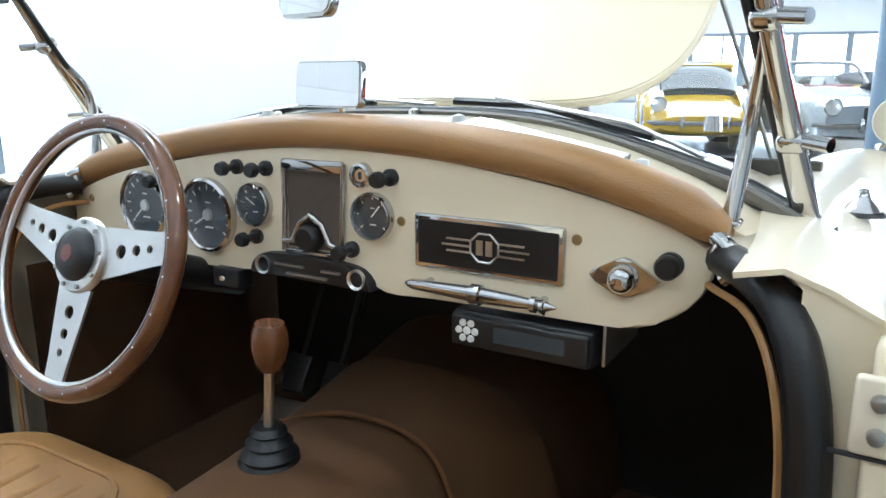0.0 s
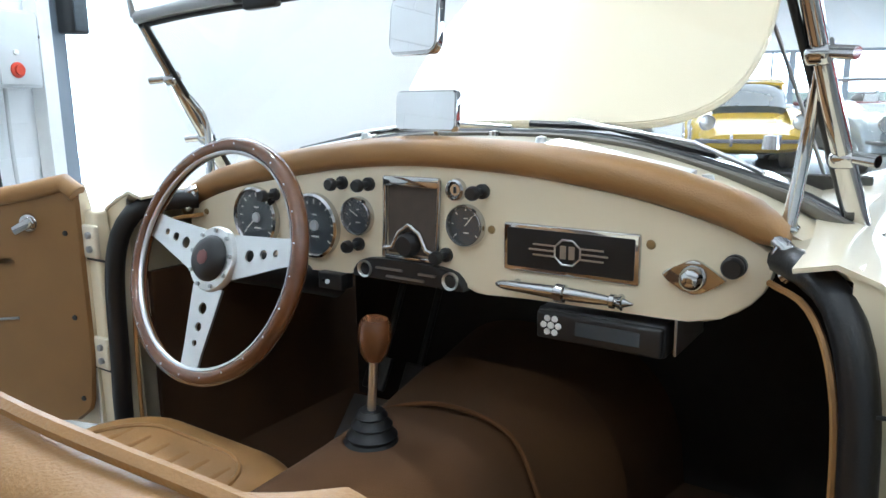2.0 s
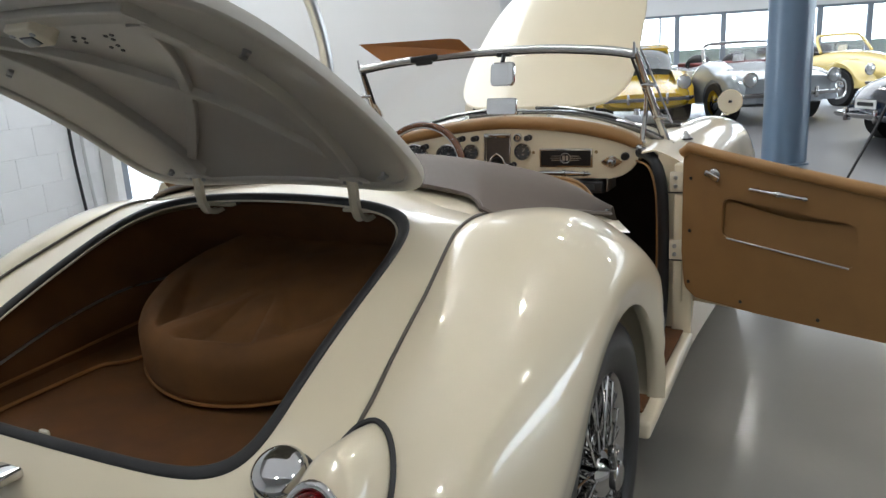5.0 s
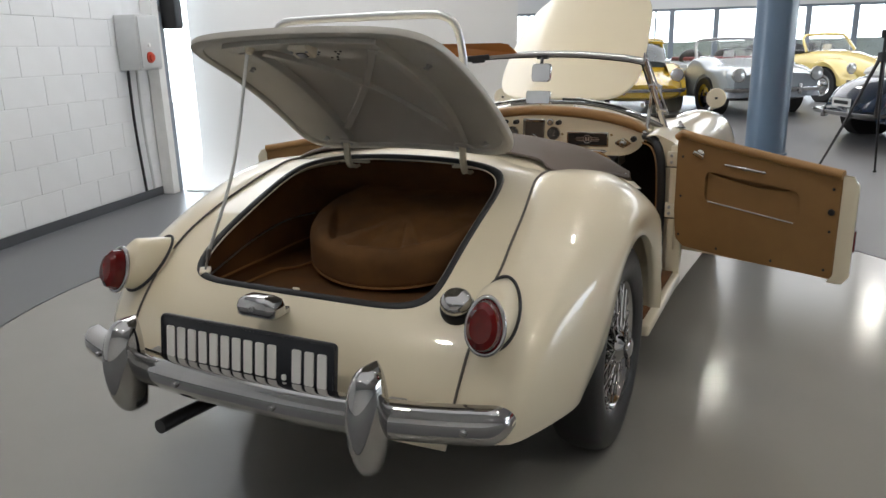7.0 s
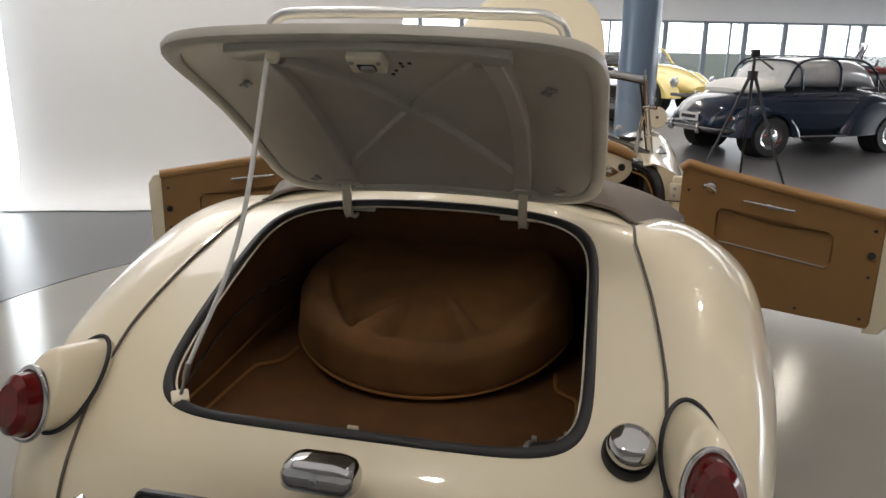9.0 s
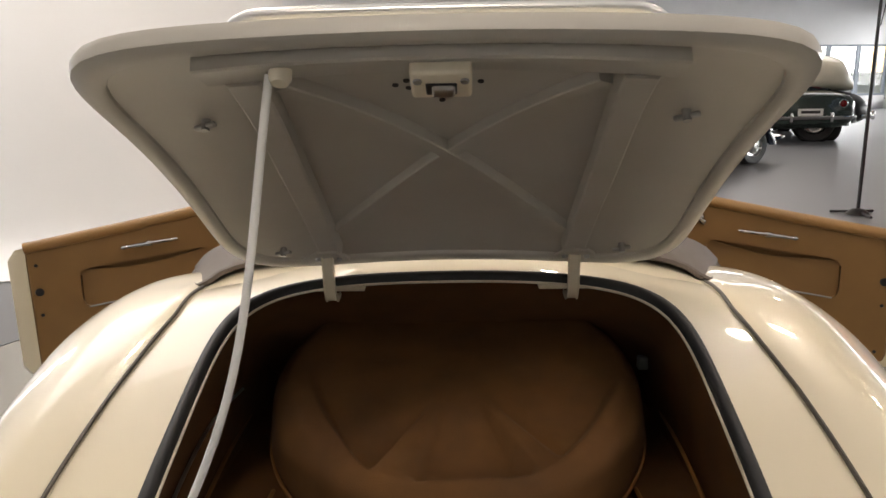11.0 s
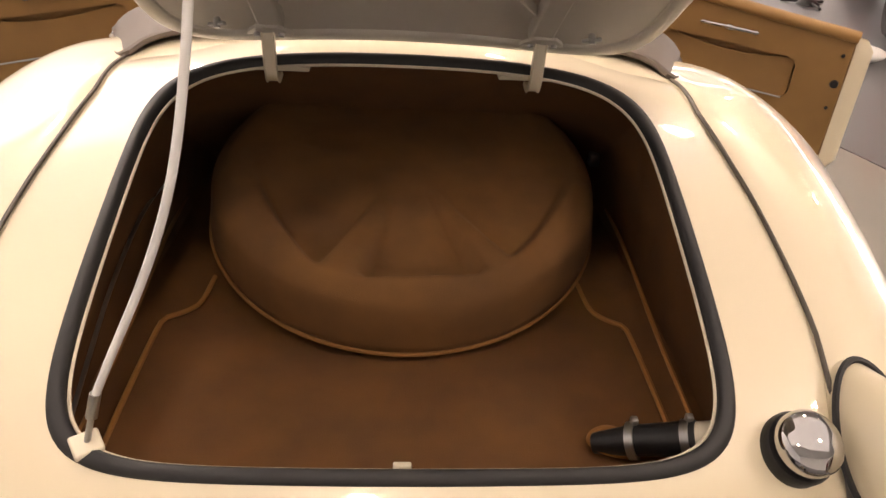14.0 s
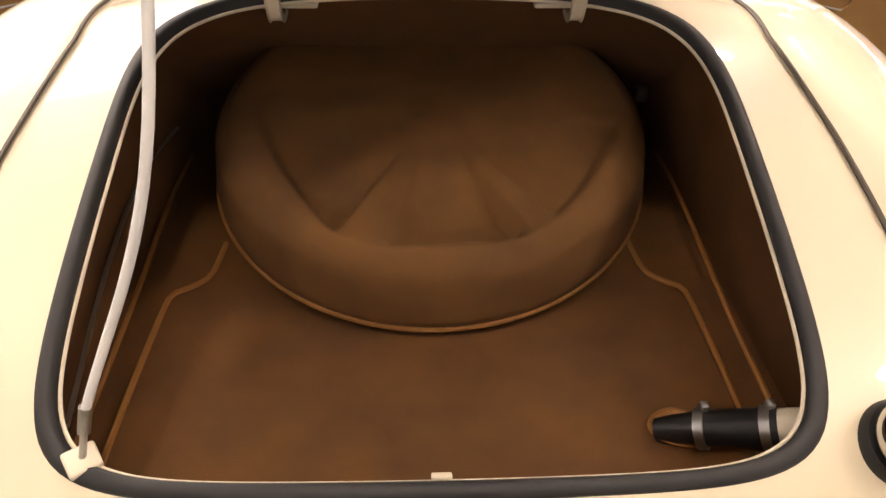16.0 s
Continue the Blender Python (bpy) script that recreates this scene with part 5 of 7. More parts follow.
    part("round_knob", simple(lathe, [(0.0, 0.022), (0.014, 0.022), (0.018, 0.016), (0.0185, 0.004), (0.0, 0.0)], facing(-0.010, DASH_Y, 0.802), 24), BLACK, dash, "large black knob")
    # badge plate with an octagon and speed lines
    bmx = facing(0.2435, DASH_Y, 0.8175, 0, 0)
    plate = part("badge_plate", simple(slab, rounded(0.188, 0.064, 0.003, 3), 0.006, bmx @ pose(0, 0, 0.005), 0.001), CHROME, dash, "black plate framed in chrome with an octagon emblem")
    part("plate_field", simple(slab, rounded(0.176, 0.052, 0.002, 2), 0.002, bmx @ pose(0, 0, 0.0065)), RUBBER, dash, smooth=False)
    octo = [bmx @ Vector((0.019 * math.cos(radians(22.5 + 45 * k)), 0.0175 * math.sin(radians(22.5 + 45 * k)), 0.0075)) for k in range(8)]
    part("emblem_ring", simple(tube, octo, 0.0014, 6, True), ALU, dash, "silver octagon emblem")
    for sx in (-1, 1):
        for y, l in ((0.007, 0.030), (0.0, 0.036), (-0.007, 0.030)):
            part("speed_line", simple(box, (l, 0.0022, 0.0016), bmx @ pose(sx * (0.019 + l / 2), y, 0.0075)), ALU, dash, smooth=False)
        part("emblem_bar", simple(box, (0.008, 0.017, 0.0014), bmx @ pose(sx * 0.006, 0, 0.0075)), ALU, dash, smooth=False)
    for x, z in ((0.127, 0.836), (0.349, 0.838), (-0.48, 0.815)):
        part("screw", simple(lathe, [(0.0, 0.003), (0.005, 0.002), (0.006, 0.0), (0.0, 0.0)], facing(x, DASH_Y, z), 14), material("brass_screw", (0.35, 0.25, 0.12), 0.4, metal=0.8), dash)
    # grab handle
    a, b = Vector((0.146, DASH_Y - 0.022, 0.768)), Vector((0.338, DASH_Y - 0.022, 0.767))
    pts = [a.lerp(b, f) for f in (0, 0.02, 0.06, 0.25, 0.46, 0.47, 0.53, 0.54, 0.75, 0.84, 0.85, 0.88, 0.885, 0.93, 0.935, 1.0)]
    rad = [0.001, 0.004, 0.0065, 0.0075, 0.009, 0.012, 0.012, 0.009, 0.0075, 0.006, 0.009, 0.009, 0.006, 0.010, 0.006, 0.001]
    bm = simple(tube, pts, rad, 14)
    for f in (0.12, 0.88):
        p = a.lerp(b, f)
        tube(bm, [p, p + Vector((0, 0.024, 0))], 0.005, 8)
    part("grab_handle", bm, CHROME, dash, "pointed chrome grab handle")
    # map light: diamond base with a round lamp
    dm = facing(0.402, DASH_Y, 0.805, 0, 0)
    diamond = [(p.x, p.y) for p in spline([(0.037, 0, 0), (0.018, 0.013, 0), (0, 0.021, 0), (-0.018, 0.013, 0), (-0.037, 0, 0), (-0.018, -0.013, 0), (0, -0.021, 0), (0.018, -0.013, 0), (0.037, 0, 0)], 33)][:-1]
    bm = simple(slab, diamond, 0.006, dm @ pose(0, 0, 0.006), 0.002)
    lathe(bm, [(0.0, 0.025), (0.008, 0.024), (0.013, 0.019), (0.015, 0.010), (0.015, 0.0), (0.0, 0.0)], dm, 24)
    part("map_light", bm, CHROME, dash, "chrome diamond-based map light")
    # heater controls and switch panel below
    hm = facing(-0.012, DASH_Y - 0.002, 0.760)
    bm = simple(slab, [(p.x, p.y) for p in spline([(-0.105, -0.016, 0), (-0.10, 0.0, 0), (-0.075, 0.014, 0), (0.0, 0.017, 0), (0.075, 0.012, 0), (0.098, -0.004, 0), (0.10, -0.016, 0)], 24)], 0.04, hm @ pose(0, 0, 0.012), 0.003)
    heater = part("heater_panel", bm, BLACK, dash, "black heater control panel")
    for x in (-0.078, 0.08):
        part("dial_ring", simple(lathe, [(0.010, 0.014), (0.013, 0.016), (0.013, 0.010), (0.010, 0.010)], hm @ pose(x, -0.002, 0), 20, True), ALU, dash)
    for x, y, w in ((-0.03, 0.003, 0.05), (0.0, -0.008, 0.07), (0.04, 0.002, 0.03)):
        part("slider", simple(box, (w, 0.003, 0.004), hm @ pose(x, y, 0.014)), STEEL, dash, smooth=False)
    part("switch_panel", simple(box, (0.05, 0.03, 0.028), pose(-0.168, DASH_Y + 0.002, 0.727), 0.003), BLACK, dash, "small black switch panel")
    part("toggle", simple(tube, [(-0.176, DASH_Y - 0.012, 0.727), (-0.158, DASH_Y - 0.028, 0.731)], [0.007, 0.004], 10), CHROME, dash)
    # radio slung underneath
    rm = pose(0.288, 1.165, 0.719)
    radio = part("radio", simple(box, (0.172, 0.16, 0.042), rm, 0.004), BLACK, car, "black slim radio hung under the dashboard")
    part("radio_face", simple(box, (0.168, 0.012, 0.038), rm @ pose(0, -0.083, 0), 0.004), BLACK, radio)
    part("radio_display", simple(box, (0.085, 0.002, 0.018), rm @ pose(0.015, -0.0895, 0.002)), DIAL, radio, smooth=False)
    for k in range(6):
        a = radians(60 * k)
        part("radio_button", simple(lathe, [(0.0, 0.003), (0.004, 0.002), (0.0045, 0.0), (0.0, 0.0)], facing(0.226 + 0.0105 * math.cos(a), 1.076, 0.720 + 0.0105 * math.sin(a)), 12), WHITE, radio)
    part("radio_button", simple(lathe, [(0.0, 0.003), (0.0045, 0.002), (0.005, 0.0), (0.0, 0.0)], facing(0.226, 1.076, 0.720), 12), WHITE, radio)
    part("radio_bracket", simple(box, (0.004, 0.12, 0.05), pose(0.384, 1.15, 0.728), 0.001), STEEL, radio)


dashboard()


def steering_wheel():
    c = Vector((-0.236, 0.908, 0.787))
    axis = Vector((0, -0.94, 0.34)).normalized()
    up = (Vector((0, 0, 1)) - axis * axis.z).normalized()
    side = up.cross(axis)
    m = Matrix.Translation(c) @ Matrix((side, up, axis)).transposed().to_4x4() @ pose(0, 0, 0, 0, 0, -2) @ Matrix.Scale(0.915, 4)
    R = 0.187
    ring = [m @ Vector((R * math.cos(a), R * math.sin(a), 0.0)) for a in np.linspace(0, 2 * math.pi, 90, endpoint=False)]
    wheel = part("steering_wheel", simple(tube, ring, 0.0125, 14, True), WALNUT, car, "wood-rimmed three-spoke steering wheel")
    inner = [m @ Vector(((R - 0.0105) * math.cos(a), (R - 0.0105) * math.sin(a), 0.004)) for a in np.linspace(0, 2 * math.pi, 90, endpoint=False)]
    part("rim_band", simple(tube, inner, 0.0042, 8, True), ALU, wheel, "aluminium inner rim band")
    for k in range(24):
        a = 2 * math.pi * k / 24
        part("rivet", simple(lathe, [(0.0, 0.0016), (0.0028, 0.0006), (0.003, -0.001), (0.0, -0.001)], m @ pose(R * math.cos(a), R * math.sin(a), 0.0122), 8), ALU, wheel)
    for deg in (12, 168, 270):
        a = radians(deg)
        sp = m @ pose(0, 0, -0.004, 0, 0, deg)
        bm = bmesh.new()
        # a tapered flat spoke built round three drilled holes
        xs = [0.045, 0.062, 0.084, 0.102, 0.118, 0.132, 0.150, 0.180]
        hw = lambda x: 0.036 - 0.016 * min(1, (x - 0.045) / 0.12)
        holes = ((0.080, 0.0095), (0.110, 0.0075), (0.136, 0.0055))
        n = 16
        for side_sign in (1,):
            cuts = [0.045, 0.0955, 0.1235, 0.1475]
            for (hx, hr), x0, x1 in zip(holes, cuts, cuts[1:]):
                outer, inn = [], []
                for k in range(n):
                    t = 2 * math.pi * k / n + math.pi / 4
                    cx, cy = math.cos(t), math.sin(t)
                    s = 1 / max(abs(cx), abs(cy))
                    ox = hx + (x1 - hx if cx > 0 else hx - x0) * max(-1, min(1, cx * s))
                    outer.append((ox, hw(ox) * max(-1, min(1, cy * s))))
                    inn.append((hx + hr * cx, hr * cy))
                rows = []
                for z in (0.002, -0.002):
                    rows.append([sp @ Vector((x, y, z)) for x, y in (outer if z > 0 else outer)])
                a1 = [sp @ Vector((x, y, 0.002)) for x, y in outer]
                a2 = [sp @ Vector((x, y, 0.002)) for x, y in inn]
                a3 = [sp @ Vector((x, y, -0.002)) for x, y in inn]
                a4 = [sp @ Vector((x, y, -0.002)) for x, y in outer]
                grid(bm, [a1, a2, a3, a4], closed_u=True, closed_v=True)
        end = [(0.1475, hw(0.1475)), (0.182, 0.020), (0.182, -0.020), (0.1475, -hw(0.1475))]
        slab(bm, end, 0.004, sp @ pose(0, 0, 0.002))
        part("spoke", bm, ALU, wheel, "drilled aluminium spoke", smooth=False)
    part("hub_plate", simple(lathe, [(0.036, 0.006), (0.050, 0.005), (0.053, 0.0), (0.053, -0.006), (0.036, -0.006)], m, 40, True), ALU, wheel)
    for k in range(9):
        a = 2 * math.pi * k / 9 + 0.2
        part("hub_screw", simple(lathe, [(0.0, 0.009), (0.0032, 0.009), (0.0035, 0.005), (0.0, 0.005)], m @ pose(0.0455 * math.cos(a), 0.0455 * math.sin(a), 0), 10), STEEL, wheel)
    part("horn_boss", simple(lathe, [(0.0, 0.022), (0.020, 0.0215), (0.031, 0.018), (0.037, 0.010), (0.038, -0.01), (0.0, -0.01)], m, 36), BLACK, wheel, "black horn boss")
    part("horn_badge", simple(lathe, [(0.0, 0.0232), (0.012, 0.0228), (0.0125, 0.020), (0.0, 0.020)], m, 8), RED_BADGE, wheel, "small red octagon badge")
    part("column_tube", simple(tube, [m @ Vector((0, 0, -0.006)), m @ Vector((0, 0, -0.12)), m @ Vector((0, 0, -0.30))], [0.03, 0.026, 0.024], 20), BLACK, car, "black steering column")


steering_wheel()


# ---- front body
def front_fender(sx):
    stations = [  # y, seam x, seam z, crest x, crest z, side x, side z, foot z
        (0.985, 0.52, 0.850, 0.600, 0.842, 0.690, 0.70, 0.22), (1.10, 0.52, 0.858, 0.600, 0.845, 0.695, 0.70, 0.22), (1.30, 0.50, 0.868, 0.600, 0.850, 0.705, 0.69, 0.22),
        (1.60, 0.47, 0.862, 0.605, 0.862, 0.720, 0.68, 0.22), (1.90, 0.45, 0.845, 0.610, 0.870, 0.732, 0.67, 0.24), (2.04, 0.44, 0.835, 0.610, 0.870, 0.735, 0.66, 0.36),
        (2.15, 0.43, 0.82, 0.610, 0.866, 0.736, 0.66, 0.57), (2.388, 0.41, 0.79, 0.605, 0.845, 0.735, 0.69, 0.675), (2.62, 0.40, 0.745, 0.595, 0.800, 0.728, 0.66, 0.57),
        (2.73, 0.40, 0.71, 0.585, 0.765, 0.715, 0.62, 0.36), (2.90, 0.40, 0.64, 0.565, 0.69, 0.68, 0.56, 0.30), (3.02, 0.41, 0.55, 0.54, 0.585, 0.62, 0.50, 0.32), (3.07, 0.44, 0.47, 0.52, 0.48, 0.56, 0.44, 0.36)]
    curves = [spline([(st[0], st[k], 0) for st in stations], 48) for k in range(1, 8)]
    rows = []
    for i in range(48):
        y = curves[0][i].x
        a, b, c, d, e, f, g = (cv[i].y for cv in curves)
        pts = [(a, b), (a + 0.02, b + 0.004), ((a + c) / 2, (b + d) / 2 + 0.012), (c, d), (c + (e - c) * 0.7, d - (d - f) * 0.3), (e, f), (e + 0.004, f - (f - g) * 0.4), (e - 0.01, g)]
        rows.append([Vector((sx * p.x, y, p.z)) for p in spline([(x, 0, z) for x, z in pts], 20)])
    post = [[p + Vector((0, 0.004, -0.003)) for p in rows[0]], [Vector((sx * min(abs(p.x), 0.572), p.y + 0.004, p.z - 0.003)) for p in rows[0]]]
    part("door_post", simple(grid, post), CREAM, car, "cream door post face")
    bm = bmesh.new()
    grid(bm, rows)
    thicken(bm, 0.005)
    fender = part("front_fender", bm, CREAM, car, "glossy cream front fender", angle=55)
    lm = Matrix.Translation((sx * 0.545, 2.97, 0.645)) @ Vector((0, 1, 0.08)).to_track_quat("Z", "Y").to_matrix().to_4x4()
    part("headlamp", simple(lathe, [(0.0, 0.055), (0.06, 0.045), (0.085, 0.02), (0.092, 0.012), (0.098, 0.0), (0.09, -0.10), (0.0, -0.14)], lm, 32), CHROME, fender, "round chrome headlamp")
    # round wing mirror on a stalk
    c = Vector((sx * 0.64, 2.29, 0.915))
    mm = Matrix.Translation(c) @ Vector((-sx * 0.12, -1, 0.06)).to_track_quat("Z", "Y").to_matrix().to_4x4()
    wm = part("wing_mirror", simple(lathe, [(0.0, 0.010), (0.052, 0.010), (0.055, 0.006), (0.054, -0.004), (0.035, -0.016), (0.0, -0.022)], mm, 36), CREAM, car, "round wing mirror on a chrome stalk")
    part("mirror_glass", simple(lathe, [(0.0, 0.012), (0.049, 0.012), (0.049, 0.010), (0.0, 0.010)], mm, 36), CREAM_IN, wm)
    bm = simple(tube, spline([c + Vector((0, 0.015, -0.01)), c + Vector((-sx * 0.015, 0.03, -0.045)), Vector((sx * 0.615, 2.32, 0.852))], 10), 0.006, 8)
    lathe(bm, [(0.0, 0.012), (0.016, 0.008), (0.02, 0.0), (0.0, 0.0)], pose(sx * 0.615, 2.32, 0.852), 16)
    part("mirror_stalk", bm, CHROME, wm)
    part("mirror_joint", simple(box, (0.014, 0.012, 0.026), mm @ pose(0.004, 0.0, 0.016), 0.003), BLACK, wm)
    # chrome nozzle with a black foot on the fender
    bm = simple(lathe, [(0.0, 0.03), (0.006, 0.028), (0.008, 0.018), (0.016, 0.010), (0.02, 0.004), (0.0, 0.004)], pose(sx * 0.60, 1.32, 0.853), 18)
    noz = part("fender_knob", bm, CHROME, car, "small chrome knob on a black foot")
    part("knob_foot", simple(lathe, [(0.0, 0.006), (0.022, 0.005), (0.026, 0.0), (0.0, 0.0)], pose(sx * 0.60, 1.32, 0.852), 18), RUBBER, noz)


for sx in (-1, 1):
    front_fender(sx)


def scuttle():
    rows = []
    for y, zc, xe, ze in ((1.125, 0.938, 0.535, 0.842), (1.20, 0.948, 0.53, 0.852), (1.30, 0.952, 0.51, 0.862), (1.40, 0.948, 0.495, 0.864), (1.50, 0.942, 0.482, 0.862), (1.56, 0.935, 0.476, 0.86)):
        row = []
        for k in range(41):
            x = -1 + 2 * k / 40
            row.append((xe * x, y, ze + (zc - ze) * (1 - abs(x) ** 2.4)))
        rows.append(row)
    bm = bmesh.new()
    grid(bm, rows)
    thicken(bm, 0.004)
    cowl = part("scuttle", bm, CREAM, car, "cream scuttle panel under the windscreen", angle=60)
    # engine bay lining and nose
    part("engine_bay", simple(box, (0.86, 0.80, 0.03), pose(0, 2.24, 0.55)), DARKNESS, car, "engine bay floor painted as dark as its shade", smooth=False)
    rows = []
    for y, zt, hw, zb in ((2.62, 0.78, 0.42, 0.34), (2.75, 0.74, 0.44, 0.33), (2.90, 0.66, 0.46, 0.34), (3.0, 0.56, 0.47, 0.36), (3.04, 0.47, 0.46, 0.39)):
        rows.append([(hw * math.cos(a), y, zb + (zt - zb) * math.sin(a) ** 0.7) for a in np.linspace(0, math.pi, 25)])
    bm = bmesh.new()
    vs = grid(bm, rows)
    bm.faces.new(vs[-1])
    part("nose", bm, CREAM, car, "rounded cream nose panel", angle=60)
    # demister vents: ribbed bright strips
    for sx in (-1, 1):
        bm = bmesh.new()
        for k in range(4):
            tube(bm, [Vector((sx * (0.17 + 0.20 * f), 1.165 + 0.014 * k - 0.02 * f, 0.949 - 0.035 * f + 0.001 * k)) for f in (0, 0.33, 0.66, 1.0)], 0.0045, 6)
        for f in (0.0, 1.0):
            lathe(bm, [(0.0, 0.010), (0.007, 0.008), (0.009, 0.0), (0.0, 0.0)], pose(sx * (0.16 + 0.23 * f), 1.17, 0.951 - 0.042 * f), 12)
        part("demister_vent", bm, ALU, car, "ribbed bright demister vent")
    return cowl


scuttle()


# ---- windscreen
def windscreen():
    n = 33
    top = spline([(-0.497, 0.992, 1.150), (-0.40, 1.03, 1.166), (-0.2, 1.085, 1.183), (0.0, 1.10, 1.187), (0.2, 1.085, 1.183), (0.40, 1.03, 1.166), (0.497, 0.992, 1.150)], n)
    low = spline([(-0.553, 1.205, 0.868), (-0.45, 1.275, 0.90), (-0.22, 1.345, 0.948), (0.0, 1.365, 0.958), (0.22, 1.345, 0.948), (0.45, 1.275, 0.90), (0.553, 1.205, 0.868)], n)
    bm = bmesh.new()
    grid(bm, [[a.lerp(b, f) for a, b in zip(top, low)] for f in (0, 0.25, 0.5, 0.75, 1.0)])
    thicken(bm, 0.004)
    screen = part("windscreen", bm, GLASS, car, "clear windscreen in a chrome frame")
    screen.visible_shadow = False
    part("top_rail", simple(tube, top, 0.0105, 8, flat=1.3), STEEL, screen, "satin top rail")
    part("top_seal", simple(tube, [p + Vector((0, 0.006, -0.012)) for p in top], 0.006, 6), RUBBER, screen)
    part("base_rail", simple(tube, [p + Vector((0, -0.004, -0.004)) for p in low], 0.0085, 8), RUBBER, screen, "black base seal")
    part("base_trim", simple(tube, [p + Vector((0, -0.022, -0.010)) for p in low], 0.0125, 10, flat=0.6), TRIM_GREY, screen, "grey rubber apron of the screen")
    for sx in (-1, 1):
        a, b = top[-1 if sx > 0 else 0], low[-1 if sx > 0 else 0]
        bm = simple(tube, [a + Vector((0, 0, 0.012)), a.lerp(b, 0.5), b + (b - a) * 0.06], [0.009, 0.011, 0.013], 10)
        post = part("screen_pillar", bm, CHROME, screen, "chrome screen pillar")
        part("pillar_seal", simple(tube, [a + Vector((-sx * 0.012, 0.006, -0.01)), b + Vector((-sx * 0.012, 0.006, 0))], 0.0045, 8), RUBBER, screen)
        for f in (0.34, 0.72):
            p = a.lerp(b, f)
            bm = simple(box, (0.026, 0.028, 0.020), Matrix.Translation(p) @ pose(0, 0, 0, 40, 0, 0), 0.006)
            tube(bm, [p, p + Vector((sx * 0.035, -0.02, -0.004))], 0.007, 8)
            part("pillar_clamp", bm, CHROME, screen, "chrome pillar clamp")
        part("pillar_finial", simple(tube, [a + Vector((0, -0.004, 0.0)), a + Vector((0, -0.012, 0.034))], [0.006, 0.003], 8), STEEL, screen)
        # foot bracket and slanting stay bar
        bm = simple(box, (0.05, 0.09, 0.014), Matrix.Translation(b + Vector((sx * 0.008, 0.02, -0.014))) @ pose(0, 0, 0, 0, sx * 12, 0), 0.005)
        part("pillar_foot", bm, CHROME, screen)
        bm = simple(tube, spline([Vector((sx * 0.494, 1.114, 0.868)), Vector((sx * 0.500, 1.122, 0.93)), Vector((sx * 0.506, 1.118, 0.985)), a.lerp(b, 0.36)], 12), [0.0085 - 0.0002 * k for k in range(12)], 10)
        part("grab_stay", bm, CHROME, screen, "chrome stay bar beside the screen")
        bm = simple(box, (0.026, 0.026, 0.008), pose(sx * 0.492, 1.116, 0.868, 0, sx * 12, 0), 0.003)
        tube(bm, spline([(sx * 0.488, 1.118, 0.870), (sx * 0.462, 1.128, 0.884), (sx * 0.436, 1.134, 0.893)], 8), [0.0075 - 0.0004 * k for k in range(8)], 8)
        part("stay_foot", bm, CHROME, screen, "chrome foot of the stay bar")
        bm = simple(tube, spline([(sx * 0.489, 1.082, 0.858), (sx * 0.503, 1.070, 0.850), (sx * 0.509, 1.066, 0.832), (sx * 0.500, 1.070, 0.822)], 12), 0.0085, 10)
        box(bm, (0.018, 0.014, 0.020), pose(sx * 0.496, 1.076, 0.848, 0, sx * 25, 0), 0.004)
        part("roll_end_cap", bm, CHROME, car, "chrome end fitting of the crash roll")
        # clear wind deflector
        q = [a.lerp(b, 0.12), a.lerp(b, 0.90), a.lerp(b, 0.90) + Vector((sx * 0.09, 0.035, 0.0)), a.lerp(b, 0.50) + Vector((sx * 0.085, 0.03, 0.0)), a.lerp(b, 0.2) + Vector((sx * 0.03, 0.01, 0))]
        bm = bmesh.new()
        bm.faces.new([bm.verts.new(v) for v in q])
        thicken(bm, 0.003)
        pane = part("wind_deflector", bm, GLASS, screen, "clear wind deflector", smooth=False)
        pane.visible_shadow = False
    # wipers
    for x0, x1 in ((-0.40, -0.11), (0.02, 0.33)):
        def on(x, lift=0.012):
            i = (x + 0.553) / 1.106 * (n - 1)
            return low[max(0, min(n - 1, int(round(i))))] * 1.0 + Vector((0, 0.008, lift))
        pts = [on(x0, 0.012), on((x0 + x1) / 2, 0.014), on(x1, 0.010)]
        blade = part("wiper_blade", simple(tube, pts, 0.0065, 6), BLACK, screen, "black wiper blade")
        bm = simple(tube, [on(x0 + 0.10, 0.020), on(x1 - 0.02, 0.018), on(min(0.5, x1 + 0.10), 0.006)], 0.004, 6)
        part("wiper_arm", bm, ALU, screen)
        part("wiper_pivot", simple(lathe, [(0.0, 0.02), (0.010, 0.018), (0.012, 0.0), (0.0, 0.0)], pose(x1 + 0.10, 1.33, 0.94), 14), CHROME, screen)
    # hanging mirror
    bm = simple(slab, rounded(0.092, 0.078, 0.014), 0.010, facing(0.044, 1.03, 1.108, -10, -6), 0.003)
    hang = part("rear_view_mirror", bm, CHROME, screen, "rear-view mirror hung from the top rail")
    part("mirror_face", simple(slab, rounded(0.084, 0.070, 0.011), 0.002, facing(0.0437, 1.0285, 1.1082, -10, -6)), MIRROR, screen, smooth=False)
    bm = simple(tube, [(0.042, 1.042, 1.145), (0.032, 1.082, 1.172)], 0.008, 8)
    box(bm, (0.05, 0.03, 0.016), pose(0.032, 1.086, 1.172), 0.004)
    part("mirror_arm", bm, BLACK, screen)
    # dash mirror on a stalk
    bm = simple(slab, rounded(0.120, 0.058, 0.008), 0.008, facing(0.002, 1.112, 0.996, -8, -4), 0.002)
    part("dash_mirror", bm, CHROME, car, "small chrome-edged mirror on the scuttle")
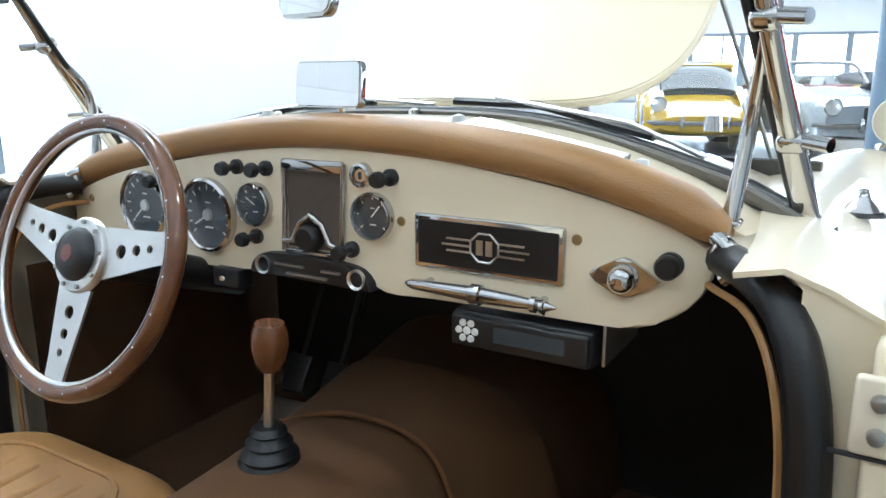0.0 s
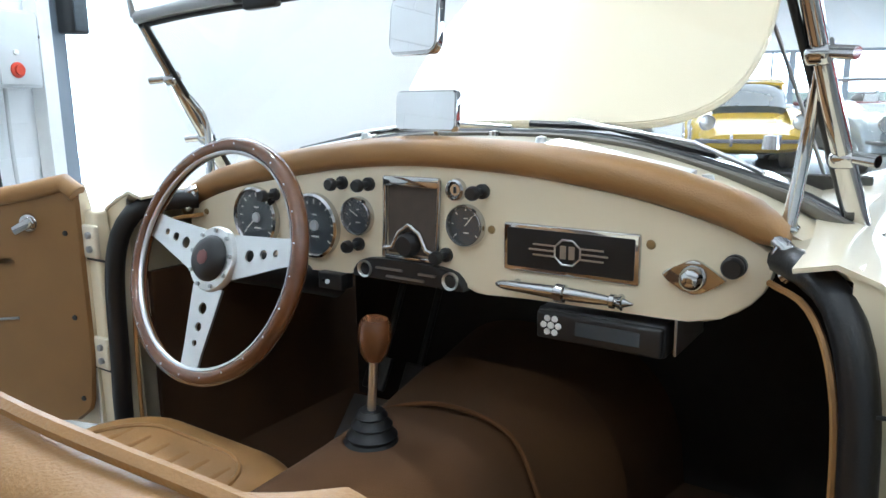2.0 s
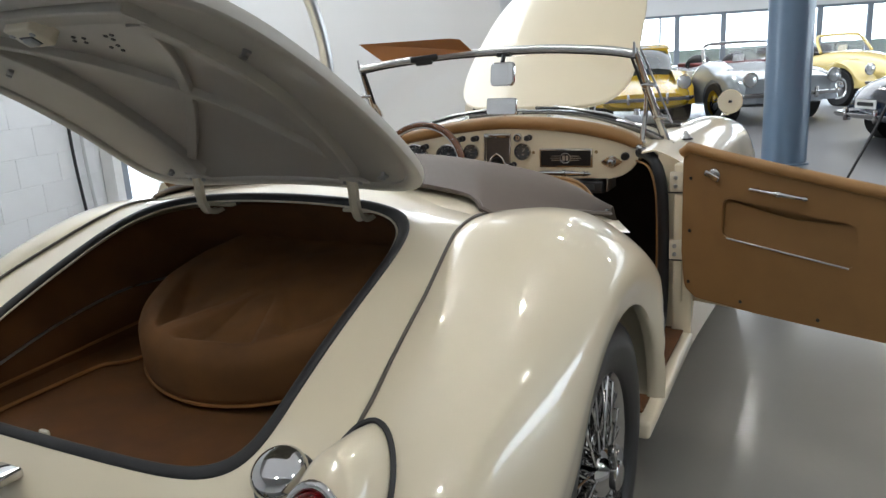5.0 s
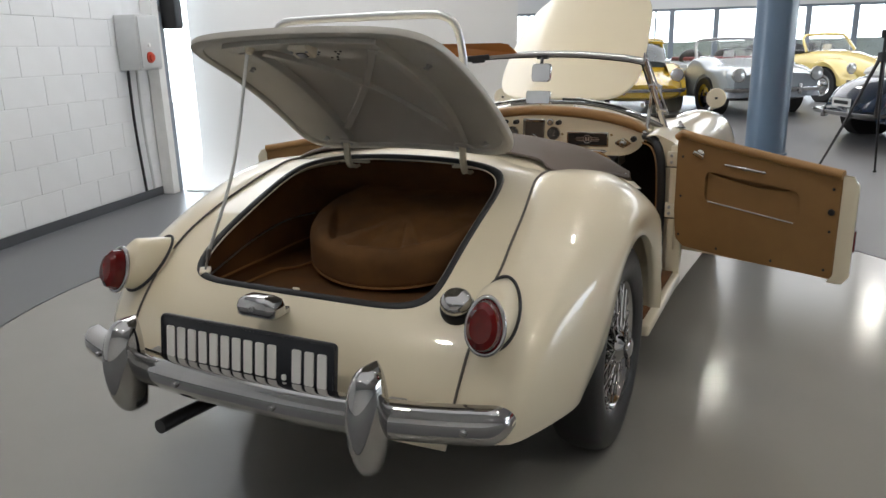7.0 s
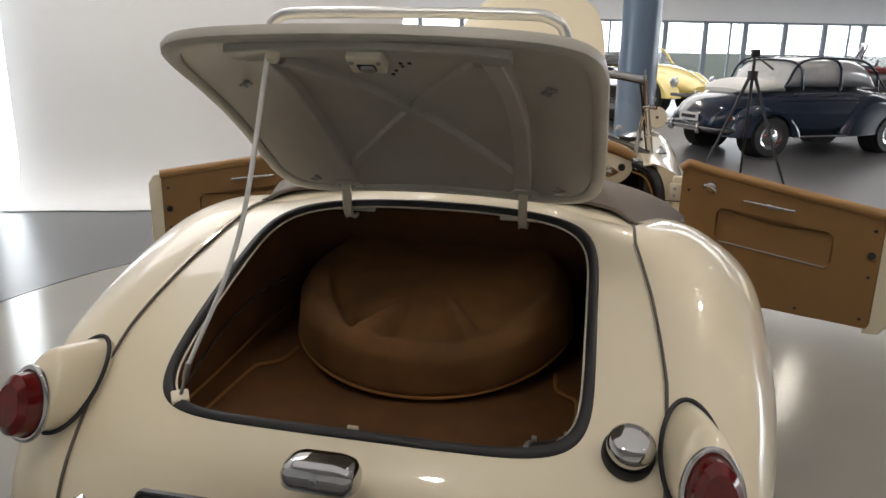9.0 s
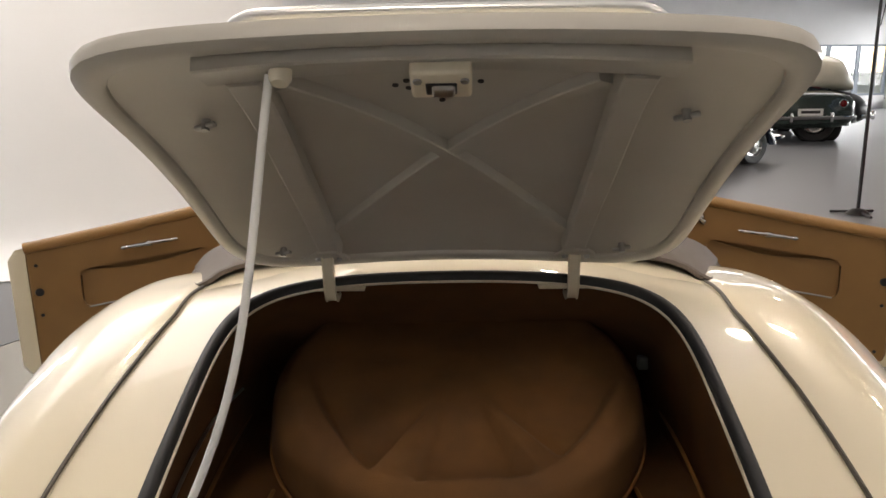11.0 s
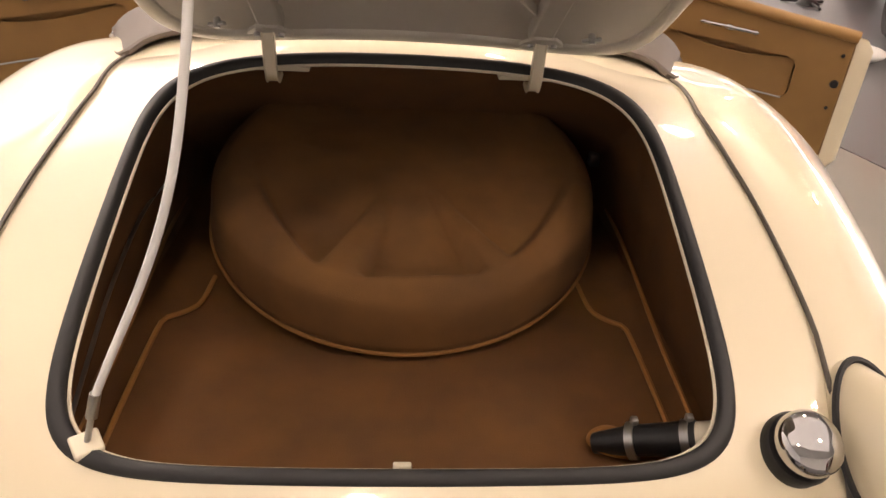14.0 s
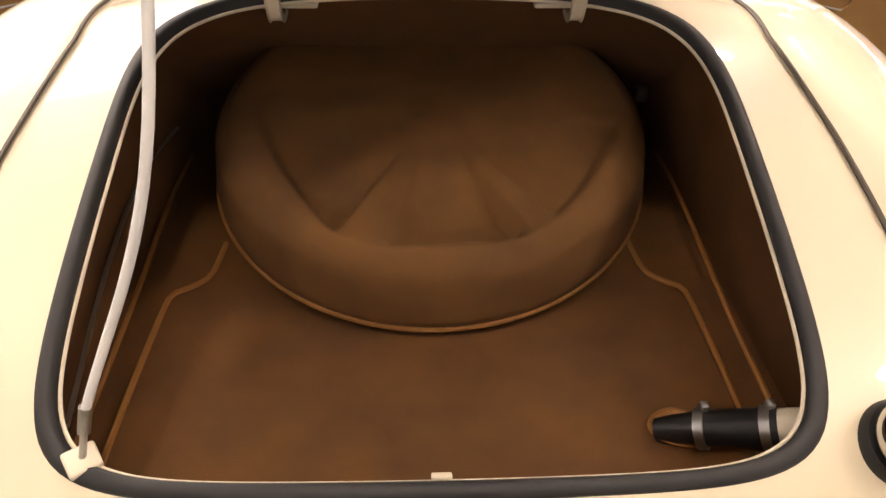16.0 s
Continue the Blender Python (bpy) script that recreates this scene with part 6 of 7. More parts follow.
    part("dash_mirror_face", simple(slab, rounded(0.115, 0.053, 0.006), 0.002, facing(0.0018, 1.1102, 0.9962, -8, -4)), MIRROR, car, smooth=False)
    bm = simple(tube, [(0.008, 1.145, 0.94), (0.008, 1.118, 0.985)], 0.004, 8)
    box(bm, (0.085, 0.022, 0.008), pose(0.0, 1.15, 0.946), 0.003)
    part("dash_mirror_foot", bm, CHROME, car)
    # amber sun visor clipped to the top rail, tilted up
    t = thing("sun_visor", "translucent amber sun visor clipped above the screen", "sun visor")
    bm = bmesh.new()
    q = [(-0.425, 1.045, 1.170), (-0.085, 1.075, 1.192), (-0.118, 1.05, 1.232), (-0.16, 1.05, 1.238), (-0.53, 1.045, 1.241)]
    bm.faces.new([bm.verts.new(v) for v in q])
    thicken(bm, 0.003)
    part("blade", bm, material("amber_acrylic", (0.40, 0.16, 0.045), 0.15, coat=0.5, vary=0.05, scale=6), t, smooth=False)
    bm = simple(box, (0.10, 0.03, 0.022), pose(-0.265, 1.06, 1.176, 0, -4, 14), 0.005)
    box(bm, (0.06, 0.02, 0.02), pose(-0.265, 1.055, 1.162, 0, -4, 14), 0.004)
    part("visor_clamp", bm, BLACK, t, "black clamp")


windscreen()


# ---- bonnet, hinged at the scuttle and raised
def bonnet():
    piv = Vector((0, 1.445, 0.936))
    ang = radians(41)
    along, up = Vector((0, math.cos(ang), math.sin(ang))), Vector((0, -math.sin(ang), math.cos(ang)))
    ring = []
    for k in range(720):
        a = 2 * math.pi * k / 720
        c, s = math.cos(a), math.sin(a)
        e = 2 / 3.7
        x, v = math.copysign(abs(c) ** e, c), math.copysign(abs(s) ** e, s)
        ring.append(((0.345 - 0.032 * v) * x, 0.455 + 0.46 * v))
    ring = even_ring(ring, 100)

    def at(x, s, h=0.0):
        return piv + Vector((x, 0, 0)) + along * s + up * (0.055 * (1 - (x / 0.42) ** 2) - 0.05 * ((s - 0.3) / 0.5) ** 2 * (1 if s > 0.3 else 0) + h)

    bm = bmesh.new()
    vs = grid(bm, [[at(x * f, 0.455 + (s - 0.455) * f) for x, s in ring] for f in (0.02, 0.2, 0.4, 0.6, 0.8, 0.93, 1.0)], closed_u=True)
    bm.faces.new(vs[0])
    thicken(bm, 0.005)
    lid = part("bonnet", bm, CREAM, car, "raised cream bonnet", angle=60)
    part("bonnet_edge", simple(tube, [at(x, s, -0.008) for x, s in ring], 0.007, 6, True), CREAM, lid)
    for x in (-0.2, 0.2):
        part("bonnet_hinge", simple(tube, spline([(x, 1.53, 0.90), (x, 1.50, 0.935), at(x, 0.08, -0.03)], 8), 0.01, 8), STEEL, lid)
    part("bonnet_stay", simple(tube, [(0.40, 2.3, 0.78), at(0.24, 0.62, -0.01)], 0.005, 8), STEEL, lid)


bonnet()


# ---- doors, swung open
def car_door(sx):
    m = Matrix(((sx * 0.92, 0, sx * -0.392, sx * 0.654), (-0.392, 0, -0.92, 0.949), (0, 1, 0, 0), (0, 0, 0, 1)))
    # local x along the door, y up, z out of the trimmed face
    top = [(p.x, p.y) for p in spline([(0.0, 0.852, 0), (0.02, 0.872, 0), (0.10, 0.855, 0), (0.3, 0.822, 0), (0.5, 0.792, 0), (0.64, 0.772, 0)], 20)]
    low = [(0.64, 0.40), (0.45, 0.40), (0.25, 0.402), (0.05, 0.41), (0.012, 0.44), (0.0, 0.55)]
    outline = top + low

    def ob(bm):
        if sx < 0:
            bmesh.ops.recalc_face_normals(bm, faces=bm.faces[:])
        return bm

    door = part("door", ob(_door_skin(m)), CREAM, car, "open car door with tan trim", angle=50)
    # trim board with a pocket hole: ring between the outline and the pocket's edge
    pocket = rounded(0.372, 0.118, 0.028, 6, 0.318, 0.655)
    pocket = [(x, y - 0.10 * (x - 0.318)) for x, y in pocket]
    c = (0.318, 0.655)
    n = 120

    def cast(poly, a):
        dx, dy = math.cos(a), math.sin(a)
        best = 0
        for (x0, y0), (x1, y1) in zip(poly, poly[1:] + poly[:1]):
            ex, ey = x1 - x0, y1 - y0
            den = dx * ey - dy * ex
            if abs(den) < 1e-9:
                continue
            t = ((x0 - c[0]) * ey - (y0 - c[1]) * ex) / den
            s = ((x0 - c[0]) * dy - (y0 - c[1]) * dx) / den
            if t > 0 and -1e-6 <= s <= 1 + 1e-6:
                best = max(best, t)
        return (c[0] + dx * best, c[1] + dy * best)

    angs = sorted([2 * math.pi * k / n for k in range(n)])
    outer = [cast(outline, a) for a in angs]
    inner = [cast(pocket, a) for a in angs]
    rows = [[m @ Vector((*q, 0.0)) for q in outer], [m @ Vector((q[0] * 0.985 + 0.004, q[1] * 0.985 + 0.009, 0.008)) for q in outer], [m @ Vector((*q, 0.008)) for q in inner], [m @ Vector((*q, 0.0)) for q in inner], [m @ Vector((*q, -0.022)) for q in inner]]
    bm = bmesh.new()
    vs = grid(bm, rows, closed_u=True)
    bm.faces.new(vs[-1])
    part("trim_board", ob(bm), TAN_CARD, door, "tan trim board with a map pocket", angle=40)
    bm = simple(tube, [m @ Vector((x, y, 0.004)) for x, y in top], 0.017, 10)
    part("top_roll", bm, TAN, door, "padded tan top roll")
    flap = [m @ Vector((x, 0.712 - 0.10 * (x - 0.318) - 0.022 * math.sin(math.pi * (x - 0.13) / 0.37), -0.012)) for x in np.linspace(0.135, 0.50, 14)]
    low_f = [m @ Vector((x, 0.597 - 0.10 * (x - 0.318), -0.006)) for x in np.linspace(0.135, 0.50, 14)]
    bm = bmesh.new()
    grid(bm, [flap, low_f])
    thicken(bm, 0.004)
    part("pocket_flap", bm, TAN_CARD, door)
    part("pocket_trim", simple(tube, [m @ Vector((x, 0.597 - 0.10 * (x - 0.318), 0.009)) for x in np.linspace(0.15, 0.488, 6)], 0.0026, 6), STEEL, door, "dull strip under the pocket")
    # pull handle
    a, b = Vector((0.222, 0.768, 0.032)), Vector((0.385, 0.754, 0.032))
    bm = simple(tube, [m @ a.lerp(b, f) for f in (0, 0.04, 0.1, 0.44, 0.46, 0.54, 0.56, 0.9, 0.96, 1.0)], [0.002, 0.006, 0.005, 0.0065, 0.009, 0.009, 0.0065, 0.005, 0.007, 0.002], 10)
    for f in (0.1, 0.9):
        tube(bm, [m @ a.lerp(b, f), m @ (a.lerp(b, f) - Vector((0, 0, 0.026)))], 0.004, 8)
    part("pull_handle", bm, CHROME, door, "chrome pull handle")
    mm = m @ pose(0.105, 0.798, 0.008)
    bm = simple(lathe, [(0.0, 0.010), (0.012, 0.009), (0.018, 0.003), (0.019, 0.0), (0.0, 0.0)], mm, 20)
    box(bm, (0.05, 0.018, 0.008), mm @ pose(0.0, -0.004, 0.014, 0, 0, -25), 0.004)
    part("window_catch", bm, CHROME, door, "chrome catch")
    part("door_latch", simple(lathe, [(0.0, 0.008), (0.010, 0.007), (0.012, 0.0), (0.0, 0.0)], m @ pose(0.615, 0.64, 0.008), 14), BLACK, door)
    for x, y in ((0.03, 0.78), (0.03, 0.62), (0.03, 0.46), (0.2, 0.43), (0.42, 0.425), (0.61, 0.43), (0.615, 0.57), (0.615, 0.72)):
        part("trim_screw", simple(lathe, [(0.0, 0.003), (0.0045, 0.002), (0.0055, 0.0), (0.0, 0.0)], m @ pose(x, y, 0.0085), 8), BLACK, door)
    part("reflector", simple(box, (0.004, 0.075, 0.012), m @ pose(0.688, 0.54, -0.028), 0.001), RED_LENS, door, "thin red edge strip")


def _door_skin(m):
    """Outer skin, curved away from the trim, with a rounded free edge."""
    rows = []
    zs = np.linspace(0, 1, 14)
    for f in zs:
        y_low = 0.385
        row = []
        for x, w in ((0.0, 0.0), (0.0, -0.05), (0.15, -0.066), (0.35, -0.072), (0.55, -0.066), (0.655, -0.05), (0.685, -0.03), (0.688, -0.012), (0.675, 0.0), (0.64, 0.002)):
            y_top = 0.868 - 0.15 * x
            y = y_low + (y_top - y_low) * f
            bulge = math.sin(math.pi * (0.25 + 0.6 * f)) if w < -0.04 else 1.0
            if f > 0.93:
                bulge *= 0.8
            row.append(m @ Vector((x - (0.02 if f in (0.0, 1.0) and x > 0.6 else 0.0), y, w * bulge)))
        rows.append(row)
    bm = bmesh.new()
    grid(bm, rows)
    return bm


for sx in (-1, 1):
    car_door(sx)


# ---------------------------------------------------------------- other cars in the showroom
def body_loft(stations, n=28):
    """Sections along y: (y, half width, foot z, top z, squareness)."""
    rows = []
    for y, hw, z0, z1, sq in stations:
        row = []
        for k in range(n):
            a = 2 * math.pi * k / n
            c, s = math.cos(a), math.sin(a)
            e = 2 / sq
            row.append(Vector((hw * math.copysign(abs(c) ** e, c), y, (z0 + z1) / 2 + (z1 - z0) / 2 * math.copysign(abs(s) ** e, s))))
        rows.append(row)
    smooth_rows = []
    cols = [spline([r[k] for r in rows], 44) for k in range(n)]
    for i in range(44):
        smooth_rows.append([cols[k][i] for k in range(n)])
    bm = bmesh.new()
    vs = grid(bm, smooth_rows, closed_u=True)
    bm.faces.new(vs[0])
    bm.faces.new(vs[-1])
    return bm


def blob(bm, c, r, steps=10, n=18):
    for_rows = []
    for i in range(1, steps):
        t = math.pi * i / steps
        for_rows.append([Vector((c[0] + r[0] * math.sin(t) * math.cos(2 * math.pi * k / n), c[1] + r[1] * math.sin(t) * math.sin(2 * math.pi * k / n), c[2] + r[2] * math.cos(t))) for k in range(n)])
    vs = grid(bm, for_rows, closed_u=True)
    bm.faces.new(vs[0])
    bm.faces.new(vs[-1])


def show_car(name, label, m, paint, stations, axles, track, tyre_r, fenders, lamps, bumper, screen=None, roof=None, hub=CHROME, plate_y=None, extra=None, frame_paint=None):
    """A parked car: lofted body, bulged fenders, wheels, lamps, bumpers, screen or roof. Front looks along +y."""
    t = thing(name, label, "car", "cars on show")
    t.matrix_basis = m
    part("body", body_loft(stations), paint, t, angle=50)
    for y, (rf, rt, rb, x_in, x_out) in zip(axles, fenders):
        for sx in (-1, 1):
            rows = []
            arch_r = tyre_r * 1.13
            shape = spline([(rb, 0, 0), (rb * 0.9, 40, 0), (rt, 95, 0), (rf * 0.82, 140, 0), (rf, 180, 0)], 30)
            for p in shape:
                a = radians(180 - p.y)
                sec = spline([(x_in, 0, p.x), (x_in + 0.55 * (x_out - x_in), 0, p.x - 0.012), (x_out - 0.015, 0, p.x - 0.075), (x_out, 0, (p.x + arch_r) / 2), (x_out - 0.01, 0, arch_r)], 12)
                rows.append([Vector((sx * q.x, y + max(arch_r, q.z) * math.cos(a), tyre_r + max(arch_r, q.z) * math.sin(a))) for q in sec])
            bm = bmesh.new()
            grid(bm, rows)
            thicken(bm, 0.01)
            part("fender", bm, paint, t, angle=60)
            hm = pose(sx * (x_out - 0.06), y, tyre_r) @ pose(0, 0, 0, 0, 90 * sx, 0)
            part("wheel_arch", simple(lathe, [(0.0, 0.0), (arch_r, 0.0), (arch_r, -0.25), (0.0, -0.25)], hm, 28), DARKNESS, t)
            wm = pose(sx * (x_out - 0.085), y, tyre_r) @ pose(0, 0, 0, 0, 90 * sx, 0)
            w = part("wheel", simple(lathe, [(tyre_r * 0.62, -0.07), (tyre_r * 0.95, -0.075), (tyre_r, -0.05), (tyre_r, 0.05), (tyre_r * 0.95, 0.075), (tyre_r * 0.62, 0.07)], wm, 32, True), TYRE, t, "black tyre with a bright hub cap")
            part("rim", simple(lathe, [(0.0, 0.075), (tyre_r * 0.25, 0.072), (tyre_r * 0.32, 0.055), (tyre_r * 0.5, 0.05), (tyre_r * 0.62, 0.068), (tyre_r * 0.65, 0.06), (tyre_r * 0.6, -0.02), (0.0, -0.02)], wm, 28), hub, w)
    for x, y, z, r in lamps:
        for sx in (-1, 1):
            d = 1 if y > 0 else -1
            lm = pose(sx * x, y, z, -90 * d, 0, 0)
            lamp = part("headlamp" if d > 0 else "tail_lamp", simple(lathe, [(r, 0.0), (r * 1.12, 0.01), (r * 1.1, 0.03), (r * 0.98, 0.035), (r * 0.95, 0.0)], lm, 24, True), CHROME, t)
            part("lens", simple(lathe, [(0.0, 0.05), (r * 0.6, 0.042), (r, 0.022), (r, 0.0), (0.0, 0.0)], lm, 24), LENS if d > 0 else RED_LENS, lamp)
    for y, z, hw in bumper:
        d = 1 if y > 0 else -1
        pts = spline([(-hw, y - d * 0.22, z), (-hw * 0.9, y - d * 0.05, z), (-hw * 0.5, y, z), (0, y + d * 0.015, z), (hw * 0.5, y, z), (hw * 0.9, y - d * 0.05, z), (hw, y - d * 0.22, z)], 24)
        b = part("bumper", simple(tube, pts, 0.05, 8, flat=0.6), CHROME, t, "chrome bumper")
        for sx in (-1, 1):
            part("overrider", simple(box, (0.05, 0.06, 0.17), pose(sx * hw * 0.42, y + d * 0.035, z + 0.01), 0.018), CHROME, b)
    if plate_y is not None:
        d = 1 if plate_y > 0 else -1
        pm = pose(0, plate_y, 0.56, 90, 0, 180 if d > 0 else 0)
        pl = part("plate", simple(slab, rounded(0.42, 0.12, 0.01, 2), 0.01, pm), WHITE, t, "pale plate with dark bars", smooth=False)
        part("plate_bars", simple(box, (0.32, 0.05, 0.003), pm @ pose(0, 0, 0.002)), BLACK, pl, smooth=False)
    if screen:
        y0, z0, y1, z1, hw = screen
        frame_pts = spline([(-hw, y0 - 0.06, z0), (-hw * 0.86, y1 - 0.03, z1 - 0.05), (-hw * 0.5, y1, z1), (hw * 0.5, y1, z1), (hw * 0.86, y1 - 0.03, z1 - 0.05), (hw, y0 - 0.06, z0)], 40)
        s = part("screen_frame", simple(tube, frame_pts, 0.03 if frame_paint else 0.02, 8), frame_paint or CHROME, t, "windscreen frame")
        bm = bmesh.new()
        grid(bm, [[(-hw, y0 - 0.04, z0), (0, y0, z0), (hw, y0 - 0.04, z0)], [(-hw * 0.9, y1, z1 - 0.02), (0, y1 + 0.02, z1 - 0.01), (hw * 0.9, y1, z1 - 0.02)]])
        g = part("pane", bm, GLASS, s)
        g.visible_shadow = False
        for sx in (-1, 1):
            part("seat_back", simple(blob, (sx * hw * 0.5, y1 - 0.75, z0 - 0.02), (hw * 0.36, 0.12, 0.2)), MAROON if frame_paint is None else BLACK, t, "padded seat back")
            part("door_gap", simple(tube, [(sx * (stations[3][1] + 0.004), y1 - 0.95, 0.88), (sx * (stations[3][1] + 0.006), y1 - 0.97, 0.3)], 0.006, 6), BLACK, t)
        part("steering_wheel", simple(tube, [(-hw * 0.5 + 0.18 * math.cos(a), y1 - 0.25 - 0.06 * math.sin(a), z0 + 0.02 + 0.18 * math.sin(a)) for a in np.linspace(0, 6.2, 24)], 0.012, 6, True), BLACK, t)
        part("price_card", simple(box, (0.2, 0.005, 0.12), pose(0.05, y0 - 0.12, z0 + 0.08, -25, 0, 0)), WHITE, t, smooth=False)
    if roof:
        part("greenhouse", body_loft(roof), SMOKED, t, "dark cabin glass", angle=50)
        part("roof_panel", body_loft([(y, hw * 0.98, z1 - 0.05, z1 + 0.012, sq) for y, hw, z0, z1, sq in roof[1:-1]]), paint, t, angle=50)
        for y, hw, z0, z1, sq in roof[1:-1]:
            for sx in (-1, 1):
                part("roof_pillar", simple(tube, [(sx * hw * 1.0, y, z0 + 0.30 * (z1 - z0)), (sx * hw * 0.86, y, z1 - 0.03)], 0.025, 8), paint, t)
    if extra:
        extra(t)
    return t


LENS = material("lamp_lens", (0.75, 0.77, 0.78), 0.08, metal=0.6, vary=0.1, scale=60)
SMOKED = material("dark_cabin_glass", (0.03, 0.04, 0.045), 0.06, coat=0.5, vary=0.1)
YELLOW = material("golden_yellow_paint", (0.52, 0.34, 0.015), 0.2, coat=0.8, vary=0.03)
PALE_YELLOW = material("pale_yellow_paint", (0.66, 0.52, 0.18), 0.22, coat=0.8, vary=0.03)
SILVER = material("silver_blue_paint", (0.42, 0.46, 0.50), 0.25, metal=0.4, coat=0.8, vary=0.03)
NAVY = material("dark_blue_paint", (0.009, 0.023, 0.055), 0.15, coat=0.9, vary=0.05)
RED = material("bright_red_paint", (0.50, 0.03, 0.02), 0.18, coat=0.9, vary=0.04)
GREEN = material("dark_green_paint", (0.02, 0.035, 0.03), 0.2, coat=0.9, vary=0.05)
CREAM_TWO = material("old_cream_paint", (0.66, 0.62, 0.50), 0.3, coat=0.5, vary=0.04)
MAROON = material("maroon_leather", (0.16, 0.02, 0.02), 0.5, vary=0.1, scale=12)


def heading(x, y, fx, fy):
    """A pose on the floor whose y axis looks along (fx, fy)."""
    return pose(x, y, 0, 0, 0, math.degrees(math.atan2(-fx, fy)))


# golden coupe, nose to the camera
show_car("coupe", "golden yellow rear-engined coupe on the grey floor", heading(-2.2, 13.0, 0.32, -0.947), YELLOW,
         [(-2.05, 0.5, 0.35, 0.62, 2.6), (-1.9, 0.72, 0.24, 0.78, 2.8), (-1.2, 0.80, 0.2, 0.90, 3.0), (-0.4, 0.80, 0.18, 0.92, 3.2), (0.5, 0.80, 0.18, 0.88, 3.4), (1.2, 0.77, 0.2, 0.74, 3.6), (1.75, 0.72, 0.22, 0.62, 3.6), (2.02, 0.62, 0.30, 0.52, 3.2)],
         (-1.05, 1.16), 1.32, 0.31, ((0.75, 0.56, 0.80, 0.55, 0.825), (0.66, 0.50, 0.80, 0.52, 0.815)), [(0.62, 1.76, 0.67, 0.105)], [(2.04, 0.42, 0.74), (-2.06, 0.44, 0.74)],
         roof=[(-1.5, 0.45, 0.7, 0.92, 2.6), (-0.8, 0.60, 0.75, 1.22, 2.8), (-0.1, 0.62, 0.8, 1.31, 2.8), (0.45, 0.60, 0.8, 1.24, 2.8), (0.95, 0.55, 0.75, 0.9, 2.6)])
# silver open tourer
show_car("open_tourer", "silver-blue open tourer with chrome bumpers", heading(-0.55, 12.95, 0.56, -0.83), SILVER,
         [(-2.1, 0.5, 0.4, 0.66, 2.6), (-1.9, 0.74, 0.28, 0.80, 2.8), (-1.2, 0.84, 0.22, 0.92, 3.0), (-0.2, 0.84, 0.2, 0.92, 3.2), (0.5, 0.84, 0.2, 0.93, 3.6), (1.2, 0.82, 0.22, 0.86, 4.0), (1.75, 0.80, 0.24, 0.79, 4.0), (2.0, 0.74, 0.30, 0.70, 3.6)],
         (-1.2, 1.2), 1.42, 0.32, ((0.9, 0.56, 0.85, 0.58, 0.865), (0.82, 0.54, 1.0, 0.56, 0.86)), [(0.68, 2.02, 0.68, 0.105)], [(2.10, 0.44, 0.82), (-2.15, 0.44, 0.8)], screen=(0.62, 0.92, 0.38, 1.26, 0.70), frame_paint=STEEL,
         extra=lambda t: (part("grille", simple(box, (0.5, 0.05, 0.2), pose(0, 2.0, 0.58), 0.02), BLACK, t, "dark oval grille"), part("cockpit", simple(box, (1.1, 1.3, 0.08), pose(0, -0.2, 0.91), 0.03), MAROON, t, "dark cockpit trim")))
# pale yellow cabriolet
show_car("cabriolet", "pale yellow round-bodied cabriolet, hood folded", heading(1.0, 15.9, 0.68, -0.73), PALE_YELLOW,
         [(-2.0, 0.4, 0.35, 0.6, 2.2), (-1.7, 0.62, 0.26, 0.86, 2.4), (-1.0, 0.72, 0.24, 0.98, 2.8), (0.0, 0.74, 0.22, 0.96, 3.2), (0.6, 0.72, 0.22, 1.0, 3.0), (1.2, 0.60, 0.26, 0.92, 2.5), (1.7, 0.42, 0.34, 0.74, 2.2), (1.95, 0.25, 0.4, 0.58, 2.0)],
         (-1.2, 1.2), 1.32, 0.33, ((0.62, 0.50, 0.70, 0.50, 0.77), (0.60, 0.52, 0.66, 0.42, 0.77)), [(0.58, 1.70, 0.66, 0.10)], [(2.02, 0.42, 0.72), (-2.02, 0.42, 0.72)], screen=(0.62, 0.98, 0.38, 1.31, 0.62), frame_paint=PALE_YELLOW,
         extra=lambda t: (part("folded_hood", body_loft([(-1.5, 0.4, 0.95, 1.05, 2.5), (-1.3, 0.6, 0.92, 1.18, 2.6), (-0.9, 0.64, 0.92, 1.15, 2.6), (-0.75, 0.5, 0.92, 1.02, 2.5)]), BLACK, t, "black folded hood"), part("cockpit", simple(box, (1.05, 1.2, 0.06), pose(0, -0.15, 0.97), 0.02), BLACK, t)))


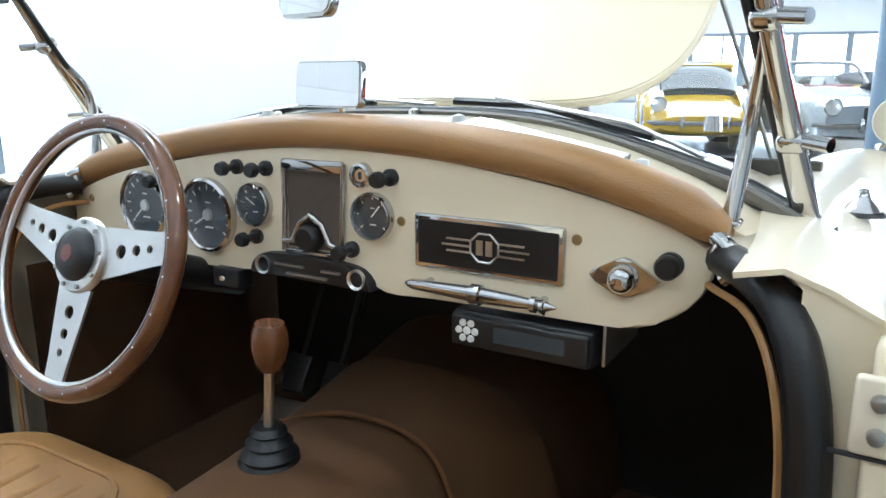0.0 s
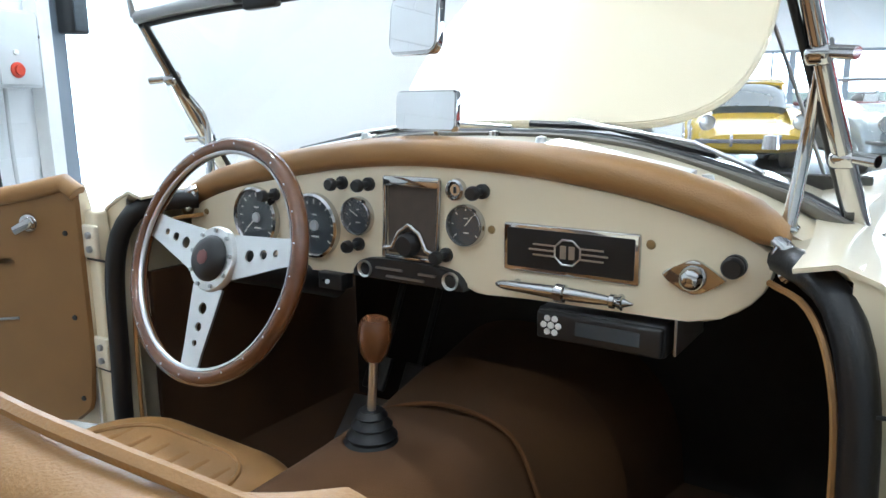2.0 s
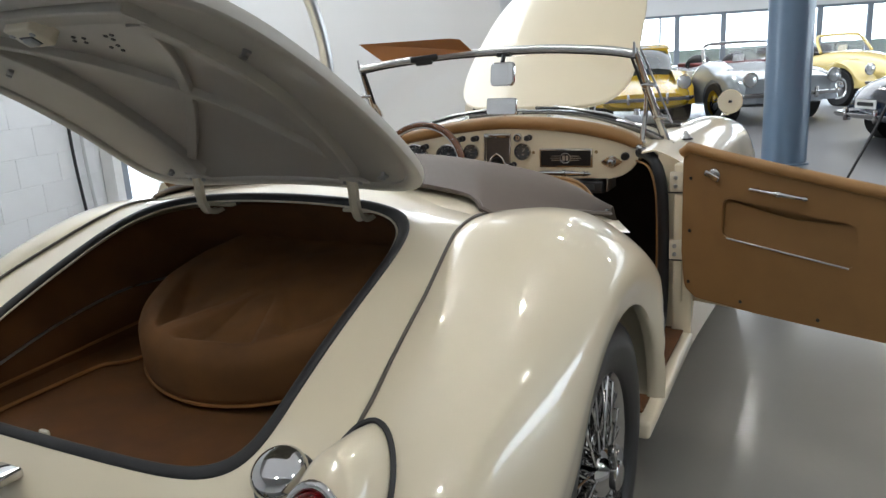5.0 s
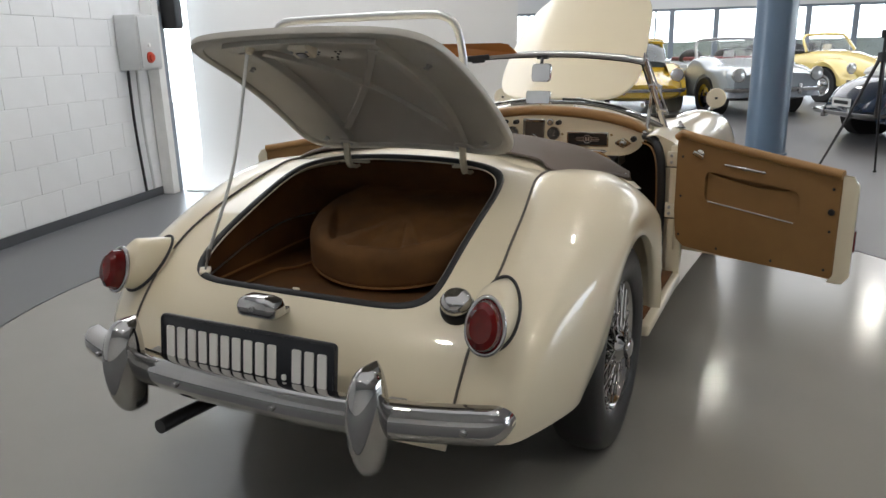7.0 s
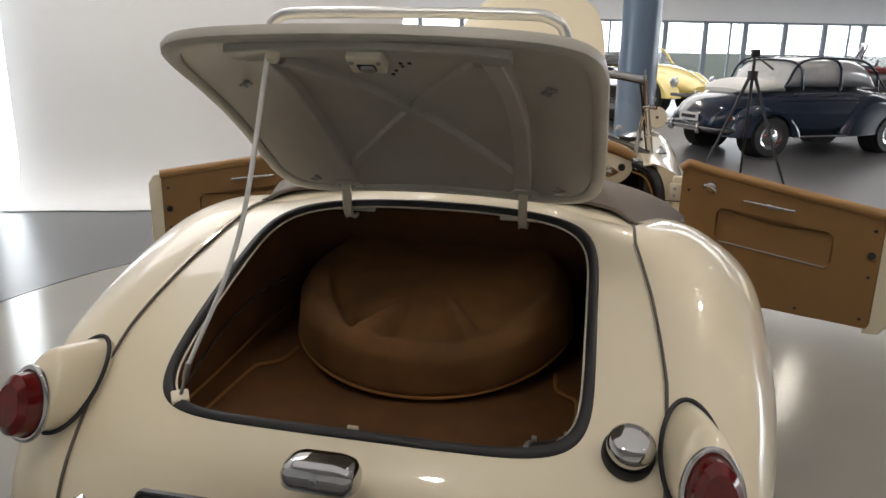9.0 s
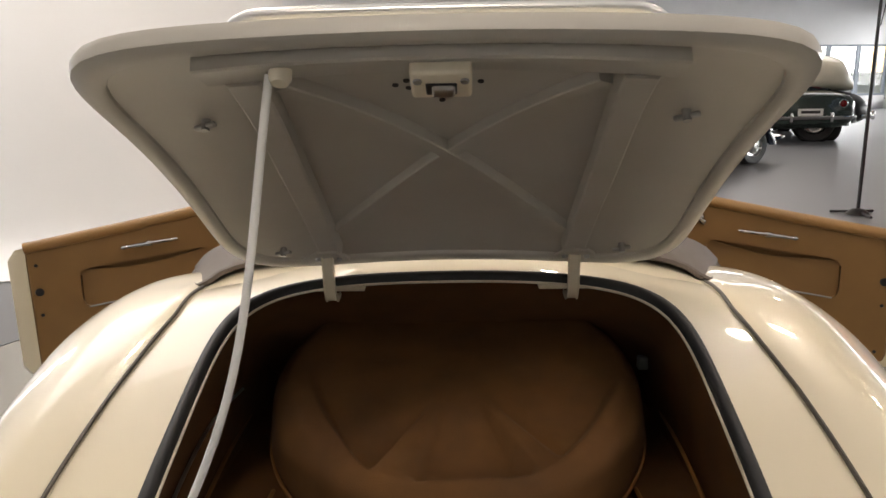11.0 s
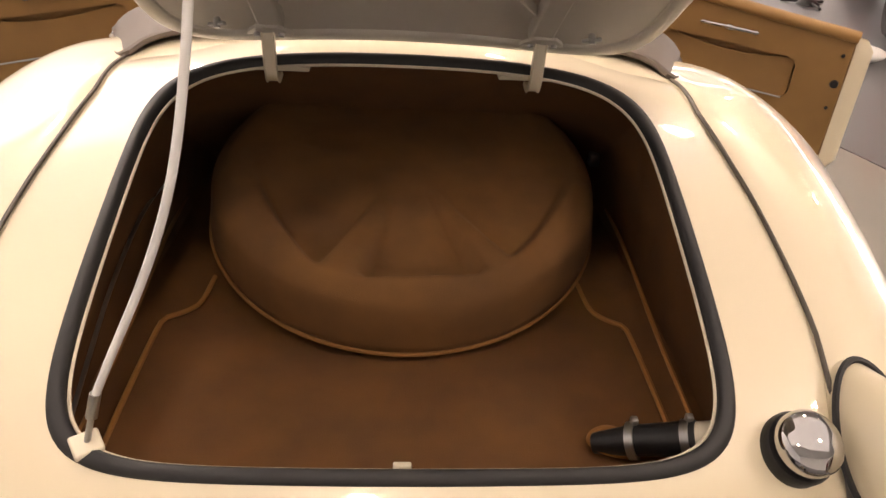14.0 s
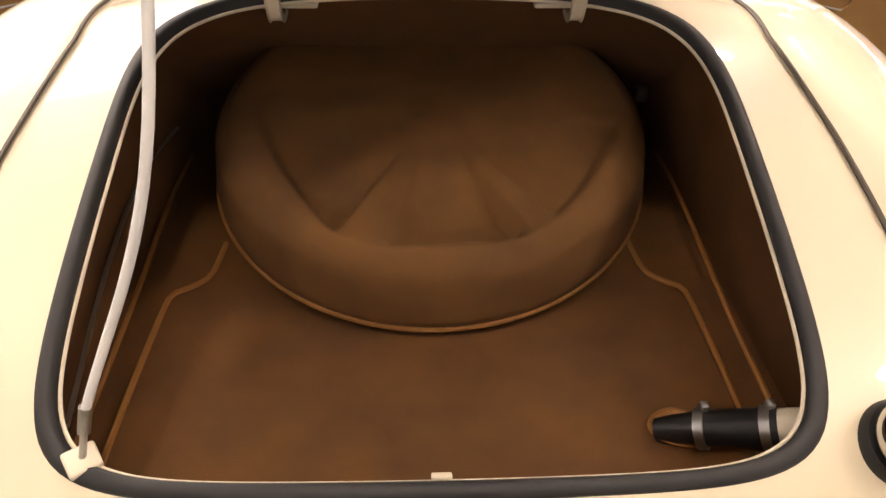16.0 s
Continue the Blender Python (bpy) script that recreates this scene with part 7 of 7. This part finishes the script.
def minor_extra(t):
    bm = bmesh.new()
    hood = [(-0.75, 0.55, 1.0, 1.16, 2.4), (-0.55, 0.60, 0.98, 1.42, 2.8), (0.1, 0.60, 0.98, 1.47, 2.8), (0.62, 0.58, 0.98, 1.40, 2.8), (0.9, 0.52, 0.98, 1.05, 2.4)]
    part("cabin_glass", body_loft(hood), LENS_PALE, t, "cabin windows, a bright reflection painted into their colour")
    for y, z in ((0.78, 1.34), (0.1, 1.45), (-0.58, 1.40)):
        part("window_pillar", simple(tube, spline([(-0.62, y + 0.05, 0.98), (-0.57, y, z - 0.06), (0, y, z + 0.02), (0.57, y, z - 0.06), (0.62, y + 0.05, 0.98)], 20), 0.02, 8), NAVY, t)
    part("window_rail", simple(tube, spline([(0.62, 0.95, 1.02), (0.58, 0.62, 1.38), (0.59, 0.1, 1.445), (0.59, -0.55, 1.40), (0.6, -0.80, 1.05)], 24), 0.02, 8), NAVY, t)
    part("window_rail", simple(tube, spline([(-0.62, 0.95, 1.02), (-0.58, 0.62, 1.38), (-0.59, 0.1, 1.445), (-0.59, -0.55, 1.40), (-0.6, -0.80, 1.05)], 24), 0.02, 8), NAVY, t)
    part("folded_hood", body_loft([(-1.40, 0.35, 0.92, 0.99, 2.4), (-1.2, 0.58, 0.90, 1.08, 2.6), (-0.9, 0.62, 0.92, 1.14, 2.6), (-0.7, 0.5, 0.92, 1.02, 2.4)]), WHITE, t, "white hood cover folded at the back")
    for sx in (-1, 1):
        part("side_strip", simple(tube, [(sx * 0.755, -0.8, 0.93), (sx * 0.765, 0.2, 0.95), (sx * 0.74, 1.0, 0.93)], 0.012, 6), CHROME, t, "bright waist strip")
        part("running_strip", simple(tube, [(sx * 0.76, -0.7, 0.30), (sx * 0.76, 0.7, 0.30)], 0.018, 6), CHROME, t)


# near-white base paints a bright reflection onto the side windows
LENS_PALE = material("side_glass_painted_bright", (0.78, 0.80, 0.82), 0.08, metal=0.1, coat=0.6, vary=0.2, scale=3)
MINOR = heading(2.92, 9.1, 0.863, 0.505) @ Matrix.Diagonal((0.9, 0.9, 0.83, 1))
show_car("tourer", "dark blue small tourer with chrome strips", MINOR, NAVY,
         [(-1.85, 0.42, 0.36, 0.62, 2.3), (-1.6, 0.62, 0.28, 0.86, 2.5), (-1.0, 0.72, 0.24, 1.0, 2.8), (0.0, 0.74, 0.22, 1.0, 3.2), (0.6, 0.72, 0.22, 1.0, 3.0), (1.2, 0.60, 0.26, 0.94, 2.6), (1.65, 0.48, 0.32, 0.84, 2.4), (1.86, 0.36, 0.4, 0.68, 2.2)],
         (-1.09, 1.09), 1.29, 0.30, ((0.58, 0.44, 0.66, 0.55, 0.79), (0.60, 0.50, 0.95, 0.46, 0.79)), [(0.58, 1.62, 0.66, 0.09), (0.60, -1.62, 0.55, 0.05)], [(1.95, 0.40, 0.72), (-1.92, 0.40, 0.72)], plate_y=-1.90, extra=minor_extra)
# red coupe near the light stand
show_car("red_coupe", "bright red coupe with black tyres", heading(4.75, 4.75, 0.375, 0.927), RED,
         [(-2.05, 0.5, 0.35, 0.62, 2.6), (-1.9, 0.72, 0.24, 0.78, 2.8), (-1.2, 0.80, 0.2, 0.90, 3.0), (-0.4, 0.80, 0.18, 0.92, 3.2), (0.5, 0.80, 0.18, 0.88, 3.4), (1.2, 0.77, 0.2, 0.74, 3.6), (1.75, 0.72, 0.22, 0.62, 3.6), (2.02, 0.62, 0.30, 0.52, 3.2)],
         (-1.05, 1.16), 1.34, 0.31, ((0.75, 0.56, 0.80, 0.55, 0.83), (0.66, 0.50, 0.80, 0.52, 0.82)), [(0.62, 1.76, 0.67, 0.10), (0.56, -2.0, 0.60, 0.055)], [(2.04, 0.42, 0.74), (-2.08, 0.42, 0.72)],
         roof=[(-1.5, 0.45, 0.7, 0.92, 2.6), (-0.8, 0.60, 0.75, 1.22, 2.8), (-0.1, 0.62, 0.8, 1.31, 2.8), (0.45, 0.60, 0.8, 1.24, 2.8), (0.95, 0.55, 0.75, 0.9, 2.6)],
         extra=lambda t: [part("door_mirror", simple(box, (0.1, 0.06, 0.08), pose(sx * 0.86, 0.62, 0.96), 0.02), RED, t) for sx in (-1, 1)])
# dark saloon, tail to the camera
show_car("saloon", "dark green saloon with a chrome rear bumper", heading(6.4, 14.0, 0.10, 0.995), GREEN,
         [(-2.15, 0.7, 0.36, 0.80, 3.6), (-2.0, 0.78, 0.26, 0.90, 3.8), (-1.2, 0.80, 0.22, 0.94, 4.0), (0.0, 0.80, 0.2, 0.92, 4.0), (0.9, 0.80, 0.22, 0.92, 4.0), (1.9, 0.76, 0.26, 0.82, 3.6), (2.1, 0.6, 0.36, 0.72, 3.0)],
         (-1.25, 1.28), 1.38, 0.30, ((0.6, 0.5, 0.75, 0.6, 0.81), (0.7, 0.5, 0.6, 0.6, 0.81)), [(0.55, -2.12, 0.70, 0.07)], [(-2.22, 0.46, 0.80), (2.2, 0.46, 0.8)], plate_y=-2.19,
         roof=[(-1.45, 0.6, 0.8, 0.95, 3.0), (-1.0, 0.62, 0.85, 1.34, 3.2), (-0.1, 0.63, 0.85, 1.38, 3.4), (0.4, 0.62, 0.85, 1.34, 3.2), (1.0, 0.58, 0.8, 0.95, 3.0)])
# cream and black open car beyond the blue one
show_car("old_limousine", "black open limousine with cream upper body and maroon seats", heading(5.5, 13.6, -0.93, 0.36), BLACK,
         [(-2.3, 0.5, 0.4, 0.66, 2.6), (-2.0, 0.76, 0.28, 0.86, 2.8), (-1.0, 0.82, 0.24, 0.98, 3.2), (0.6, 0.82, 0.24, 0.98, 3.2), (1.6, 0.70, 0.28, 0.92, 2.8), (2.2, 0.5, 0.36, 0.74, 2.6)],
         (-1.4, 1.4), 1.42, 0.34, ((0.7, 0.5, 0.7, 0.6, 0.85), (0.7, 0.52, 0.9, 0.5, 0.85)), [(0.6, 2.0, 0.72, 0.11)], [(2.3, 0.45, 0.8), (-2.35, 0.45, 0.8)], screen=(0.7, 0.98, 0.5, 1.45, 0.62),
         extra=lambda t: (part("cockpit", simple(box, (1.2, 1.9, 0.12), pose(0, -0.5, 0.99), 0.03), MAROON, t, "maroon leather seats"), part("upper_body", body_loft([(-2.0, 0.5, 0.9, 1.1, 3.0), (-1.7, 0.7, 0.9, 1.5, 3.4), (-0.9, 0.72, 0.95, 1.56, 3.4), (-0.6, 0.7, 0.98, 1.5, 3.4)]), CREAM_TWO, t, "cream hard top")))


# ---- photographer's gear
def tripod():
    t = thing("tripod", "black camera tripod with spread legs", "tripod")
    t.location = (1.63, 5.3, 0)
    part("centre_column", simple(tube, [(0, 0, 0.55), (0, 0, 1.22)], 0.014, 10), BLACK, t)
    part("head", simple(box, (0.07, 0.10, 0.07), pose(0, 0, 1.25), 0.012), BLACK, t)
    part("pan_handle", simple(tube, [(0, 0, 1.24), (0.12, -0.2, 1.12)], 0.009, 8), BLACK, t)
    part("collar", simple(lathe, [(0.0, 0.05), (0.045, 0.05), (0.045, -0.03), (0.0, -0.03)], pose(0, 0, 1.05), 16), BLACK, t)
    for k in range(3):
        a = radians(80 + 120 * k)
        foot = Vector((0.48 * math.cos(a), 0.48 * math.sin(a), 0.012))
        leg = part("leg", simple(tube, [(0.03 * math.cos(a), 0.03 * math.sin(a), 1.04), foot.lerp(Vector((0, 0, 1.04)), 0.45), foot], [0.015, 0.012, 0.009], 8), BLACK, t)
        part("rubber_foot", simple(lathe, [(0.0, 0.02), (0.014, 0.016), (0.016, 0.0), (0.0, 0.0)], Matrix.Translation(foot - Vector((0, 0, 0.012))), 12), RUBBER, leg)


tripod()


def light_stand():
    t = thing("light_stand", "black light stand with a white diffuser", "light stand")
    t.location = (3.52, 5.10, 0)
    part("pole", simple(tube, [(0, 0, 0.02), (0, 0, 1.4), (0, 0, 2.1)], [0.016, 0.014, 0.011], 10), BLACK, t)
    bm = simple(lathe, [(0.0, 0.06), (0.05, 0.05), (0.09, 0.02), (0.10, 0.0), (0.0, 0.0)], Matrix(), 20)
    for k in range(3):
        a = radians(30 + 120 * k)
        tube(bm, [(0, 0, 0.03), (0.22 * math.cos(a), 0.22 * math.sin(a), 0.012)], 0.012, 8)
    part("base", bm, BLACK, t)
    part("diffuser", simple(lathe, [(0.0, 0.06), (0.14, 0.055), (0.21, 0.03), (0.225, 0.0), (0.20, -0.02), (0.0, -0.03)], pose(-0.24, 0, 2.12, 80, 0, 20), 36), WHITE, t, "round white cloth diffuser")
    part("cable", simple(tube, spline([(0.02, 0, 2.1), (0.06, 0.01, 1.9), (0.02, 0.0, 1.6)], 14), 0.004, 6), BLACK, t)


light_stand()

bm = bmesh.new()
blob(bm, (0, 0, 0.055), (0.22, 0.14, 0.055))
sand = part("sandbag", bm, WHITE)
sand.location = (2.95, 3.35, 0)
tagged(sand, "white sandbag lying on the grey floor", "sandbag")

# blue-grey column farther off and a round paper lamp under the ceiling
bm = bmesh.new()
lathe(bm, [(0.23, 0.0), (0.23, 0.02), (0.21, 0.025), (0.21, CEILING)], pose(7.6, 10.4, 0), 40)
tagged(part("column_far", bm, BLUE_STEEL), "round blue-grey painted steel column", "column", kind="structure")


# speaker box beside the doorway, high on the door frame
def wall_speaker():
    t = thing("wall_speaker", "small black wall loudspeaker beside the doorway", "loudspeaker")
    t.matrix_basis = ROOM @ pose(0.16, 0.12, 1.62)
    part("cabinet", simple(box, (0.14, 0.14, 0.34), Matrix(), 0.02), BLACK, t)
    part("bracket", simple(box, (0.08, 0.05, 0.05), pose(-0.09, 0, 0), 0.006), STEEL, t)
    part("speaker_face", simple(box, (0.01, 0.11, 0.3), pose(0.07, 0, 0), 0.003), DIAL, t)


wall_speaker()


# ---------------------------------------------------------------- painted blocks of the side wall
def blocks():
    bw, bh, gap = 0.41, 0.205, 0.004
    bm = bmesh.new()
    box(bm, (0.02, bw - gap, bh - gap), Matrix(), 0.0025, 1)
    me = bpy.data.meshes.new("block")
    bm.to_mesh(me)
    bm.free()
    me.materials.append(BLOCK)
    count = 0
    for r in range(14):
        for c in range(21):
            y = -0.16 - bw * (c + 0.5) - (bw / 2 if r % 2 else 0)
            z = 0.075 + bh * (r + 0.5)
            if y < WALL_BACK + 0.2:
                continue
            ob = new("block", me)
            ob.parent = wall_west
            ob.matrix_basis = ROOM @ pose(-0.008 + 0.0015 * random.random(), y, z)
            count += 1


blocks()
